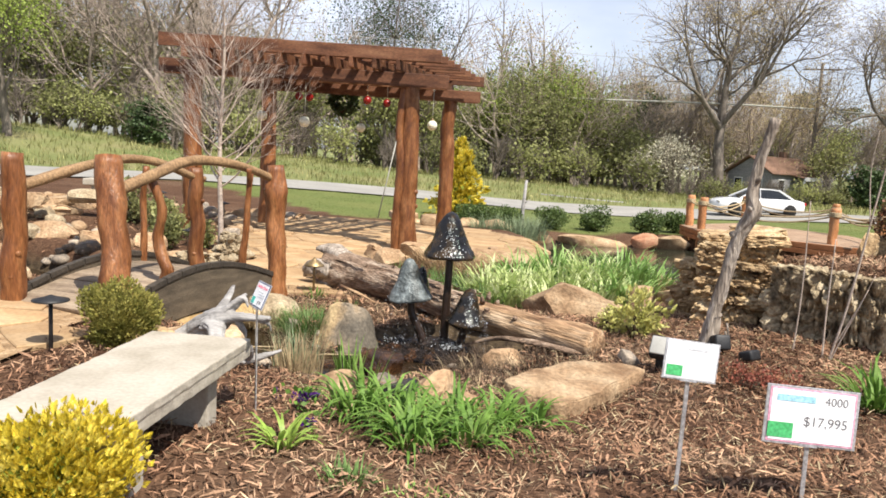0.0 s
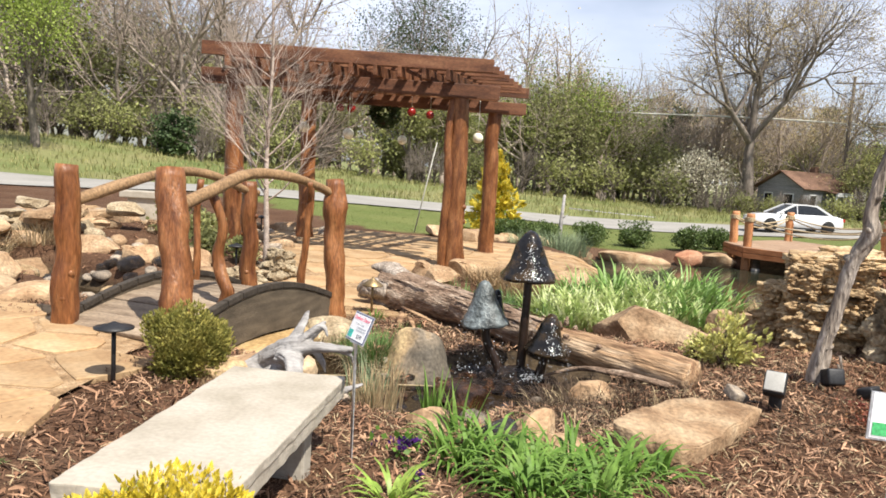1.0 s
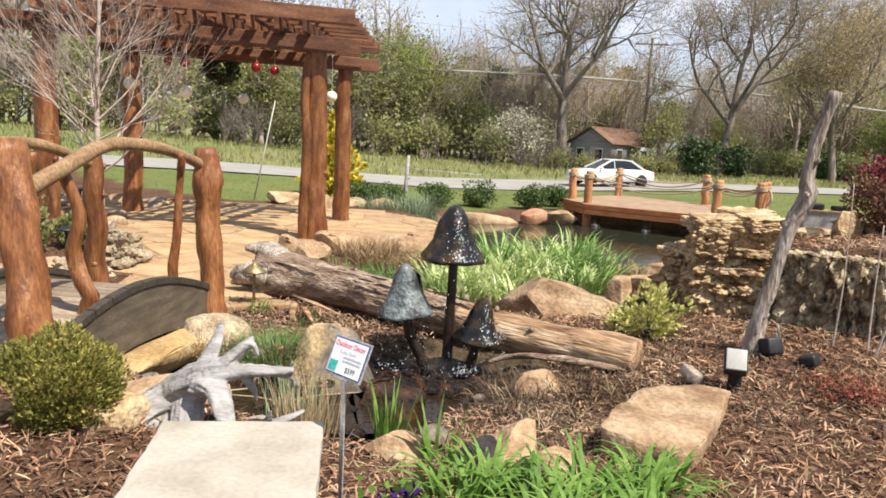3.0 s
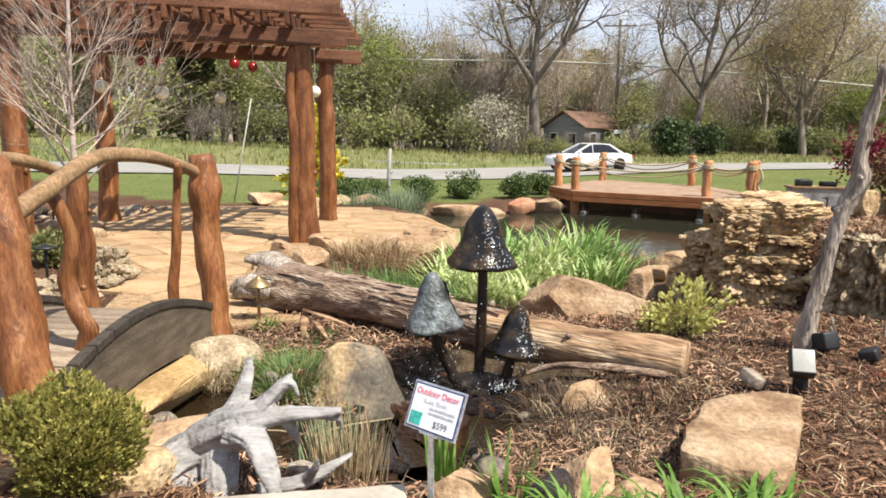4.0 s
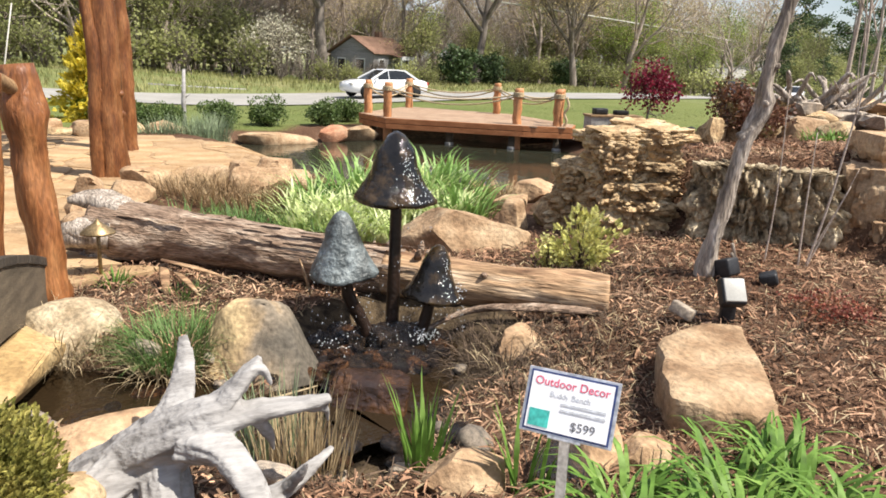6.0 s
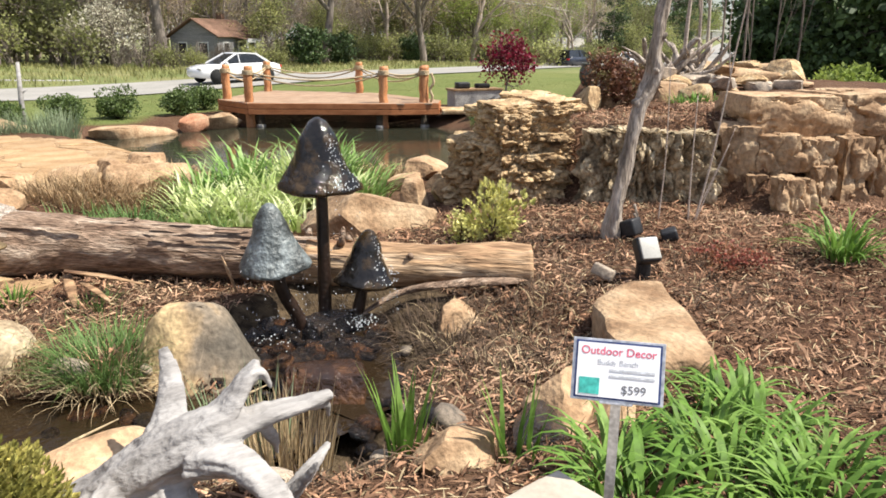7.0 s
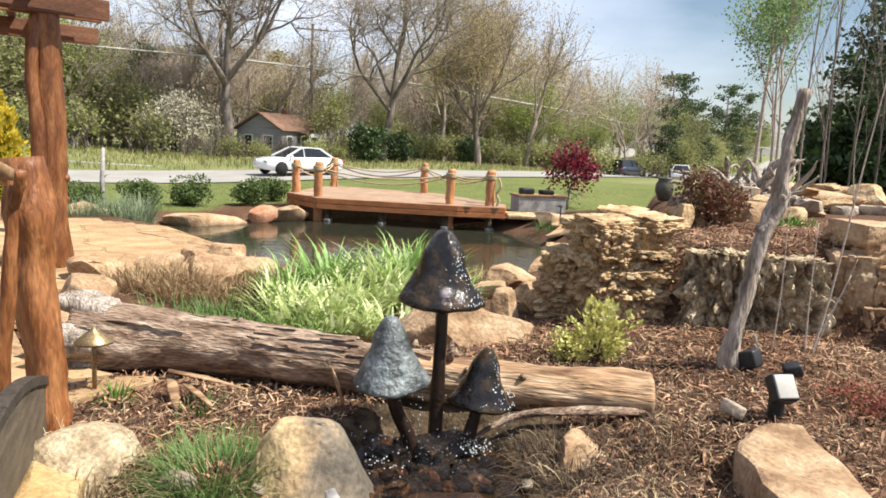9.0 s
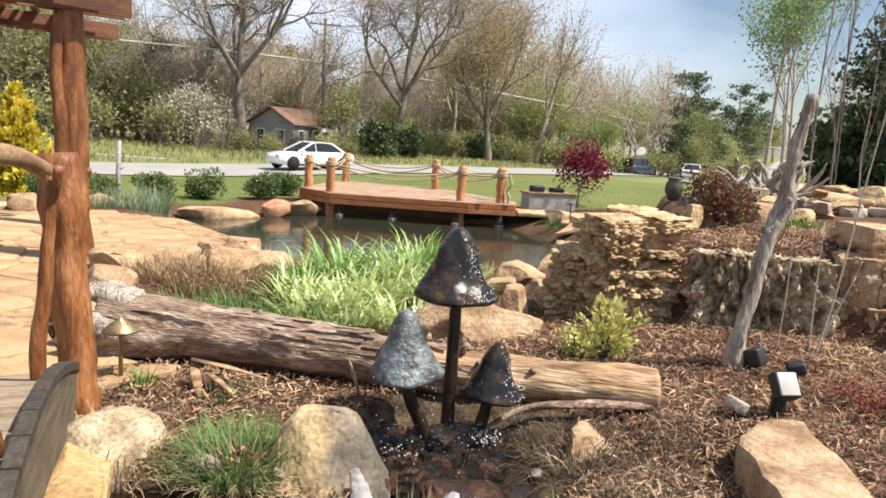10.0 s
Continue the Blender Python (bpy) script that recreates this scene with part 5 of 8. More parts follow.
for i in range(16):
    x, a = rg.uniform(0.2, LL - 0.3), rg.uniform(0.2, 2.9)
    r = np.interp(x / LL, np.linspace(0, 1, 130), rad) * 0.93
    p = Vector((x, r * math.cos(a), r * math.sin(a)))
    o = Vector((rg.uniform(-.3, .3), math.cos(a), math.sin(a))) * rg.uniform(0.05, 0.10)
    part("branch_stub", tube(Buf(), [p, p + o * 0.6, p + o], [0.035, 0.025, 0.012], 7, 0.3, i), "bark", log, at_world=False)
for i in range(26):
    x, a = rg.uniform(0.0, LL * 0.62), rg.uniform(0.1, 3.0)
    r = np.interp(x / LL, np.linspace(0, 1, 130), rad) * 1.0
    b = Buf()
    L, wd = rg.uniform(0.25, 0.8), rg.uniform(0.006, 0.018)
    v = []
    for s in range(6):
        lift = 0.012 + 0.03 * (s / 5) ** 3 * rg.random()
        for e in (-1, 1):
            aa = a + e * wd / r
            v.append((x + L * s / 5, (r + lift) * math.cos(aa), (r + lift) * math.sin(aa)))
    b.add(v, [(2 * s, 2 * s + 1, 2 * s + 3, 2 * s + 2) for s in range(5)])
    part("bark_strip", b, "bark", log, at_world=False)

# ---- mushroom fountain ----
fountain = thing("mushroom_fountain", "wet dark bronze fountain of three tall mushrooms", "fountain", (-0.66, 9.68, 0.25))


def cap(apex, r, h, material, seed, tilt=(0, 0)):
    prof = []
    for t in np.linspace(0, 1, 22):
        rr = r * (0.10 + 0.30 * min(1, t * 3.2) ** 0.6 + 0.60 * t ** 1.9) if t > 0 else 0.012
        prof.append((rr, -h * t))
    prof += [(r * 1.0, -h * 1.05), (r * 0.93, -h * 1.07), (r * 0.6, -h * 0.96), (r * 0.1, -h * 0.9)]
    o = Vector((seed * 5.3, 0, 0))
    m = pose(*apex, tilt[0], tilt[1], 0)

    def fn(p):
        q = Vector((p.x, p.y, p.z))
        k = 1 + 0.10 * noise.noise(q * 7 + o) + 0.05 * noise.noise(q * 18 + o)
        return (m @ Vector((q.x * k, q.y * k, q.z + 0.012 * noise.noise(q * 9 + o))))
    return part("cap", lathe(Buf(), prof, 48, (0, 0, 0), fn), material, fountain)


cap((-0.606, 9.756, 1.745), 0.285, 0.46, "bronze", 1)
cap((-1.03, 9.70, 1.225), 0.24, 0.43, "verdigris", 2, (0, -4))["label"] = "grey-green weathered bronze cap"
cap((-0.90, 9.93, 1.10), 0.15, 0.28, "bronze", 4, (0, 8))
cap((-0.345, 9.57, 0.965), 0.21, 0.37, "bronze", 3, (0, 5))
for pts, r in (([(-0.60, 9.75, 1.36), (-0.60, 9.75, 0.9), (-0.62, 9.74, 0.15)], 0.041),
               ([(-1.0, 9.70, 0.85), (-0.97, 9.7, 0.62), (-0.86, 9.7, 0.4), (-0.76, 9.7, 0.15)], 0.042),
               ([(-0.36, 9.58, 0.66), (-0.40, 9.6, 0.45), (-0.47, 9.64, 0.15)], 0.042)):
    c = curve_pts(pts, 6)
    part("stem", tube(Buf(), c, spread([r, r * 1.05, r * 1.3], len(c)), 12, 0.15, 2), "stem", fountain)
part("base", rock((0.6, 0.5, 0.26), 77, sub=4, rough=0.16), "wetrock", fountain, at_world=False)
# split wood and a long root lying against the log
for i, (p, d, L, w) in enumerate((((-2.04, 10.98, .64), (.75, -.35, -.22), .55, .04), ((-2.02, 11.0, .60), (-.05, -.5, -.35), .3, .045), ((-1.95, 10.95, .55), (.35, -.8, -.3), .32, .035), ((-1.1, 10.15, .5), (-.2, .3, .9), .28, .03))):
    p, d = Vector(p), Vector(d).normalized()
    single("wood_splinter", tube(Buf(), [p, p + d * L * .5 + Vector((0, 0, .01)), p + d * L], [w * .7, w, w * .35], 8, 0.15, i, squash=0.3), "barewood", "pale split piece of wood against the log", "wood", "wood splinters")
c = curve_pts([(-0.42, 9.6, 0.32), (-0.12, 9.56, 0.43), (0.1, 9.42, 0.49), (0.45, 9.25, 0.49), (0.84, 9.14, 0.45)], 6)
single("loose_root", tube(Buf(), c, spread([0.02, 0.035, 0.04, 0.05, 0.03], len(c)), 10, 0.4, 4, squash=0.6), "bark", "long weathered root lying in front of the log", "root")
# drops of water falling from the caps
db_ = Buf()
rg = random.Random(31)
for cx, cy, r, z1 in ((-0.606, 9.756, .27, 1.25), (-1.03, 9.70, .22, .8), (-0.345, 9.57, .2, .6)):
    for i in range(70):
        a, z = rg.uniform(0, 6.28), rg.uniform(0.3, z1)
        s = rg.uniform(0.003, 0.0065)
        x, y = cx + (r + rg.gauss(0, .012)) * math.cos(a), cy + (r + rg.gauss(0, .012)) * math.sin(a)
        db_.add([(x, y, z + 1.8 * s), (x + s, y, z), (x, y + s, z), (x - s, y, z), (x, y - s, z), (x, y, z - s)], [(0, 1, 2), (0, 2, 3), (0, 3, 4), (0, 4, 1), (5, 2, 1), (5, 3, 2), (5, 4, 3), (5, 1, 4)])
for i in range(120):
    a, r, s = rg.uniform(0, 6.28), 0.42 * math.sqrt(rg.random()), rg.uniform(0.002, 0.005)
    x, y, z = -0.75 + r * math.cos(a), 9.55 + r * math.sin(a), rg.uniform(0.3, 0.46)
    db_.add([(x, y, z + s), (x + s, y, z), (x, y + s, z), (x - s, y, z), (x, y - s, z), (x, y, z - s)], [(0, 1, 2), (0, 2, 3), (0, 3, 4), (0, 4, 1), (5, 2, 1), (5, 3, 2), (5, 4, 3), (5, 1, 4)])
splash_glints = Buf()
for cx, cy, r, n, z0, z1 in ((-0.50, 9.42, .11, 80, .32, .38), (-0.62, 9.5, .2, 26, .30, .36), (-1.12, 9.5, .14, 26, .30, .38), (-0.30, 9.56, .19, 20, .62, .68)):
    for i in range(n):
        a, d, s = rg.uniform(0, 6.28), r * math.sqrt(rg.random()), rg.uniform(0.002, 0.0065)
        x, y, z = cx + d * math.cos(a), cy + d * math.sin(a), rg.uniform(z0, z1)
        splash_glints.add([(x, y, z + s), (x + s, y, z), (x, y + s, z), (x - s, y, z), (x, y - s, z), (x, y, z - s)], [(0, 1, 2), (0, 2, 3), (0, 3, 4), (0, 4, 1), (5, 2, 1), (5, 3, 2), (5, 4, 3), (5, 1, 4)])
# white beads stand in for sun glints on the caps' wet fronts
for (cx, cy, cz), r, h, n in (((-0.606, 9.756, 1.745), 0.285, 0.46, 130), ((-0.345, 9.57, 0.965), 0.21, 0.37, 70)):
    for i in range(n):
        t = 1 - rg.random() ** 1.5 * 0.9
        a, s = rg.gauss(-1.45, 0.13 + 0.3 * t * rg.random()), rg.uniform(0.002, 0.0065) * (0.5 + 0.5 * t)
        d = 1.05 * r * (0.10 + 0.30 * min(1, t * 3.2) ** 0.6 + 0.60 * t ** 1.9)
        x, y, z = cx + d * math.cos(a), cy + d * math.sin(a), cz - h * t
        splash_glints.add([(x, y, z + 1.6 * s), (x + s, y, z), (x, y + s, z), (x - s, y, z), (x, y - s, z), (x, y, z - s)], [(0, 1, 2), (0, 2, 3), (0, 3, 4), (0, 4, 1), (5, 2, 1), (5, 3, 2), (5, 4, 3), (5, 1, 4)])
single("splash_beads", splash_glints, "splash_glints", "white beads: splashing water on stones, sun glints on caps", "water", kind="stuff")
single("water_drops", db_, "drop", "water drops falling from the mushroom caps", "water", kind="stuff")
rg = random.Random(52)
for i in range(9):
    x, y, a, L = rg.uniform(-2.9, -2.0), rg.uniform(8.5, 9.1), rg.uniform(-0.6, 0.7), rg.uniform(0.3, 0.7)
    d = Vector((math.cos(a), math.sin(a), rg.uniform(-.05, .12))) * L
    p = Vector((x, y, 0.27))
    single("stream_stick", tube(Buf(), [p, p + d * 0.5 + Vector((0, 0, .02)), p + d], [0.009, 0.008, 0.004], 6, 0.4, i), "straw" if i % 2 else "deadtwig", "dead stick lying across the stream", "stick", "stream sticks")


# ---- bench, stump, signs and lamps ----
bench = thing("stone_bench", "plain grey cast-stone bench on the mulch", "bench", (-2.05, 5.66, 0.6))
bm = box((0.69, 1.73, 0.125), 0.012, None, 3)
bmesh.ops.subdivide_edges(bm, edges=[e for e in bm.edges if e.calc_length() > 0.5], cuts=40, use_grid_fill=True)
bmesh.ops.subdivide_edges(bm, edges=[e for e in bm.edges if 0.09 < e.calc_length() < 0.11], cuts=5, use_grid_fill=True)
for v in bm.verts:
    split = 0.007 if max(abs(v.co.x) - 0.31, abs(v.co.y) - 0.83) > 0 else 0.002
    p = v.co.copy()
    v.co += Vector((noise.noise(p * 9) + 0.6 * noise.noise(p * 24), noise.noise(p * 9 + Vector((9, 0, 0))) + 0.6 * noise.noise(p * 24 + Vector((5, 0, 0))), 0.35 * noise.noise(p * 7 + Vector((0, 9, 0))))) * split
    if p.z < 0:
        v.co.x *= 0.985
bmesh.ops.transform(bm, matrix=pose(-2.05, 5.66, 0.99, 0, 0, -1.5), verts=bm.verts)
part("seat", bm, "bench", bench, "slab seat with rough split edges", smooth=False)
for y in (6.12, 5.15):
    part("leg", box((0.52, 0.14, 0.5), 0.014, pose(-2.04, y, 0.70, 0, 0, -1.5)), "bench", bench, smooth=False)

stump_buf = Buf()
for pts, radii, s, sq in (
        ([(-2.92, 7.98, 0.50), (-2.68, 7.82, 0.66), (-2.48, 7.69, 0.80), (-2.30, 7.59, 0.92), (-2.18, 7.56, 0.97)], [0.10, 0.125, 0.15, 0.12, 0.05], 1, 0.85),
        ([(-2.46, 7.68, 0.80), (-2.38, 7.78, 0.94), (-2.34, 7.87, 1.05), (-2.33, 7.95, 1.13)], [0.12, 0.07, 0.045, 0.022], 2, 0.5),
        ([(-2.40, 7.63, 0.86), (-2.24, 7.60, 0.99), (-2.15, 7.61, 1.08), (-2.10, 7.62, 1.13)], [0.12, 0.095, 0.062, 0.028], 3, 0.5),
        ([(-2.15, 7.61, 1.07), (-2.10, 7.59, 1.09), (-2.07, 7.58, 1.02)], [0.04, 0.03, 0.01], 9, 0.7),
        ([(-2.34, 7.58, 0.90), (-2.14, 7.54, 0.95), (-2.0, 7.52, 0.955), (-1.86, 7.51, 0.965)], [0.12, 0.07, 0.052, 0.032], 4, 0.6),
        ([(-1.95, 7.51, 0.95), (-1.88, 7.52, 0.92), (-1.86, 7.54, 0.85)], [0.035, 0.025, 0.008], 10, 0.8),
        ([(-2.14, 7.53, 0.93), (-2.09, 7.55, 0.84), (-2.07, 7.56, 0.76)], [0.045, 0.03, 0.008], 12, 0.8),
        ([(-2.36, 7.56, 0.86), (-2.27, 7.42, 0.86), (-2.21, 7.28, 0.78), (-2.17, 7.20, 0.66)], [0.12, 0.085, 0.066, 0.026], 5, 0.6),
        ([(-2.28, 7.46, 0.60), (-2.06, 7.52, 0.60), (-1.93, 7.58, 0.63), (-1.80, 7.65, 0.67)], [0.05, 0.045, 0.035, 0.016], 6, 0.8),
        ([(-2.04, 7.52, 0.61), (-2.0, 7.46, 0.69), (-1.98, 7.42, 0.76)], [0.05, 0.03, 0.008], 7, 0.6),
        ([(-2.46, 7.66, 0.76), (-2.46, 7.54, 0.64), (-2.44, 7.44, 0.46)], [0.11, 0.10, 0.07], 13, 0.7),
        ([(-2.56, 7.74, 0.74), (-2.74, 7.64, 0.64), (-2.90, 7.54, 0.54), (-3.0, 7.46, 0.46)], [0.13, 0.14, 0.12, 0.07], 14, 0.8),
        ([(-2.62, 7.76, 0.70), (-2.62, 7.62, 0.60), (-2.62, 7.50, 0.46)], [0.09, 0.08, 0.06], 8, 0.7)):
    c = curve_pts(pts, 8)
    tube(stump_buf, c, spread([r * 0.92 for r in radii], len(c)), 40, 0.16, s, squash=sq, ridge=0.2)
stump = single("driftwood_stump", stump_buf, "drift", "bleached grey driftwood root stump by the stream", "driftwood")
rm = stump.modifiers.new("merge", "REMESH")
rm.mode, rm.voxel_size, rm.use_smooth_shade = "VOXEL", 0.0075, True
sm = stump.modifiers.new("flow", "SMOOTH")
sm.factor, sm.iterations = 0.5, 3
for size, strength in ((0.06, 0.010), (0.02, 0.006)):
    tx = bpy.data.textures.new("weathering", "CLOUDS")
    tx.noise_scale, tx.noise_depth = size, 3
    dm = stump.modifiers.new("weathering", "DISPLACE")
    dm.texture, dm.strength, dm.mid_level, dm.texture_coords = tx, strength, 0.5, "GLOBAL"


def letter(body, size, material, parent, m, align="CENTER"):
    cu = bpy.data.curves.new("lettering", "FONT")
    cu.body, cu.size, cu.align_x, cu.align_y, cu.extrude = body, size, align, "CENTER", 0.0006
    tmp = bpy.data.objects.new("lettering", cu)
    scene.collection.objects.link(tmp)
    me = bpy.data.meshes.new_from_object(tmp.evaluated_get(bpy.context.evaluated_depsgraph_get()))
    bpy.data.objects.remove(tmp)
    me.materials.clear()
    ob = part("lettering", me, material, parent, at_world=False)
    ob.matrix_basis = world_pose(parent).inverted() @ m
    return ob


def plate(parent, m, x, y, w, h, z, material, name="panel"):
    ob = part(name, box((w, h, 0.003), 0), material, parent, smooth=False, at_world=False)
    ob.matrix_basis = world_pose(parent).inverted() @ m @ pose(x, y, z)
    return ob


def sign(label, m, w, h, foot, border, print_mat, stake, wide):
    """A price sign: m lies in its face, x along and y up it."""
    t = thing("price_sign", label, "sign", foot)
    part("backing", box((w, h, 0.006), 0.002, m), "alu", t, smooth=False)
    plate(t, m, 0, 0, w * 0.93, h * 0.92, 0.0042, border, "border")
    plate(t, m, 0, 0, w * 0.885, h * 0.86, 0.0062, "white", "card")
    c = m @ Vector((0, -h / 2 + 0.01, -0.008))
    a = Vector(foot) - Vector((0, 0, 0.1))
    d = (c - a).normalized()
    sx = m.col[0].xyz
    sx = (sx - d * sx.dot(d)).normalized()
    q = Matrix((d, sx, d.cross(sx))).transposed().to_4x4()
    part("stake", box(((c - a).length, wide, 0.007), 0.002, Matrix.Translation((a + c) / 2) @ q), stake, t, smooth=False)
    part("bracket", box((0.09, 0.02, 0.012), 0.002, m @ pose(0, -h / 2 + 0.004, -0.002)), "alu", t, smooth=False)
    return t


def face(tl, tr, bl):
    tl, tr, bl = Vector(tl), Vector(tr), Vector(bl)
    x = (tr - tl).normalized()
    y = (tl - bl)
    y = (y - x * y.dot(x)).normalized()
    m = Matrix((x, y, x.cross(y))).transposed().to_4x4()
    m.translation = (tr + bl) / 2
    return m


m = face((-1.634, 6.525, 1.453), (-1.489, 6.325, 1.457), (-1.686, 6.481, 1.295))
s1 = sign("white price card for the bench on a metal stake", m, 0.25, 0.172, (-1.60, 6.40, 0.55), "navy", "pink", "alu", 0.028)
letter("Outdoor Decor", 0.031, "pink", s1, m @ pose(0, 0.052, 0.0082))
letter("Buddy Bench", 0.021, "palegrey", s1, m @ pose(0.0, 0.022, 0.0082))
letter("$599", 0.033, "grey", s1, m @ pose(0.045, -0.05, 0.0082))
for i, (x, y, w) in enumerate(((0.04, 0.002, 0.12), (0.04, -0.014, 0.12))):
    plate(s1, m, x, y, w, 0.006, 0.0082, "palegrey", "print_line")
plate(s1, m, -0.075, -0.045, 0.055, 0.045, 0.0078, "teal", "print_patch")
# the two pond signs stand side by side
m2 = face((0.80, 5.555, 1.49), (1.09, 5.60, 1.46), (0.815, 5.53, 1.28))
s2 = sign("white price card with a green patch on a galvanised stake", m2, 0.29, 0.205, (0.94, 5.58, 0.6), "white", "green", "alu", 0.022)
plate(s2, m2, 0.03, 0.062, 0.11, 0.012, 0.0082, "palegrey", "print_line")
plate(s2, m2, -0.085, -0.055, 0.085, 0.055, 0.0082, "green", "print_patch")
m3 = face((1.285, 5.42, 1.325), (1.745, 5.455, 1.30), (1.29, 5.39, 1.04))
s3 = sign("white pond price card with a pink border on a stake", m3, 0.462, 0.29, (1.52, 5.42, 0.66), "pinkline", "green", "alu", 0.022)
plate(s3, m3, -0.085, 0.085, 0.19, 0.032, 0.0082, "blueprint", "print_patch")
letter("4000", 0.058, "grey", s3, m3 @ pose(0.115, 0.082, 0.0084))
letter("$17,995", 0.068, "grey", s3, m3 @ pose(0.07, -0.025, 0.0084))
plate(s3, m3, -0.15, -0.075, 0.125, 0.075, 0.0082, "green", "print_patch")


def path_light(x, y, z, h, r, material, tilt=0):
    t = thing("path_light", "low path light with a flat cap on a stem" if material == "black" else "low brass path light with a conical cap", "lamp", (x, y, z), "path lights")
    part("stem", tube(Buf(), [(x, y, z - 0.1), (x, y, z + h * 0.5), (x, y, z + h * 0.93)], [0.016] * 3, 10), "black" if material == "black" else "brass", t)
    if material == "black":
        prof = [(0.02, z + h * 0.86), (r * 0.55, z + h * 0.90), (r, z + h * 0.915), (r, z + h * 0.935), (r * 0.5, z + h * 0.97), (0.03, z + h), (0.012, z + h * 1.02)]
    else:
        prof = [(r * 0.9, z + h * 0.80), (r, z + h * 0.79), (r * 0.97, z + h * 0.82), (r * 0.5, z + h * 0.93), (r * 0.15, z + h), (0.008, z + h * 1.05)]
    part("cap", lathe(Buf(), prof, 24, (x, y, 0)), material, t)


path_light(-3.49, 7.16, 0.645, 0.45, 0.135, "black")
path_light(-2.46, 11.27, 0.46, 0.45, 0.13, "brass")
for x, y in ((-4.95, 13.2), (-6.4, 18.4), (-8.6, 20.0), (-6.9, 16.3), (10.6, 20.2), (12.2, 19.6)):
    path_light(x, y, gz(x, y), 0.5, 0.13, "black")


def flood(x, y, z, turn, tilt, label):
    t = thing("floodlight", label, "lamp", (x, y, z))
    m = pose(x, y, z + 0.20, tilt, 0, turn)
    part("housing", box((0.17, 0.10, 0.2), 0.02, m), "black", t)
    part("lens", box((0.15, 0.02, 0.17), 0.008, m @ pose(0, -0.055, 0)), "lens", t)
    part("bracket", box((0.10, 0.06, 0.2), 0.01, pose(x + 0.03, y + 0.04, z + 0.06, 0, 0, turn)), "black", t)
    return t


flood(1.44, 8.5, 0.53, -25, -35, "small black floodlight with a frosted lens, on mulch")
t = thing("junction_box", "grey weathered electrical box lying on the mulch", "box", (1.22, 8.62, 0.5))
part("case", box((0.13, 0.17, 0.09), 0.015, pose(1.2, 8.7, 0.56, 20, 15, 30)), "river", t)
part("lead", tube(Buf(), curve_pts([(1.26, 8.7, 0.55), (1.33, 8.75, 0.5), (1.4, 8.66, 0.52)], 6), [0.008] * 13, 6), "black", t)
for x, y, a in ((2.17, 9.20, 10), (2.38, 8.95, 40)):
    t = thing("spotlight", "small black spotlight at the foot of the snag", "lamp", (x, y, 0.58), "spotlights")
    part("housing", box((0.16, 0.14, 0.15 if a == 10 else 0.10), 0.02, pose(x, y, 0.66 if a == 10 else 0.61, -20, 0, a)), "black", t)
    part("stake", tube(Buf(), [(x, y, 0.45), (x, y, 0.62)], [0.015] * 2, 6), "black", t)

snag = thing("snag_pole", "bare crooked grey dead trunk standing in mulch", "dead tree", (2.07, 9.32, 0.55))
c = curve_pts([(2.06, 9.34, 0.4), (2.09, 9.33, 0.7), (2.13, 9.31, 1.0), (2.19, 9.28, 1.4), (2.24, 9.25, 1.72), (2.34, 9.2, 1.95), (2.31, 9.19, 2.15), (2.38, 9.18, 2.55), (2.45, 9.15, 2.87)], 6)
part("trunk", tube(Buf(), c, spread([0.10, 0.078, 0.062, 0.056, 0.06, 0.078, 0.05, 0.046, 0.042], len(c)), 22, 0.55, 5), "snag", snag)
part("shoot", tube(Buf(), curve_pts([(2.2, 9.2, 0.78), (2.24, 9.18, 0.7), (2.22, 9.22, 0.86)], 4), [0.012] * 9, 6), "snag", snag)
for i in range(5):
    a = i * 1.3
    p = c[10 + i * 7]
    o = Vector((math.cos(a), math.sin(a), 0.4)) * 0.11
    part("knot", tube(Buf(), [p, p + o * 0.5, p + o * 0.7], [0.05, 0.03, 0.012], 8, 0.3, i), "snag", snag)

# ---- plants near the path ----
rg = random.Random(77)


def clump(name, label, cat, x, y, n, r, length, width, arch, material, group="", upright=0.5, z=None, segs=4, flat=1.0):
    buf = Buf()
    zz = gz(x, y) if z is None else z
    blades(buf, rg, n, (x, y, zz), r, length, width, arch, segs, upright, flat)
    return single(name, buf, material, label, cat, group)


def leafy_clump(name, label, x, y, n, r, length, width, arch, material, group="", upright=0.5, segs=5, z=None, blade="leaf", cat="plant"):
    zz = gz(x, y) if z is None else z
    t = thing(name, label, cat, (x, y, zz), group)
    for _ in range(n):
        part(blade, blades(Buf(), rg, 1, (x, y, zz), r, length, width, arch, segs, upright), material, t)
    return t


for x, y, n, r in ((-1.0, 6.75, 70, 0.15), (-0.62, 6.55, 80, 0.17), (-0.3, 6.85, 80, 0.17), (-0.52, 6.25, 70, 0.15), (-0.02, 6.75, 70, 0.15), (0.2, 7.05, 55, 0.13), (-0.2, 6.4, 50, 0.14), (-0.8, 7.0, 50, 0.13)):
    leafy_clump("daylily", "dense green daylily clump with arching strap leaves", x, y, int(n * 0.9), r, 0.47, 0.029, 2.7, "lily", "daylilies", 0.7)
leafy_clump("daylily", "green daylily clump beside the wall", 3.0, 7.75, 90, 0.14, 0.55, 0.028, 1.9, "lily", "daylilies", 0.7)
leafy_clump("strap_plant", "lime green strap-leaved plant in mulch", -1.28, 5.95, 34, 0.07, 0.34, 0.03, 2.0, "lime_leaf", upright=0.75)
leafy_clump("young_iris", "upright green iris fan by the stream", -1.28, 7.85, 26, 0.10, 0.48, 0.026, 0.35, "lily", upright=0.28)
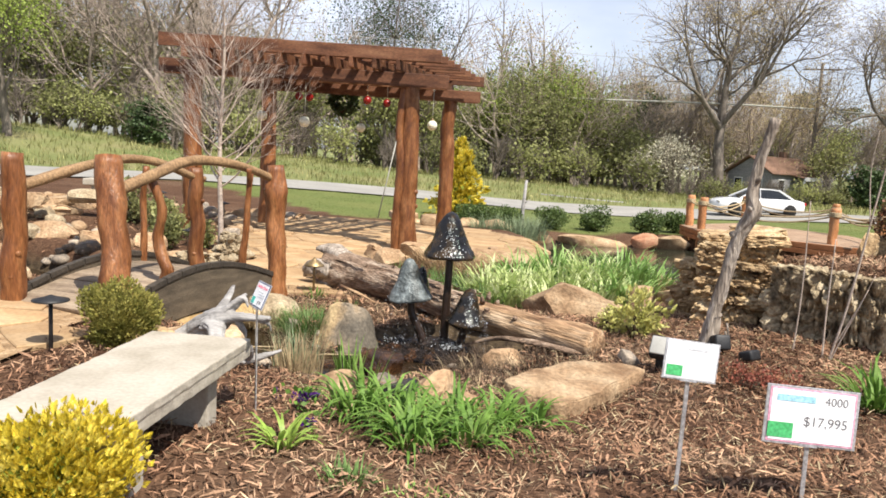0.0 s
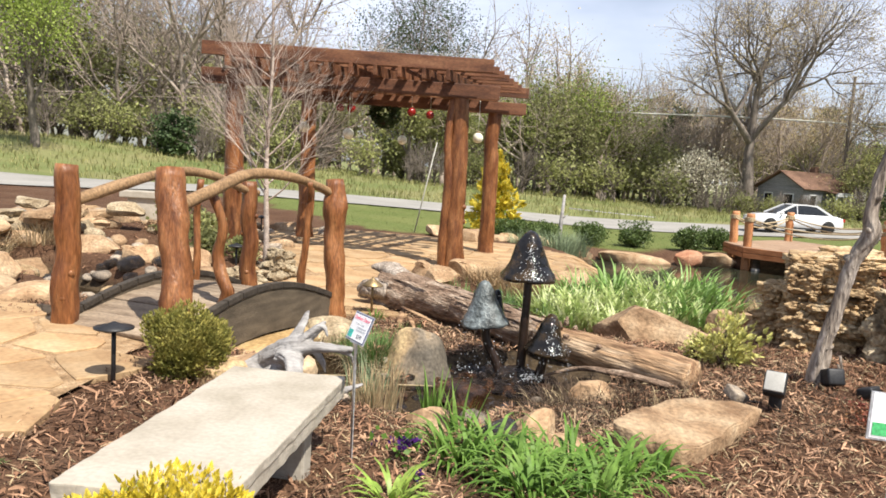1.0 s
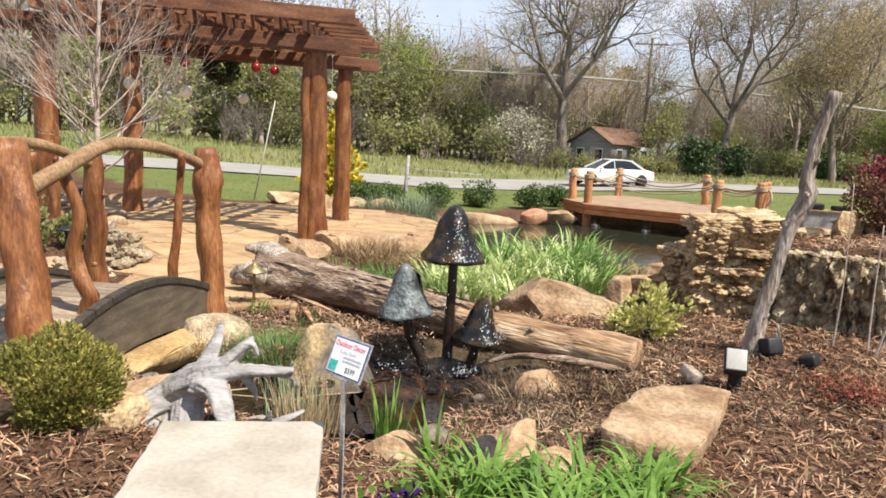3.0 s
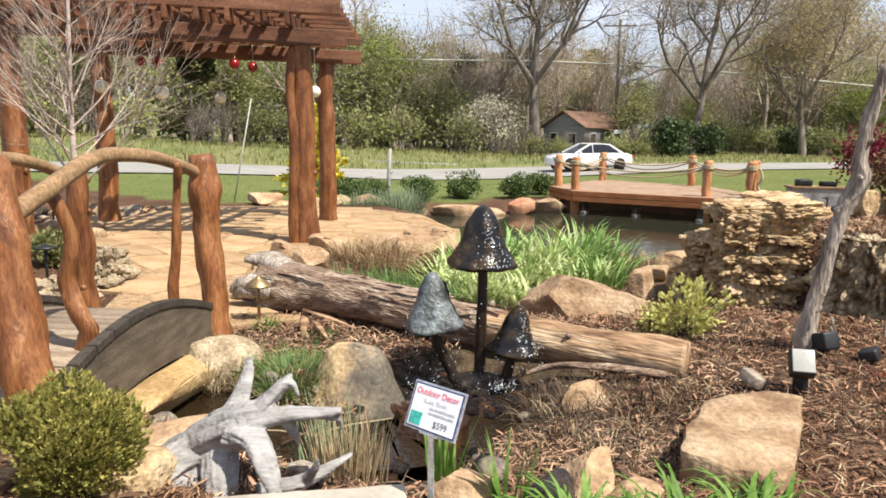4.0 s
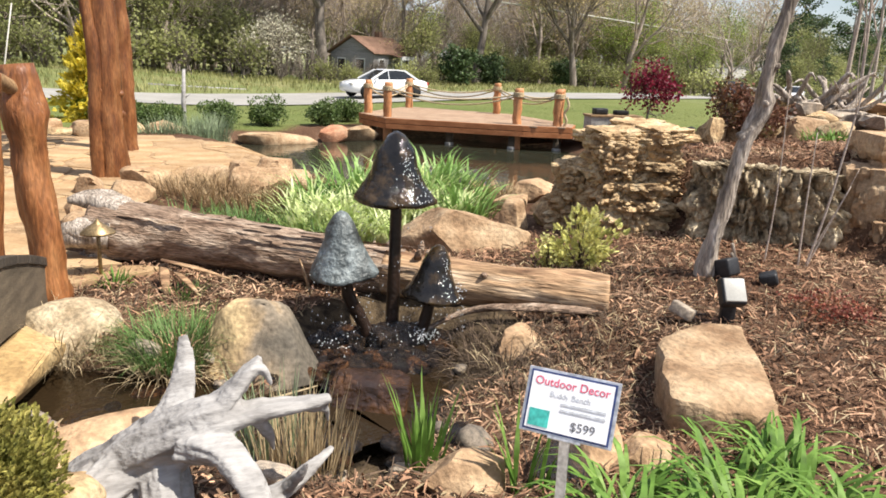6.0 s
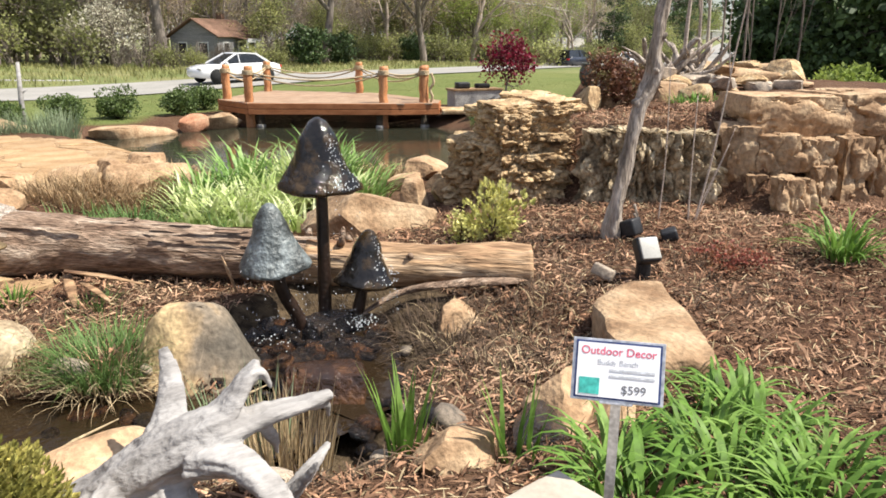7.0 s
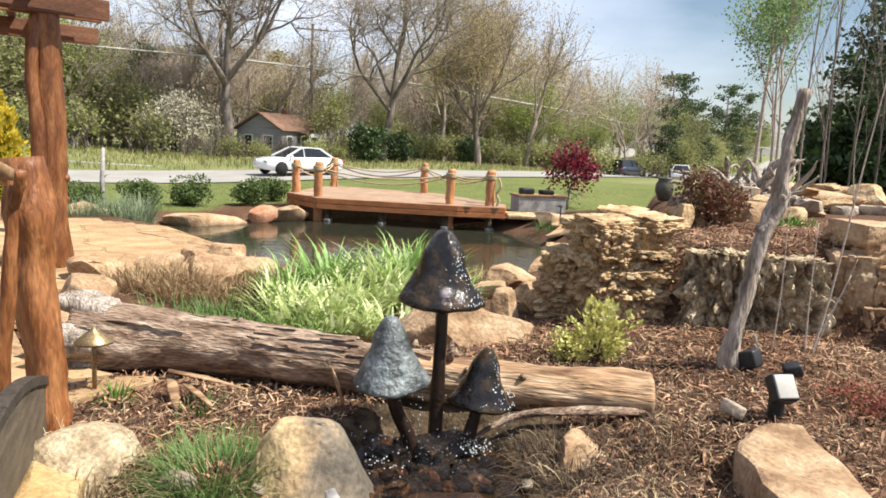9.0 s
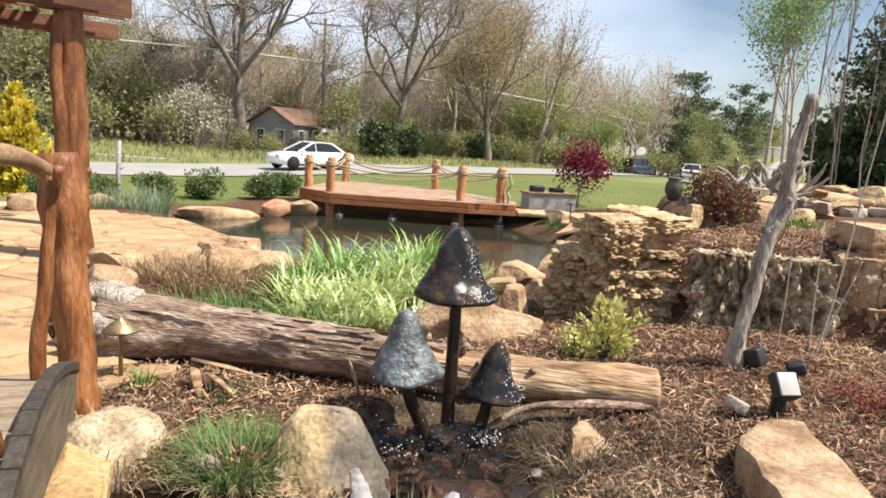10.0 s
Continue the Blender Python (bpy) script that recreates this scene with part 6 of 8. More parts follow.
leafy_clump("young_iris", "upright green iris fan among the lilies", -1.02, 7.35, 14, 0.08, 0.42, 0.024, 0.4, "lily", upright=0.3)
clump("small_tuft", "small grey-green tuft of leaves in mulch", "plant", -0.82, 5.58, 90, 0.12, 0.16, 0.016, 0.8, "grasstuft", upright=0.9)
clump("small_tuft", "small green tuft of leaves in mulch", "plant", -0.38, 5.42, 120, 0.2, 0.08, 0.016, 0.8, "lily", upright=1.2)
clump("small_tuft", "small green creeping plant in mulch", "plant", 0.26, 6.27, 70, 0.12, 0.07, 0.014, 0.8, "grasstuft", upright=1.2)
clump("small_tuft", "small green tuft by the brass light", "plant", -2.38, 11.05, 40, 0.08, 0.2, 0.016, 0.9, "lily", upright=0.8)
clump("small_tuft", "pale green tuft under the log", "plant", -1.9, 10.75, 70, 0.12, 0.2, 0.008, 1.0, "grasstuft", upright=0.7)
clump("small_tuft", "small green tuft beside the patio stones", "plant", -3.3, 5.6, 40, 0.1, 0.08, 0.012, 0.8, "grasstuft", upright=1.2)
tuft = leafy_clump("grass_tuft", "green tufted grass over the stream bank", -2.12, 9.75, 280, 0.27, 0.44, 0.008, 1.6, "grasstuft", upright=0.7, segs=4, z=0.3, blade="blade", cat="grass")
tagged(part("inner_grass", blades(Buf(), rg, 520, (-2.12, 9.75, 0.3), 0.25, 0.40, 0.007, 1.6, 4, 0.7), "grasstuft", tuft), kind="stuff")
clump("dry_fringe", "dead straw grass below the tuft", "grass", -2.2, 9.6, 160, 0.24, 0.36, 0.007, 2.4, "straw", upright=1.0, z=0.3)
clump("dry_fringe", "dead straw grass draped over a pale boulder", "grass", -2.80, 10.1, 330, 0.32, 0.44, 0.007, 2.2, "straw", upright=0.7, z=0.3)
leafy_clump("dry_reeds", "cut dry brown reed stubble by the stump", -1.78, 8.1, 190, 0.22, 0.40, 0.010, 0.25, "straw", upright=0.22, segs=3, z=0.32, blade="stem", cat="grass")
leafy_clump("dry_reeds", "grey-green dry reeds by the stump", -1.9, 8.35, 110, 0.24, 0.44, 0.009, 0.3, "reed", upright=0.3, segs=3, z=0.3, blade="stem", cat="grass")
for x, y, n, mt, L in ((-0.2, 12.95, 200, "varieg", .55), (0.0, 13.45, 200, "varieg", .65), (0.35, 13.1, 240, "varieg", .62), (0.95, 13.4, 240, "varieg", .68), (0.1, 12.6, 160, "varieg", .5), (1.5, 13.9, 220, "varieg", .8), (2.0, 14.2, 200, "iris", .85), (0.9, 14.3, 220, "iris", .8),
                       (2.5, 14.4, 150, "iris", .7), (1.5, 13.0, 160, "varieg", .55), (0.3, 14.0, 160, "iris", .7), (0.7, 12.5, 130, "varieg", .5), (1.9, 13.2, 130, "iris", .6)):
    leafy_clump("iris_clump", "tall sword-leaved iris clump in the pond margin" if mt == "iris" else "pale variegated iris clump in the pond margin", x, y, int(n * 0.58), 0.36, L * 1.15, 0.046, 1.6, mt, "pond irises", 0.5, 4, z=max(gz(x, y), -0.05))
for x, y, n in ((-0.6, 12.9, 200), (-1.1, 12.6, 200), (-0.3, 12.3, 160), (-1.5, 13.2, 160), (-0.8, 13.6, 200), (-1.5, 12.4, 120)):
    clump("grass_tuft", "low soft green grass behind the log", "grass", x, y, n, 0.36, 0.36, 0.012, 1.2, "grasstuft", "bank grasses", 0.6)
for x, y in ((-0.9, 14.6), (-0.4, 14.3), (0.3, 15.2), (2.9, 14.0), (3.4, 14.5), (-0.7, 15.2), (-1.2, 15.1), (-0.2, 14.8)):
    clump("dry_fringe", "dead brown sedge at the pond margin", "grass", x, y, 420, 0.4, 0.46, 0.012, 1.8, "sedge", "dry sedges", 0.7)
for x, y in ((0.2, 23.9), (0.9, 24.3), (-0.5, 23.3), (0.5, 23.2)):
    clump("reed_clump", "blue-green rush clump at the far pond edge", "plant", x, y, 260, 0.4, 0.85, 0.016, 0.7, "reed", "pond rushes", 0.4, z=0.0)
clump("reed_clump", "thin green rushes beside the deck landing", "plant", 10.3, 20.2, 160, 0.4, 0.5, 0.014, 0.9, "grasstuft", "pond rushes", 0.5, z=0.0)
clump("small_tuft", "small green plant on the mound", "plant", 6.0, 11.2, 160, 0.35, 0.2, 0.02, 1.0, "lily", upright=0.9)


def bush(name, label, x, y, r, material, n, size, z=None, group="", inner=None, long=1.6, up=0.4, lumps=9, shell=0.7, fan=None):
    zz = gz(x, y) if z is None else z
    t = thing(name, label, "shrub", (x, y, zz), group)
    q = random.Random(int(abs(x * 91 + y * 17)) + 3)
    pts = crown_points(q, n, r, (x, y, zz + r[2] * 0.92), shell, lumps)
    pts = [p for p in pts if p.z > zz - 0.02]
    if fan:
        part("foliage", sprays(Buf(), pts, (x, y, zz + r[2] * 0.4), q, fan[0], fan[1], 9, up), material, t)
    else:
        part("foliage", leaves(Buf(), pts, q, size, 1, 0, long, up), material, t)
    wood = Buf()
    for i in range(14):
        p = q.choice(pts)
        tube(wood, curve_pts([(x, y, zz - 0.05), (x * .6 + p.x * .4, y * .6 + p.y * .4, zz + (p.z - zz) * 0.5), p], 3), spread([0.014, 0.008, 0.003], 7), 5)
    tagged(part("stemwork", wood, "deadtwig", t), kind="stuff")
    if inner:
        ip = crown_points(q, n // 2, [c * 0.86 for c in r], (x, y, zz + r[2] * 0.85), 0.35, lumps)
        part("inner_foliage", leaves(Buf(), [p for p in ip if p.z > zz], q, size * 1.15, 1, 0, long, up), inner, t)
    return t


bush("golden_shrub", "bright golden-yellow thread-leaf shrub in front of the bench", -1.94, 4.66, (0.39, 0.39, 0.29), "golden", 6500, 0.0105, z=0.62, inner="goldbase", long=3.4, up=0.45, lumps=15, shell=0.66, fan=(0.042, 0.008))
bush("arborvitae", "rounded olive-green dwarf arborvitae beside the bench", -3.12, 7.5, (0.315, 0.315, 0.29), "arbor", 8500, 0.0068, inner="arbor", long=3.6, up=0.3, lumps=11, shell=0.5, fan=(0.032, 0.006))
bush("spirea", "loose yellow-green shrub in the mulch", 1.52, 10.3, (0.42, 0.36, 0.28), "yellowshrub", 580, 0.024, up=0.1, lumps=7, shell=0.1, fan=(0.08, 0.014))
bush("spirea", "pale yellow-green shoots beside the shrub", 1.25, 10.42, (0.24, 0.22, 0.22), "yellowshrub", 400, 0.026, up=0.6, lumps=7, shell=0.3)
for x, y, r in ((-0.6, 25.6, .52), (0.1, 26.6, .5), (1.55, 26.8, .6), (3.05, 27.3, .66), (4.75, 27.2, .62), (5.9, 28.3, .55), (-1.2, 26.4, .45)):
    bush("boxwood", "rounded green boxwood by the lawn", x, y, (r, r, r * 0.72), "box", 2600, 0.04, group="boxwoods", inner="box", shell=0.7)
GX, GY = -1.6, 27.8
gold = thing("golden_conifer", "golden-yellow upright conifer behind the pergola", "conifer", (GX, GY, gz(GX, GY)))
q = random.Random(6)
pts = []
for i in range(1900):
    h = q.random() ** 1.25
    a = q.uniform(0, 6.28)
    tier = 0.72 + 0.28 * math.sin(h * 34 + 2.0 * math.sin(a * 2))
    rr = 1.12 * (1 - h) ** 0.75 * (0.55 + 0.45 * q.random()) * tier * (1 + 0.22 * math.sin(a * 5 + h * 20))
    pts.append((GX + rr * math.cos(a), GY + rr * math.sin(a), 0.15 + 2.65 * h))
part("foliage", sprays(Buf(), pts, (GX, GY, 0.6), q, 0.24, 0.05, 8, -0.1), "golden", gold)
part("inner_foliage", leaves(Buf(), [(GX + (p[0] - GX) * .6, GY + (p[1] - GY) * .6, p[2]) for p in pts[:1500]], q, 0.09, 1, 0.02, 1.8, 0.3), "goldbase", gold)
part("trunk", tube(Buf(), [(GX, GY, 0.0), (GX, GY, 2.4)], [0.06, 0.01], 7), "trunk", gold)
bush("barberry", "dark red-brown barberry on the mound", 5.35, 11.95, (0.56, 0.5, 0.44), "barberry", 2600, 0.034, shell=0.4, up=0.3)
bush("barberry", "dark red-brown barberry on the mound", 6.1, 12.3, (0.4, 0.4, 0.32), "barberry", 1100, 0.036, shell=0.4, up=0.3)
for x, y, r in ((-6.1, 14.6, .42), (-5.6, 13.6, .34), (-6.9, 15.2, .5), (-5.2, 14.2, .3)):
    bush("bank_shrub", "small loose green shrub on the stony bank", x, y, (r, r, r * 0.9), "woodleaf", 900, 0.05, group="bank shrubs", shell=0.3)
for x, y in ((-8.6, 12.7), (-9.2, 13.2), (-8.2, 13.3)):
    clump("dry_fringe", "clump of dry straw grass among the stacked stones", "grass", x, y, 200, 0.3, 0.55, 0.012, 1.4, "straw", "dry grasses", 0.6)
bush("green_shrub", "bright yellow-green shrub on the far mound", 16.0, 13.6, (1.0, 1.0, 0.6), "spring", 2600, 0.08, shell=0.5)
pansy = thing("pansies", "deep violet pansies in mulch", "flowers", (-1.31, 6.55, 0.58))
q = random.Random(9)
pp = [(-1.31 + q.gauss(0, 0.09), 6.58 + q.gauss(0, 0.09), 0.64 + q.uniform(0, 0.06)) for _ in range(15)] + [(-1.22 + q.gauss(0, 0.04), 6.2 + q.gauss(0, 0.04), 0.62) for _ in range(4)]
part("blossom", leaves(Buf(), pp, q, 0.027, 5, 0.012, 1.2, 0.5), "violet", pansy)
part("foliage", leaves(Buf(), pp, q, 0.03, 4, 0.04, 1.6, 0.2), "lily", pansy)
heather = bush("groundcover", "low reddish dry groundcover on mulch", 2.3, 8.3, (0.46, 0.4, 0.09), "redcover", 1000, 0.017, shell=0.2)
for x, y in ((0.0, 9.25), (-0.2, 9.0), (0.2, 9.05), (-0.3, 8.75), (0.35, 8.75), (-0.15, 8.55), (0.6, 9.0), (-0.35, 8.25), (0.05, 8.2), (0.75, 8.75), (-0.05, 8.9)):
    clump("brush_tangle", "tangled dead brown stems by the fountain", "plant", x, y, 130, 0.3, 0.30, 0.006, 2.4, "deadtwig", "dead stems", 1.1)["kind"] = "stuff"
    clump("straw_tangle", "flattened pale straw by the fountain", "grass", x + 0.1, y - 0.08, 14 if y > 8.9 else 40, 0.34, 0.26, 0.008, 2.6, "straw", "dead stems", 1.4)["kind"] = "stuff"


# ---- trees ----
def grow(wood, tips, p, d, L, r, depth, q, kids=(3, 4), angle=0.7, ratio=0.68, up=0.12, wig=0.16, thin=0.62):
    segs = 5 if depth > 2 else 3 if depth > 1 else 2 if depth else 1
    wig_here = wig * (0.3 if depth > 4 else 0.65 if depth > 3 else 1.0)
    pts, rad = [p], [r]
    for i in range(segs):
        d = (d + Vector((q.gauss(0, wig_here), q.gauss(0, wig_here), q.gauss(0, wig_here * 0.7) + up))).normalized()
        p = p + d * (L / segs)
        pts.append(p)
        rad.append(r * (1 - 0.42 * (i + 1) / segs))
    tube(wood, pts, rad, 8 if depth > 3 else 5 if depth > 2 else 3, caps=False)
    if depth == 0:
        tips.append(p)
        return
    side = d.orthogonal().normalized()
    n = q.randint(*kids)
    turn = q.uniform(0, 6.28)
    for k in range(n):
        t = q.uniform(0.35, 1.0) if depth < 4 else q.uniform(0.55, 1.0)
        f = t * segs
        j = min(int(f), segs - 1)
        b = pts[j].lerp(pts[j + 1], f - j)
        s = side.copy()
        s.rotate(Matrix.Rotation(turn + 6.283 * k / n + q.uniform(-.5, .5), 3, d))
        a = angle * q.uniform(0.6, 1.35)
        grow(wood, tips, b, (d * math.cos(a) + s * math.sin(a)).normalized(), L * ratio * q.uniform(0.75, 1.15), r * thin * q.uniform(0.8, 1.1) * (1 - 0.3 * t), depth - 1, q, kids, angle, ratio, up, wig, thin)
    grow(wood, tips, p, d, L * ratio, r * 0.58, depth - 1, q, kids, angle, ratio, up, wig, thin)


def tree(name, label, seed, height, r, depth=4, trunk=0.25, leaf=None, leafsize=0.25, per=2, jitter=0.4, stems=1, cat="tree", bark="trunk", twig=True, **k):
    """A tree standing at the origin: trunk with limbs, and a crown of leaves at the twigs' ends."""
    t = thing(name, label, cat)
    q = random.Random(seed)
    wood, tips = Buf(), []
    for s in range(stems):
        o = Vector((q.gauss(0, 1), q.gauss(0, 1), 0)) * (0.06 * height * 0.5 if stems > 1 else 0)
        lean = Vector((q.gauss(0, 0.18), q.gauss(0, 0.18), 1)) if stems > 1 else Vector((q.gauss(0, .05), q.gauss(0, .05), 1))
        grow(wood, tips, o + Vector((0, 0, -0.2)), lean.normalized(), height * trunk * 1.25, r, depth, q, **k)
    k_ = height / max(p[2] for p in wood.v)
    wood.v = [(a * k_, b * k_, c * k_) for a, b, c in wood.v]
    tips = [p * k_ for p in tips]
    part("trunk", wood, bark, t, at_world=False)
    if leaf:
        part("crown", leaves(Buf(), tips, q, leafsize, per, jitter, 1.5), leaf, t, at_world=False)
    return t


def plant_tree(proto, x, y, s, turn, z=None, sink=0.0):
    return copy_thing(proto, pose(x, y, (gz(x, y) if z is None else z) - sink, 0, 0, turn) @ Matrix.Diagonal((s, s, s, 1)))


oak = tree("broad_tree", "tall broad bare tree with tan buds", 4, 18.5, 0.36, 6, 0.17, "bud", 0.07, 4, 0.4, kids=(2, 4), angle=0.75, ratio=0.74, up=0.04, wig=0.22, thin=0.66)
oak.matrix_basis = pose(16.6, 62.7, gz(16.6, 62.7), 0, 0, 40) @ Matrix.Diagonal((1.0, 1.0, 1.0, 1))
oak2 = tree("broad_tree", "dark leaning bare tree with crooked limbs", 9, 20, 0.30, 6, 0.2, "bud", 0.07, 3, 0.35, kids=(2, 4), angle=0.8, ratio=0.72, up=0.05, wig=0.28, thin=0.66)
oak2.matrix_basis = pose(29.6, 61.5, gz(29.6, 61.5), 0, 0, 10) @ Matrix.Diagonal((1.0, 1.0, 1.0, 1))
oak3 = tree("broad_tree", "tall tree with brownish spring buds", 15, 17, 0.26, 6, 0.18, "bud", 0.10, 3, 0.35, kids=(2, 4), angle=0.65, ratio=0.73, up=0.08, wig=0.2, thin=0.66)
oak3.matrix_basis = pose(40.5, 62.5, gz(40.5, 62.5), 0, 0, 0)
bare = [tree("bare_tree", "bare grey-brown woodland tree", 31 + i, 11, 0.12, 4, 0.22, kids=(3, 4), angle=0.72, ratio=0.7, up=0.06, bark="twig") for i in range(3)]
budded = [tree("budding_tree", "woodland tree with a thin haze of tan buds", 41 + i, 11, 0.15, 4, 0.24, "bud", 0.08, 4, 0.45, bark="twig", kids=(3, 4), angle=0.72, ratio=0.68, up=0.07) for i in range(2)]
leafy = [tree("spring_tree", "woodland tree in fresh yellow-green leaf", 51 + i, 10, 0.14, 4, 0.22, "spring", 0.11, 9, 0.55, kids=(3, 4), angle=0.7, ratio=0.68, up=0.08) for i in range(2)]
green = [tree("green_tree", "dense mid-green tree at the wood's edge", 61 + i, 7.5, 0.11, 4, 0.14, "woodleaf", 0.135, 11, 0.6, kids=(3, 4), angle=0.65, ratio=0.7, up=0.08) for i in range(2)]
shrubs = [tree("thicket_shrub", "tangled undergrowth shrub at the wood's edge", 71 + i, 3.2, 0.05, 3, 0.2, ("woodleaf", "woodleaf", None)[i], 0.15, 3, 0.3, kids=(3, 4), angle=0.7, ratio=0.75, stems=3) for i in range(3)]


def pine(name, label, seed, h, r, n, leaf, low=0.3):
    t = thing(name, label, "conifer")
    q = random.Random(seed)
    part("trunk", tube(Buf(), [(0, 0, -0.2), (0.05, 0, h * 0.5), (0, 0, h * 0.97)], [h * 0.018, h * 0.012, 0.03], 7), "trunk", t, at_world=False)
    pts, limbs = [], Buf()
    for i in range(70):
        z = h * (low + (0.97 - low) * q.random())
        a = q.uniform(0, 6.28)
        L = r * (1 - abs(z / h - 0.55) ** 2.2 * 3.2) * q.uniform(0.6, 1.15) + 0.3
        e = Vector((math.cos(a) * L, math.sin(a) * L, z + L * q.uniform(-.1, .35)))
        tube(limbs, [(0, 0, z), (e.x * .5, e.y * .5, z + (e.z - z) * .4), e], [0.05, 0.03, 0.01], 3, caps=False)
        for s in range(n):
            f = q.uniform(0.3, 1.05)
            pts.append(Vector((0, 0, z)).lerp(e, f) + Vector((q.gauss(0, .22), q.gauss(0, .22), q.gauss(0, .16))))
    part("branchwork", limbs, "trunk", t, at_world=False)
    part("crown", leaves(Buf(), pts, q, 0.17, 1, 0, 1.9, 0.1), leaf, t, at_world=False)
    return t


pines = [pine("pine_tree", "dark green pine in the far wood", 81 + i, 12, 2.6, 50, "darkleaf") for i in range(2)]
cedar = pine("cedar_tree", "small dense green cedar at the wood's edge", 85, 3.6, 1.7, 52, "darkleaf", 0.05)
dogwood = tree("dogwood", "spreading dogwood covered in cream blossom", 91, 4.8, 0.10, 4, 0.2, "blossom", 0.085, 4, 0.28, kids=(3, 4), angle=0.75, ratio=0.72, up=0.05, stems=2)
dogwood.matrix_basis = pose(12.8, 62, gz(12.8, 62), 0, 0, 0) @ Matrix.Diagonal((1.15, 1.15, 1.0, 1))

HEIGHT = ([-90, -60, -40, -25, -14, -4, 2, 8, 14, 22, 30, 42, 55, 70], [1.5, 1.5, 1.45, 1.3, 1.0, 1.0, .95, .85, .62, .6, .74, .8, .95, 1.0])
q = random.Random(5)
first = {}


def wood_tree(kind, x, y, s):
    p = q.choice(kind)
    m = pose(x, y, gz(x, y) - 0.1, 0, 0, q.uniform(0, 360)) @ Matrix.Diagonal((s, s, s, 1))
    if p.name not in first:
        first[p.name] = 1
        p.matrix_basis = m
    else:
        copy_thing(p, m)


def edge_y(x):
    return float(np.interp(x, [-90, -50, -30, -10, 5, 30, 50, 70], [52, 52, 52, 58, 60, 66, 76, 92]))


for i in range(50):
    x = -66 + i * 2.35 + q.uniform(-.8, .8)
    if x > 52:
        continue
    y = edge_y(x)
    if not (11 < x < 25.5):
        wood_tree(shrubs, x, y - 2 + q.uniform(-1.5, 1.5), q.uniform(0.7, 1.25))
    kind = green if q.random() < (0.45 if -22 < x < 12 else 0.25) else bare
    if not (12 < x < 27):
        wood_tree(kind, x + q.uniform(-1, 1), y + q.uniform(1, 5), float(np.interp(x, *HEIGHT)) * q.uniform(0.7, 1.0))
for i in range(46):
    x = -78 + i * 3.1 + q.uniform(-1, 1)
    y = edge_y(x) + q.uniform(7, 15)
    r = q.random()
    kind = (bare if r < 0.62 else budded if r < .8 else leafy) if x < -18 else (leafy if r < .42 else bare if r < .72 else budded if r < .86 else pines) if x < 12 else (bare if r < .3 else budded if r < .8 else pines)
    wood_tree(kind, x, y, float(np.interp(x, *HEIGHT)) * q.uniform(0.85, 1.15))
for i in range(30):
    x = -95 + i * 6.2 + q.uniform(-1.5, 1.5)
    y = edge_y(x) + q.uniform(18, 32)
    r = q.random()
    wood_tree(green if r < .35 else budded if r < .65 else leafy if r < .8 else pines, x, y, float(np.interp(x, *HEIGHT)) * q.uniform(0.9, 1.2))
for i in range(64):
    x = -58 + i * 1.35 + q.uniform(-1, 1)
    r = q.random()
    wood_tree(bare if r < .45 else budded if r < .75 else green, x, q.uniform(74, 98), q.uniform(0.75, 1.0))
for i in range(70):
    x = -72 + i * 1.25 + q.uniform(-.6, .6)
    wood_tree(shrubs, x, edge_y(x) + q.uniform(1, 9), q.uniform(0.9, 1.6))
for i in range(16):
    x = 12 + i * 0.95 + q.uniform(-.4, .4)
    wood_tree(shrubs, x, 57.2 + 0.14 * (x - 12) + q.uniform(-1, 1), q.uniform(0.4, 0.62))
for x, y, s in ((26, 58, .8), (29.8, 59.5, .85), (-24, 51, 1.0), (42, 66, .9)):
    wood_tree([cedar], x, y, s)
for x, y, s, kd in ((47, 63, 1.05, budded), (56, 72, 1.0, leafy), (66, 80, .95, budded), (74, 86, 1.0, budded), (81, 84, 1.05, budded), (88, 92, 1.0, leafy), (95, 96, 1.0, budded), (103, 90, 1.25, pines),
                    (98, 84, 1.2, pines), (108, 92, 1.3, pines), (104, 80, 1.1, pines), (112, 96, 1.2, pines), (118, 86, 1.1, pines), (110, 82, 1.1, green), (125, 93, 1.1, green), (70, 90, 1.2, budded), (60, 84, 1.1, leafy),
                    (150, 80, 1.3, budded), (160, 90, 1.2, green), (175, 84, 1.2, budded), (190, 150, 1.4, pines), (210, 140, 1.4, green), (140, 75, 1.1, budded), (120, 60, 1.1, budded), (100, 52, 1.2, green), (90, 40, 1.2, pines),
                    (130, 52, 1.3, pines), (78, 30, 1.2, budded), (150, 50, 1.3, green), (64, 22, 1.2, pines), (52, 16, 1.2, green), (170, 120, 1.3, leafy), (200, 110, 1.4, budded), (45, 8, 1.1, pines)):
    wood_tree(kd, x, y, s)
for i in range(34):
    x = 14 + i * 2.1 + q.uniform(-1, 1)
    r = q.random()
    wood_tree(budded if r < .5 else bare if r < .8 else green, x, edge_y(x) + q.uniform(3, 12), q.uniform(0.6, 0.85))
for i in range(30):
    x = 22 + i * 3.4 + q.uniform(-1, 1)
    wood_tree(shrubs[:2] if q.random() < .6 else green, x, edge_y(x) + q.uniform(-4, 6), q.uniform(0.6, 1.0))
for x, y, s in ((14.5, 59.5, .8), (15.8, 60, .7), (23.2, 59, .8), (19, 58.5, .55), (17.5, 58.8, .6)):
    wood_tree(shrubs[2:], x, y, s)
for i in range(26):
    a = radians(58 + i * 1.6)
    d = q.uniform(120, 190)
    if 60.5 < math.degrees(a) < 62.5:
        continue
    wood_tree(pines if q.random() < .45 else green if q.random() < .6 else budded, d * math.sin(a), d * math.cos(a), q.uniform(1.0, 1.5))
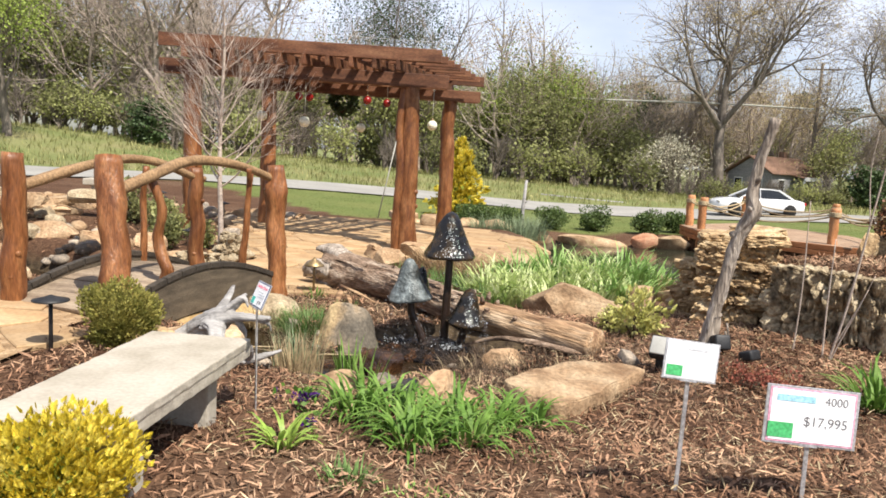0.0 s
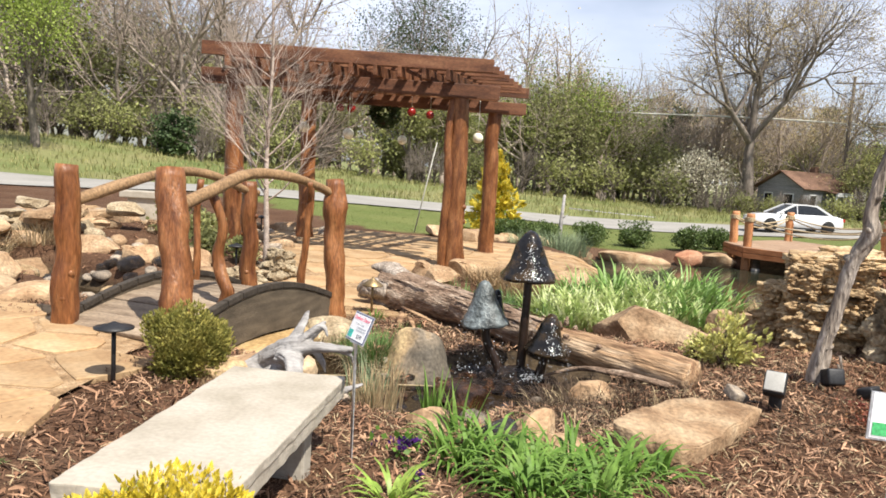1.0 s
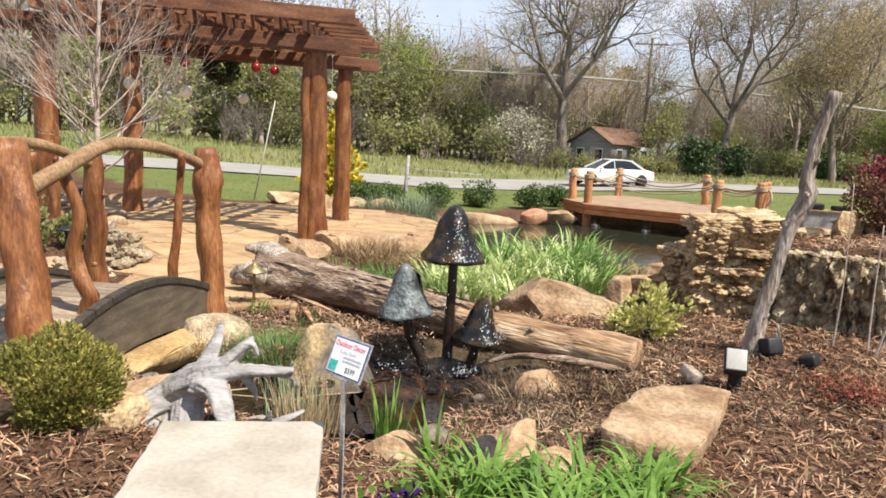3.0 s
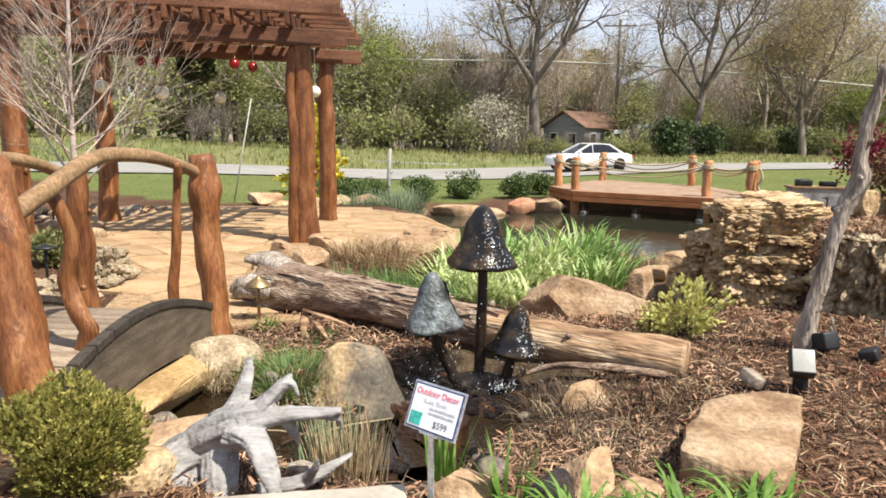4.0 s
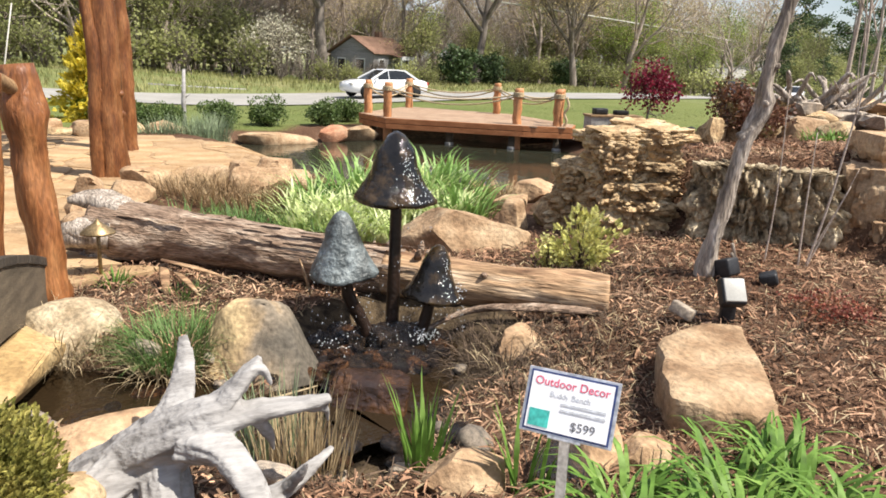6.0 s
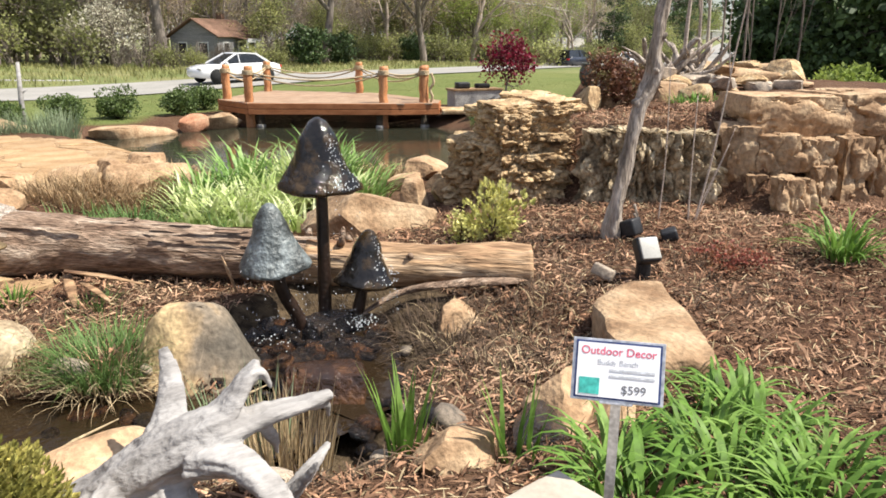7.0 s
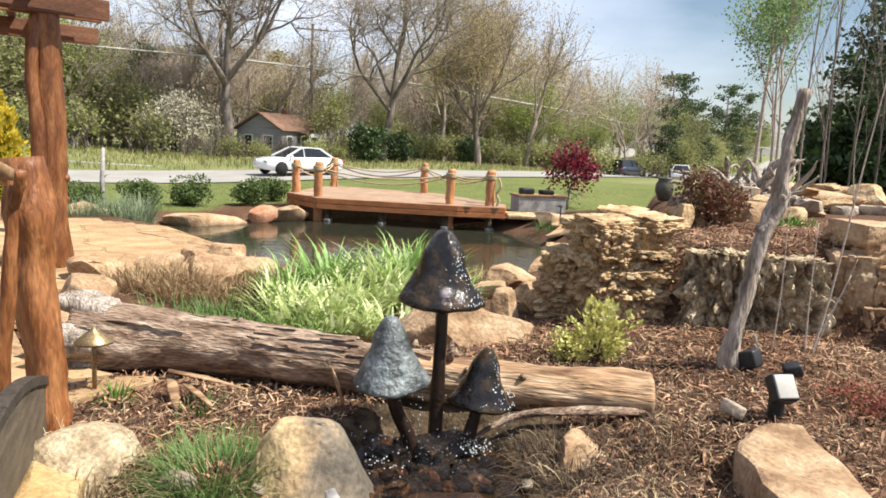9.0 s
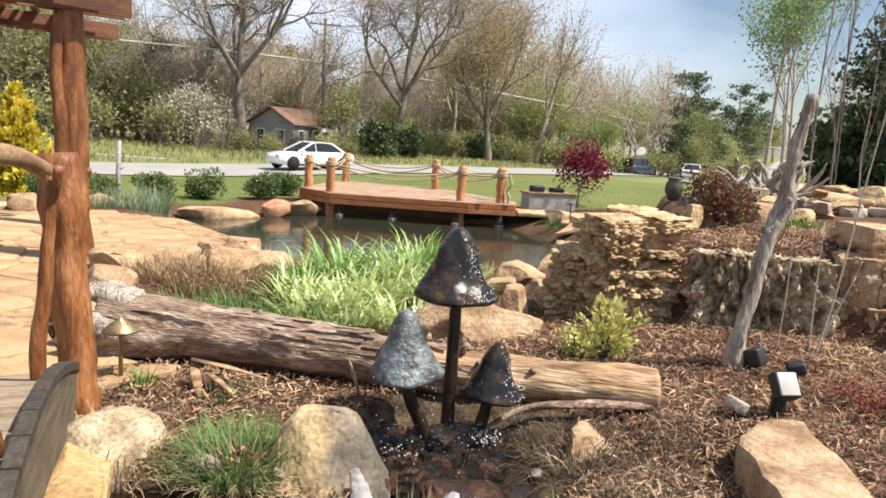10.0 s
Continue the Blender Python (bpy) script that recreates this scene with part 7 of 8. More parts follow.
# the far wood closes the view to the east, by bearing and height
FAR_TOP = ([34, 38, 41, 43.7, 45, 47, 49.5, 52.6, 54, 55.2, 57, 60], [14, 14, 11.5, 10.5, 8.2, 9.6, 9.2, 9.2, 7.4, 5.2, 3.2, 4])
for i in range(60):
    bearing = 33.5 + i * 0.46 + q.uniform(-.2, .2)
    d, a = (84, 97, 112)[i % 3] + q.uniform(-4, 4), radians(bearing)
    if 57 < bearing < 60.5:
        continue
    r = q.random()
    kind = (budded if r < .5 else leafy if r < .85 else bare) if bearing < 51.5 else (pines if r < .7 else green)
    wood_tree(kind, -3.6 + d * math.sin(a), 5.8 + d * math.cos(a), float(np.interp(bearing, *FAR_TOP)) / (12 if kind is pines else 10.5) * q.uniform(0.8, 1.05) * d / 95)
for i in range(46):
    bearing = 33 + i * 0.56
    d, a = 76 + q.uniform(0, 14), radians(bearing)
    if not 57 < bearing < 60.5:
        wood_tree(shrubs[:2], -3.6 + d * math.sin(a), 5.8 + d * math.cos(a), q.uniform(0.6, 1.1))
for i in range(40):
    bearing = 61.5 + i * 0.62 + q.uniform(-.3, .3)
    d, a = q.uniform(30, 52), radians(bearing)
    wood_tree([cedar], -3.2 + d * math.sin(a), 5.2 + d * math.cos(a), q.uniform(0.8, 1.5))
for x, y, k in ((0.2, 62, .9), (2.4, 63.5, 1.0), (4.4, 64.5, .85), (-1.6, 64, .85)):
    wood_tree(leafy, x, y, k)
for x, y, k in ((1.3, 61, 1.0), (3.4, 62, .95), (6.2, 66, 1.0)):
    wood_tree(green, x, y, k)
for i in range(22):
    x = 4 + i * 0.9 + q.uniform(-.4, .4)
    wood_tree(bare if q.random() < .55 else budded, x, q.uniform(66, 76), q.uniform(0.62, 0.82))
for i in range(14):
    x = 14 + i * 2.3 + q.uniform(-.6, .6)
    wood_tree(pines, x, 104 + q.uniform(-4, 4), q.uniform(0.8, 1.0))
tall = tree("tall_tree", "tall tree with fine dark foliage behind the pergola", 99, 19.5, 0.3, 5, 0.3, "darkleaf", 0.11, 6, 0.4, kids=(3, 4), angle=0.8, ratio=0.7, up=0.05)
tall.matrix_basis = pose(-10.5, 70, gz(-10, 70))
lg = tree("green_tree", "bright green leafy tree near the road", 103, 11, 0.17, 4, 0.2, "spring", 0.11, 24, 0.6, kids=(3, 4), angle=0.6, ratio=0.7, up=0.1)
lg.matrix_basis = pose(-28.5, 43, gz(-28, 43), 0, 0, 0)
# birches and saplings on the right
birch = tree("river_birch", "slender river birch with fresh green leaves", 111, 9, 0.075, 4, 0.42, "birchleaf", 0.065, 9, 0.22, bark="palebark", kids=(3, 4), angle=0.5, ratio=0.55, up=0.15, wig=0.07, thin=0.6)
birch.matrix_basis = pose(16.7, 18.6, 1.1)
sap = tree("bare_sapling", "tall thin bare sapling on the mound", 117, 8.5, 0.034, 3, 0.5, None, bark="trunk", kids=(3, 4), angle=0.42, ratio=0.5, up=0.12, wig=0.025, thin=0.5)
sap.matrix_basis = pose(13.0, 15.1, 1.2)
for x, y, s in ((14.3, 15.3, 1.05), (15.3, 15.8, 0.95), (16.2, 15.0, 1.1), (17.0, 16.0, 0.9)):
    plant_tree(sap, x, y, s, x * 77)
plant_tree(birch, 18.5, 19.0, 0.9, 130)
plant_tree(birch, 15.6, 17.4, 0.8, 220)
for x, y, s in ((27.6, 20.7, .62), (30, 21, .7), (33, 20, .7), (25.5, 18.4, .5), (36, 24, .7), (29, 17, .6)):
    wood_tree(pines, x, y, s)
twigs = thing("bare_sapling", "small bare tree with pinkish twigs beside the pergola", "sapling", (-4.72, 13.8, gz(-4.72, 13.8)))
tq, tz = random.Random(121), gz(-4.72, 13.8) - 0.05
lead = [Vector((-4.72 + 0.03 * math.sin(k), 13.8 + 0.03 * math.cos(k * 1.3), tz + 4.9 * k / 12)) for k in range(13)]
part("trunk", tube(Buf(), lead, spread([0.048, 0.036, 0.022, 0.006], 13), 9, 0.1, 2), "palebark", twigs)
for k in range(40):
    h = 0.24 + 0.7 * k / 39
    p = lead[0].lerp(lead[12], h)
    a, e = k * 2.4 + tq.uniform(-.3, .3), tq.uniform(0.7, 1.1)
    wb = Buf()
    grow(wb, [], p, Vector((math.cos(a) * math.sin(e), math.sin(a) * math.sin(e), math.cos(e))), 1.15 * (1.12 - h) * tq.uniform(0.8, 1.2), 0.017 * (1.25 - h), 3, tq, (3, 4), 0.5, 0.62, 0.05, 0.06, 0.55)
    tagged(part("branch", wb, "palebark", twigs), kind="stuff")
whips = thing("bare_sapling", "thin bare multi-stemmed sapling by the wall", "sapling", (3.2, 9.3, 0.5))
for pts, r in (([(3.2, 9.3, .4), (3.19, 9.31, 1.0), (3.2, 9.32, 1.75)], .011), ([(3.22, 9.28, .4), (3.33, 9.2, 1.1), (3.44, 9.13, 2.1), (3.55, 9.05, 3.1)], .013),
               ([(3.23, 9.28, .45), (3.34, 9.2, .85), (3.46, 9.1, 1.3)], .008), ([(3.27, 9.24, .7), (3.42, 9.14, 1.15), (3.5, 9.08, 1.45)], .006), ([(3.42, 9.14, 1.9), (3.38, 9.17, 2.4), (3.4, 9.15, 2.8)], .006), ([(2.98, 9.5, .4), (3.0, 9.48, 1.2), (2.99, 9.5, 2.1)], .009)):
    c = curve_pts(pts, 6)
    part("stem", tube(Buf(), c, spread([r, r * 0.45], len(c)), 6), "palebark", whips)
maple = thing("red_maple", "small dark red Japanese maple on the lawn", "tree", (15.2, 24.6, gz(15.2, 24.6)))
q2 = random.Random(3)
wb, tp = Buf(), []
grow(wb, tp, Vector((15.2, 24.6, gz(15.2, 24.6) - 0.1)), Vector((0, 0, 1)), 0.86, 0.05, 4, q2, (3, 4), 0.95, 0.72, 0.0)
part("trunk", wb, "trunk", maple)
part("crown", leaves(Buf(), [p for p in tp if p.z > 0.85], q2, 0.08, 5, 0.16), "maple", maple)
# tangled driftwood on the mound
pile = thing("driftwood_pile", "tangle of grey driftwood roots on the stone mound", "driftwood", (9.5, 14.0, 1.4))
buf = Buf()
q3 = random.Random(21)
for i in range(46):
    a, e = q3.uniform(0, 6.28), q3.uniform(0.0, 0.9)
    L = q3.uniform(0.4, 1.15)
    p = Vector((9.5 + q3.uniform(-.6, .6), 14.0 + q3.uniform(-.4, .4), 1.45 + q3.uniform(0, .3)))
    d = Vector((math.cos(a) * math.cos(e), math.sin(a) * math.cos(e), math.sin(e)))
    c = curve_pts([p, p + d * L * 0.4 + Vector((0, 0, q3.uniform(-.1, .15))), p + d * L * 0.8 + Vector((q3.uniform(-.15, .15), 0, q3.uniform(-.1, .2))), p + d * L], 4)
    part("root", tube(Buf(), c, spread([0.065, 0.045, 0.03, 0.008], len(c)), 8, 0.5, i), "snag", pile)

# ---- beyond the garden ----
house = thing("farmhouse", "small weathered grey house with a rusty roof", "house", (19.7, 61, gz(19.7, 61)))
hm = pose(21.0, 63.5, gz(19.7, 61) - 0.1, 0, 0, 35) @ Matrix.Diagonal((0.74, 0.8, 0.84, 1))


def hpart(name, bm, material, label=""):
    bmesh.ops.transform(bm, matrix=hm, verts=bm.verts)
    return part(name, bm, material, house, label, smooth=False)


def wedge(w, d, z0, z1):
    bm = bmesh.new()
    v = [bm.verts.new(p) for p in ((-w / 2, -d / 2, z0), (w / 2, -d / 2, z0), (w / 2, d / 2, z0), (-w / 2, d / 2, z0), (-w / 2, 0, z1), (w / 2, 0, z1))]
    for f in ((0, 1, 5, 4), (2, 3, 4, 5), (0, 4, 3), (1, 2, 5), (0, 3, 2, 1)):
        bm.faces.new([v[i] for i in f])
    return bm


hpart("wall", box((7.6, 5.0, 2.7), 0.02, pose(0, 0, 1.35)), "siding")
hpart("gable", wedge(7.5, 5.0, 2.7, 4.1), "siding")
for s in (-1, 1):
    hpart("roof", box((8.4, 3.2, 0.10), 0.02, pose(0, s * 1.42, 3.45, -s * 29.5)), "roof")
hpart("porch_roof", box((4.6, 1.7, 0.08), 0.02, pose(1.5, -3.2, 2.55, 8)), "roof")
hpart("porch_wall", box((2.6, 0.06, 2.2), 0.02, pose(1.2, -2.55, 1.25)), "whitepaint")
hpart("porch_fascia", box((4.6, 0.08, 0.34), 0.01, pose(1.5, -4.02, 2.36)), "whitepaint")
for x in (-0.7, 0.8, 2.3, 3.7):
    hpart("porch_post", box((0.12, 0.12, 2.4), 0.01, pose(x, -3.9, 1.25)), "whitepaint")
for x, y, wd, r in ((-2.3, -2.53, .9, 0), (3.0, -2.6, .8, 0), (-3.83, -1.0, .9, 90), (-3.83, 1.2, .8, 90)):
    win = hpart("window", box((wd + .16, 0.06, 1.3), 0.01, pose(x, y, 1.6, 0, 0, r)), "whitepaint")
    part("pane", box((wd, 0.07, 1.1), 0.0, hm @ pose(x, y, 1.6, 0, 0, r)), "darkglass", win, smooth=False)
hpart("door", box((0.9, 0.08, 2.0), 0.01, pose(0.6, -2.6, 1.2)), "siding")
hpart("chimney", box((0.6, 0.6, 1.2), 0.02, pose(1.8, 0.3, 4.2)), "roof")
house2 = thing("far_house", "small pale gabled house beyond the side road", "house", (82, 84, -0.6))
hm = pose(80, 81, -0.8, 0, 0, -40) @ Matrix.Diagonal((0.6, 0.6, 0.6, 1))
for name, bm, mt in (("wall", box((8, 6, 3), 0.02, pose(0, 0, 1.5)), "whitepaint"), ("gable", wedge(7.9, 6, 3, 5.2), "whitepaint"), ("roof", box((8.6, 3.9, 0.12), 0.02, pose(0, 1.6, 4.15, -35)), "block"), ("roof", box((8.6, 3.9, 0.12), 0.02, pose(0, -1.6, 4.15, 35)), "block")):
    bmesh.ops.transform(bm, matrix=hm, verts=bm.verts)
    part(name, bm, mt, house2, smooth=False)


def pole(x, y, h, label):
    t = thing("utility_pole", label, "pole", (x, y, gz(x, y)))
    z = gz(x, y)
    part("mast", tube(Buf(), [(x, y, z - 0.3), (x, y, z + h * 0.5), (x, y, z + h)], [0.17, 0.15, 0.11], 10), "trunk", t)
    part("crossarm", beam((x - 1.3, y + 0.4, z + h - 0.5), (x + 1.3, y - 0.4, z + h - 0.5), 0.12, 0.12), "trunk", t, smooth=False)
    for s in (-1.1, -0.4, 0.5, 1.1):
        part("insulator", lathe(Buf(), [(0.05, z + h - 0.43), (0.06, z + h - 0.3), (0.02, z + h - 0.22)], 8, (x + s, y - s * 0.31, 0)), "block", t)


pole(24.2, 64.5, 11.0, "tall brown utility pole with a crossarm")
pole(96, 100, 8.5, "far utility pole by the side road")
pole(62, 70, 7.0, "far utility pole by the side road")
for pts, r in (([(-70, 70, 9.6), (-30, 66, 8.2), (1.1, 64.3, 7.5), (25, 64.8, 7.6), (60, 70, 6.2), (103, 79, 3.9), (170, 92, 3.4)], 0.07), ([(24.2, 64.3, 10.6), (60, 70, 8.8), (103, 80, 7.2)], 0.02), ([(24.2, 64.3, 10.4), (-20, 62, 11.5), (-70, 60, 13)], 0.02)):
    c = curve_pts(pts, 8)
    single("power_line", tube(Buf(), c, [r] * len(c), 5), "wire", "pale overhead cable strung above the road verge", "cable", "power lines")


def car(name, label, m, kind, paint):
    t = thing(name, label, "car")
    suv = kind == "suv"
    L, W = (4.8, 1.9) if suv else (5.05, 1.85)
    # stations along the length: x, bottom, waist, half width
    st = [(-.5, .42, .62, .62), (-.485, .30, .86, .80), (-.40, .24, .95, .92), (-.22, .2, .96, .93), (0, .2, .95, .93), (.2, .2, .93, .92), (.36, .22, .88, .90), (.455, .26, .78, .82), (.5, .36, .62, .6)]
    up = 0.12 if suv else 0.0
    v, f = [], []
    ns = 10
    for x, b, wst, hw in st:
        b, wst = b + up, wst + up * 1.3
        ring = [(-hw * .86, b), (-hw, b + .10), (-hw * 1.02, (b + wst) / 2 + .04), (-hw * .98, wst - .05), (-hw * .88, wst), (hw * .88, wst), (hw * .98, wst - .05), (hw * 1.02, (b + wst) / 2 + .04), (hw, b + .10), (hw * .86, b)]
        v += [(x * L, y * W / 1.85, z) for y, z in ring]
    for i in range(len(st) - 1):
        for k in range(ns):
            a, b = i * ns + k, i * ns + (k + 1) % ns
            f.append((a, b, b + ns, a + ns))
    f += [tuple(range(ns - 1, -1, -1)), tuple((len(st) - 1) * ns + k for k in range(ns))]
    body = part("body", Buf().add(v, f), paint, t, at_world=False)
    top = 1.74 if suv else 1.46
    wl = 0.93 + up * 1.3
    x0, x1, x2, x3 = (-.485, -.44, .06, .24) if suv else (-.36, -.19, .05, .25)
    prof = [(x0 * L, .80, wl), (x1 * L, .62, top - .03), ((x1 + .1) * L, .60, top), (x2 * L - .15, .60, top), (x2 * L, .62, top - .04), (x3 * L, .80, wl)]
    v = [(x, -y, z) for x, y, z in prof] + [(x, y, z) for x, y, z in prof]
    n = len(prof)
    g = Buf().add(v, [tuple(range(n - 1, -1, -1)), tuple(range(n, 2 * n))] + [(i, i + 1, n + i + 1, n + i) for i in range(n - 1)])
    part("glazing", g, "darkglass", t, smooth=False, at_world=False)
    r = Buf()
    for a, b in ((1, 2), (2, 3), (3, 4)):
        (xa, ya, za), (xb, yb, zb) = prof[a], prof[b]
        r.add([(xa, -ya - .015, za + .012), (xb, -yb - .015, zb + .012), (xb, yb + .015, zb + .012), (xa, ya + .015, za + .012), (xa, -ya - .02, za - .06), (xb, -yb - .02, zb - .06), (xb, yb + .02, zb - .06), (xa, ya + .02, za - .06)],
              [(0, 1, 2, 3), (0, 4, 5, 1), (3, 2, 6, 7), (0, 3, 7, 4), (1, 5, 6, 2)])
    part("roof", r, paint, t, at_world=False, smooth=False)
    for sy in (-1, 1):
        for (xa, ya, za), (xb, yb, zb) in ((prof[0], prof[1]), (prof[4], prof[5]), (((x1 + x3) * .42 * L, .61, top - .02), ((x1 + x3) * .42 * L, .80, wl))):
            part("pillar", beam((xa, sy * (ya + .012), za), (xb, sy * (yb + .012), zb), 0.035, 0.10, 0.008), paint, t, smooth=False, at_world=False)
        for xw in (-.31 * L, .315 * L):
            rr = .36 if suv else .33
            wheel = part("wheel", lathe(Buf(), [(rr * .62, -.1), (rr * .95, -.1), (rr, -.07), (rr, .07), (rr * .95, .1), (rr * .62, .1)], 24), "tyre", t, at_world=False)
            wheel.matrix_basis = pose(xw, sy * .84, rr, 90)
            part("rim", lathe(Buf(), [(rr * .63, -.095), (rr * .55, -.10), (rr * .5, -.06), (rr * .5, .06), (rr * .55, .10), (rr * .63, .095)], 18), "rim", wheel, at_world=False)
            part("arch", lathe(Buf(), [(rr * 1.1, -.03), (rr * 1.14, .03), (rr * .8, .03)], 24), "tyre", t, at_world=False).matrix_basis = pose(xw, sy * .915, rr + .01, 90)
        part("headlight", box((.22, .34, .13), .03, pose(.465 * L, sy * .58, .68 + up)), "lens", t, at_world=False)
        part("tail_light", box((.12, .3, .16), .03, pose(-.49 * L, sy * .66, .76 + up)), "redlamp", t, at_world=False)
        part("mirror", box((.12, .16, .11), .03, pose(.2 * L, sy * .98, .98 + up)), paint, t, at_world=False)
        part("sill", box((.5 * L, .04, .09), .01, pose(0, sy * .90, .26 + up)), "tyre", t, at_world=False, smooth=False)
    t.matrix_basis = m
    return t


car("sedan", "white four-door sedan on the pale road", pose(12.9, 41.8, gz(12.9, 41.8) + 0.06, 0, 0, 186) @ Matrix.Diagonal((0.9, 0.92, 0.96, 1)), "sedan", "carwhite")
car("suv", "dark blue SUV standing at the side road", pose(54.9, 56.7, gz(54.9, 56.7) + 0.06, 0, 0, 10), "suv", "cardark")
car("sedan", "distant white sedan on the far road", pose(59.5, 53.8, gz(59.5, 53.8) + 0.1, 0, 0, 215), "sedan", "carwhite")
# small built things round the lawn
grill = thing("stone_counter", "grey block counter with a dark grill on it", "counter", (12.9, 23.6, gz(12.9, 23.6)))
gm = pose(12.9, 23.6, gz(12.9, 23.6), 0, 0, -18) @ Matrix.Diagonal((0.85, 0.85, 0.85, 1))
part("base", box((1.9, 0.8, 0.62), 0.02, gm @ pose(0, 0, 0.28)), "block", grill, smooth=False)
part("top", box((2.0, 0.9, 0.07), 0.015, gm @ pose(0, 0, 0.62)), "flag", grill, smooth=False)
part("grill_body", box((0.5, 0.4, 0.22), 0.05, gm @ pose(-0.5, 0, 0.77)), "black", grill)
part("grill_box", box((0.5, 0.4, 0.16), 0.05, gm @ pose(0.3, 0, 0.74)), "tyre", grill)
urn = thing("urn", "dark glazed pottery urn on the mound", "pot", (9.2, 15.8, gz(9.2, 15.8)))
uz = gz(9.2, 15.8)
part("body", lathe(Buf(), [(0.10, uz), (0.13, uz + .03), (0.19, uz + .2), (0.18, uz + .34), (0.13, uz + .42), (0.16, uz + .46), (0.14, uz + .48), (0.1, uz + .45)], 24, (9.2, 15.8, 0)), "pottery", urn)
blk = thing("garden_bench", "small pale block bench on the stony bank", "bench", (-8.6, 17.6, gz(-8.6, 17.6)))
bz = gz(-8.6, 17.6)
part("seat", box((1.1, 0.5, 0.14), 0.02, pose(-8.6, 17.6, bz + .62, 0, 0, 10)), "bench", blk, smooth=False)
part("leg", box((0.8, 0.36, 0.6), 0.02, pose(-8.6, 17.6, bz + .3, 0, 0, 10)), "bench", blk, smooth=False)
stake = thing("grey_stake", "grey peeled branch stake at the pond edge", "stake", (0.62, 26.7, 0.1))
part("stem", tube(Buf(), [(0.58, 26.6, -0.1), (0.6, 26.7, 0.8), (0.66, 26.8, 1.68)], [0.07, 0.06, 0.045], 8, 0.25, 3), "drift", stake)
part("stub", tube(Buf(), [(0.6, 26.7, 0.9), (0.8, 26.7, 1.05)], [0.03, 0.012], 6), "drift", stake)
fallen = single("white_pipe", tube(Buf(), [(2.2, 48.5, .25), (4.6, 48.2, .15), (7.2, 47.5, .1)], [0.1, 0.1, 0.08], 8, 0.2, 2), "drift", "long bleached fallen pole in the field", "pole")
lean = thing("leaning_rod", "thin pale rod leaning behind the pergola", "rod", (-3.55, 23.5, 0.4))
part("rod", tube(Buf(), [(-3.7, 23.5, 0.35), (-3.2, 23.6, 3.0)], [0.02, 0.015], 6), "wire", lean)


# ---- loose cover: mulch chips, straw, field grass ----
q = random.Random(55)
PATIO = [(-3.75, 6.0), (-3.55, 6.9), (-3.75, 7.7), (-3.85, 8.35), (-4.3, 8.4), (-4.7, 8.75), (-6.2, 8.6), (-6.5, 7.0), (-5.4, 4.6), (-3.6, 4.2)]
PATIO2 = [(-2.95, 10.85), (-2.75, 11.6), (-2.8, 12.8), (-2.55, 14.0), (-2.5, 15.2), (-1.7, 16.2), (-0.7, 16.5), (0.35, 17.3), (0.6, 18.6), (0.7, 19.6), (0.3, 21.0), (-0.6, 22.2), (-2.6, 22.4), (-5.2, 22.0), (-6.6, 20.0),
          (-5.4, 17.2), (-4.9, 15.2), (-4.0, 13.6), (-3.95, 12.0), (-4.1, 11.2)]


def on_stone(x, y):
    return max(float(inside(x, y, PATIO)), float(inside(x, y, PATIO2)))


def chips(name, n, material, label, area, size, flat, ratio=0.13):
    buf = Buf()
    k = 0
    xs = np.array([q.uniform(area[0], area[1]) for _ in range(n)])
    ys = np.array([q.uniform(area[2], area[3]) for _ in range(n)])
    bad = (inside(xs, ys, PATIO) > 0) | (inside(xs, ys, PATIO2) > 0) | (inside(xs, ys, POND) > -0.6) | (along(xs, ys, STREAM) < 0.5) | (np.hypot(xs + 0.6, ys - 9.5) < 0.86) | (ys > lawn_line(xs))
    zs = land(xs, ys)
    for x, y, z, b in zip(xs, ys, zs, bad):
        if b:
            continue
        L, w = size * q.uniform(0.4, 1.6), size * ratio * q.uniform(0.5, 1.8)
        a, e, r = q.uniform(0, 6.28), q.gauss(0, flat), q.gauss(0, 0.5)
        d = Vector((math.cos(a) * math.cos(e), math.sin(a) * math.cos(e), math.sin(e))) * L / 2
        s = Vector((-math.sin(a), math.cos(a), r)).normalized() * w / 2
        c = Vector((x, y, z + 0.008 + 0.045 * q.random() ** 2))
        m = c + Vector((0, 0, w * 0.35))
        buf.add((c - d - s * .5, c - d + s * .4, m + s, c + d + s * .5, c + d - s * .4, m - s), ((0, 1, 2, 5), (5, 2, 3, 4)))
    return single(name, buf, material, label, "mulch", kind="stuff", smooth=False)


chips("mulch_chips", 62000, "mulchchip", "loose shredded red-brown bark mulch", (-6, 5.2, 3.2, 11.6), 0.065, 0.6)
chips("mulch_chips", 16000, "mulchchip", "loose shredded bark mulch on the banks", (-9.5, 8.5, 8, 19), 0.08, 0.35)
chips("mulch_chunks", 11000, "mulchchip", "coarse shredded bark pieces over the mulch", (-4.5, 5.0, 3.6, 11.6), 0.10, 0.3, 0.14)
chips("straw_litter", 9000, "straw", "scattered pale straw and wood splinters", (-3.2, 4.5, 5.4, 11.4), 0.07, 0.35, 0.09)
chips("twig_litter", 5200, "deadtwig", "dead twigs and stems strewn on the mulch", (-2.6, 2.2, 7.6, 11), 0.15, 0.4, 0.035)


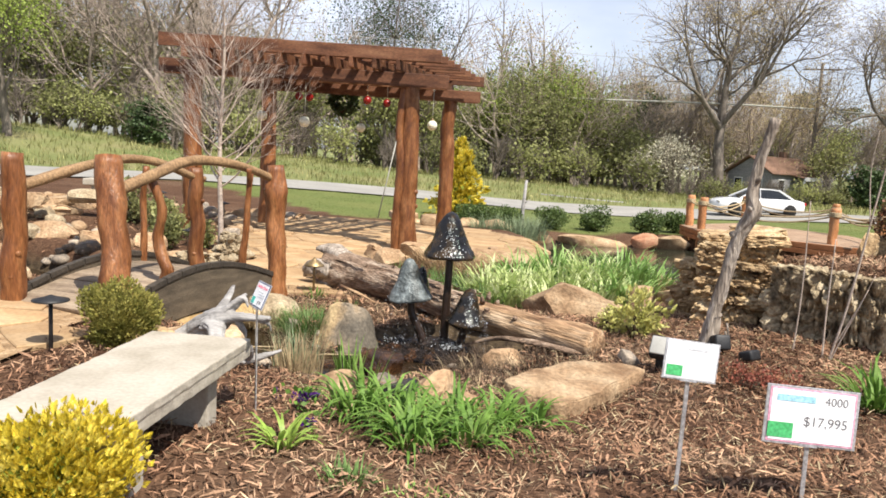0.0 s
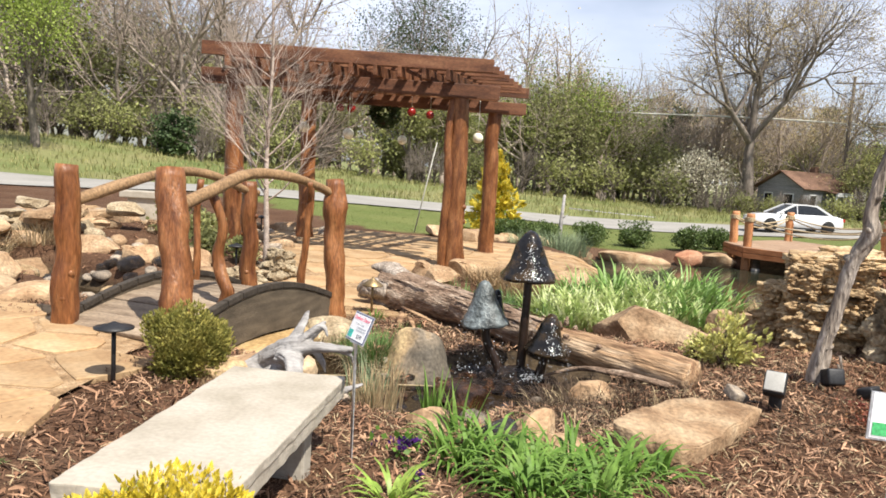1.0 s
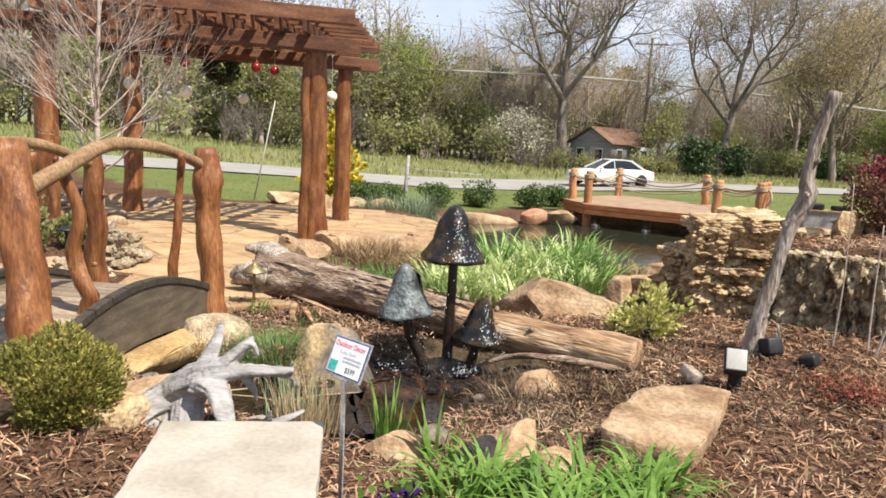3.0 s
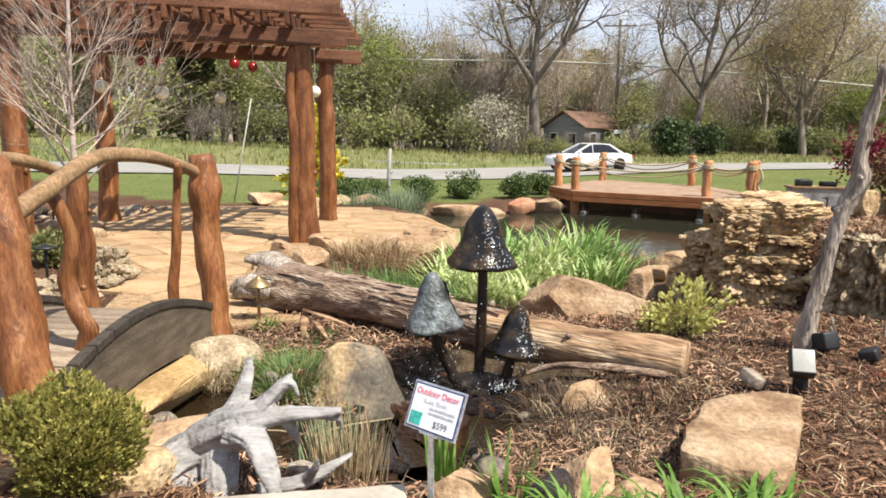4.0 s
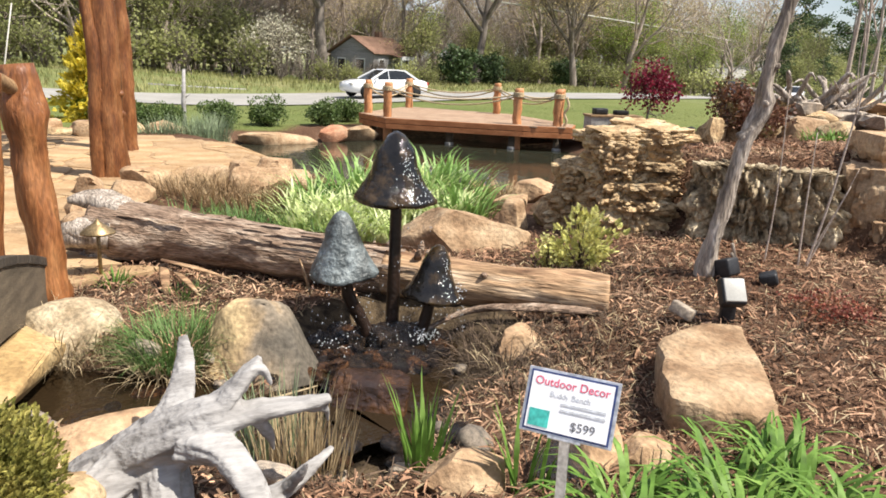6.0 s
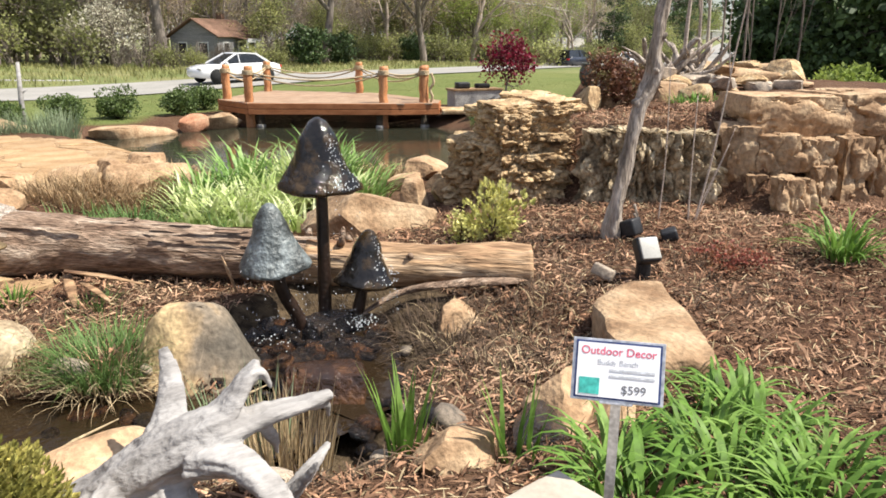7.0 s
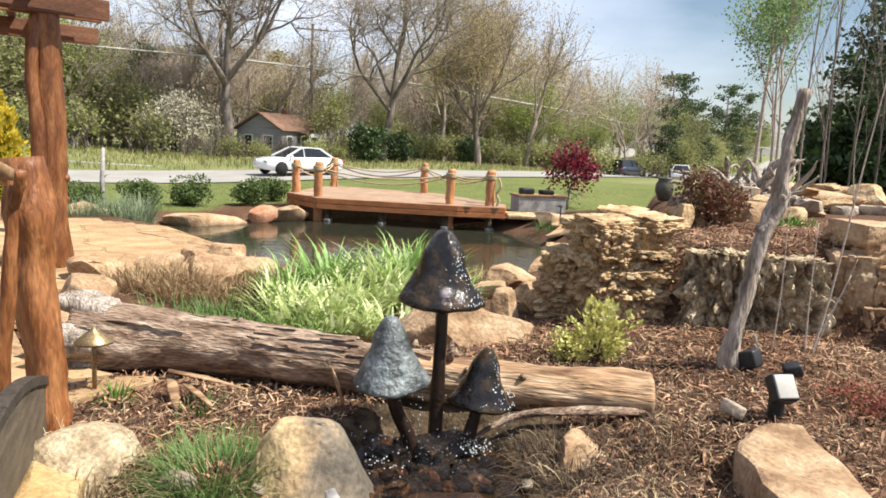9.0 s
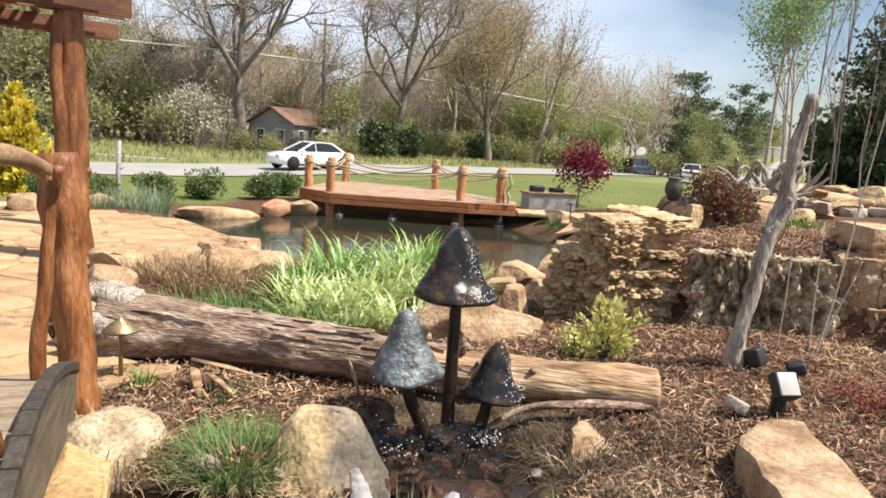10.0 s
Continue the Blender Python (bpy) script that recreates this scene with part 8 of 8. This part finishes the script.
def grass_cover(name, n, area, keep, per, r, length, width, material, label):
    xs = np.array([q.uniform(area[0], area[1]) for _ in range(n)])
    ys = np.array([q.uniform(area[2], area[3]) for _ in range(n)])
    ok = keep(xs, ys, np.interp(xs, [p[0] for p in ROAD], [p[1] for p in ROAD]))
    buf = Buf()
    for x, y, z in zip(xs[ok], ys[ok], land(xs[ok], ys[ok])):
        blades(buf, q, per, (x, y, z), r, length, width, 0.8, 2, 0.5)
    single(name, buf, material, label, "grass", kind="stuff")


grass_cover("field_grass", 14000, (-50, 46, 34, 64), lambda x, y, r: y > r + 3.8, 2, 0.2, 0.4, 0.05, "fieldgrass", "rough tufted field grass beyond the road")
grass_cover("lawn_grass", 12000, (-16, 24, 19, 38), lambda x, y, r: (y > lawn_line(x)) & (y < r - 3.6) & (inside(x, y, POND) < -0.4), 3, 0.15, 0.055, 0.02, "lawn", "short mown green lawn grass")


# ---- flagstones ----
def flagstones(poly, step, seed, parent, lift):
    g = random.Random(seed)
    xs, ys = [p[0] for p in poly], [p[1] for p in poly]
    pts = []
    ny, nx = int((max(ys) - min(ys)) / step) + 3, int((max(xs) - min(xs)) / step) + 3
    for j in range(-1, ny):
        for i in range(-1, nx):
            pts.append((min(xs) + (i + g.uniform(-0.1, 1.1) + 0.5 * (j % 2)) * step * 1.12, min(ys) + (j + g.uniform(-0.05, 1.05)) * step * 0.78))
    for k, (px, py) in enumerate(pts):
        if float(inside(px, py, poly)) < -0.08:
            continue
        cell = [(px - step, py - step), (px + step, py - step), (px + step, py + step), (px - step, py + step)]
        for (ox, oy) in pts:
            if (ox, oy) == (px, py) or abs(ox - px) > 2.2 * step or abs(oy - py) > 2.2 * step:
                continue
            nx_, ny_ = ox - px, oy - py
            ln = math.hypot(nx_, ny_)
            nx_, ny_ = nx_ / ln, ny_ / ln
            lim = ln / 2 - 0.03
            out = []
            for a in range(len(cell)):
                c, d = cell[a], cell[(a + 1) % len(cell)]
                dc, dd = (c[0] - px) * nx_ + (c[1] - py) * ny_ - lim, (d[0] - px) * nx_ + (d[1] - py) * ny_ - lim
                if dc <= 0:
                    out.append(c)
                if (dc <= 0) != (dd <= 0):
                    t = dc / (dc - dd)
                    out.append((c[0] + (d[0] - c[0]) * t, c[1] + (d[1] - c[1]) * t))
            cell = out
            if len(cell) < 3:
                break
        if len(cell) < 3:
            continue
        ring = []
        for a in range(len(cell)):
            c, d = Vector(cell[a]), Vector(cell[(a + 1) % len(cell)])
            for t in (0.0, 0.34, 0.67):
                p = c.lerp(d, t)
                o = 1 + 0.05 * noise.noise(Vector((p.x * 5, p.y * 5, seed)))
                if t == 0.0:
                    o *= 0.98
                ring.append((px + (p.x - px) * o, py + (p.y - py) * o))
        z = gz(px, py) + lift + g.uniform(-0.008, 0.008)
        tx, ty = g.uniform(-.012, .012), g.uniform(-.012, .012)
        lz = land([p[0] for p in ring], [p[1] for p in ring])
        zz = [float(g_) * 0.5 + (z - lift) * 0.5 + lift + (x - px) * tx + (y - py) * ty for (x, y), g_ in zip(ring, lz)]
        n = len(ring)
        v = [(x, y, a - 0.07) for (x, y), a in zip(ring, zz)] + [(x, y, a - 0.008) for (x, y), a in zip(ring, zz)] + [(px + (x - px) * .965, py + (y - py) * .965, a) for (x, y), a in zip(ring, zz)]
        f = [(i, (i + 1) % n, n + (i + 1) % n, n + i) for i in range(n)] + [(n + i, n + (i + 1) % n, 2 * n + (i + 1) % n, 2 * n + i) for i in range(n)] + [tuple(range(2 * n, 3 * n))]
        v = [(a - px, b - py, c - z) for a, b, c in v]
        ob = part("flagstone", Buf().add(v, f), "flag", parent, smooth=False, at_world=False)
        ob.matrix_basis = parent.matrix_basis.inverted() @ Matrix.Translation((px, py, z))


def paving(poly, label, step, seed, lift):
    cxp, cyp = sum(p[0] for p in poly) / len(poly), sum(p[1] for p in poly) / len(poly)
    t = tagged(thing("flagstone_paving", label, "paving", (cxp, cyp, gz(cxp, cyp))), kind="structure")
    xs = np.arange(min(p[0] for p in poly), max(p[0] for p in poly), 0.16)
    ys = np.arange(min(p[1] for p in poly), max(p[1] for p in poly), 0.16)
    X, Y = np.meshgrid(xs, ys)
    Z = land(X, Y) + lift - 0.014
    ok = inside(X, Y, poly) > -0.12
    idx = np.arange(X.size).reshape(X.shape)
    quads = [(int(idx[j, i]), int(idx[j, i + 1]), int(idx[j + 1, i + 1]), int(idx[j + 1, i])) for j in range(len(ys) - 1) for i in range(len(xs) - 1) if ok[j, i] and ok[j + 1, i + 1] and ok[j, i + 1] and ok[j + 1, i]]
    part("joint_sand", Buf().add(np.stack([X, Y, Z], -1).reshape(-1, 3).tolist(), quads), "joint", t)
    flagstones(poly, step, seed, t, lift)


M["joint"] = mat("joint_gravel", [(0.20, 0.125, 0.065), (0.32, 0.21, 0.115), (0.42, 0.30, 0.18)], 8, 60, 0.95, 0.8, 0.015, contrast=0.4)
paving(PATIO, "irregular tan flagstone path in front of the bridge", 0.66, 3, 0.045)
paving(PATIO2, "irregular tan flagstone patio under the pergola", 0.85, 8, 0.045)
paving([(9.6, 19.2), (11.5, 21.2), (13.6, 22.0), (14.6, 20.6), (13.0, 19.2), (11.2, 18.3)], "pale stone path beside the pond", 0.8, 5, 0.045)
paving([(-13.5, 21.0), (-11.5, 19.6), (-9.8, 17.6), (-8.4, 16.2), (-7.4, 16.8), (-8.4, 18.4), (-10.4, 20.6), (-12.8, 22.6)], "pale stone path on the far bank", 0.8, 6, 0.04)
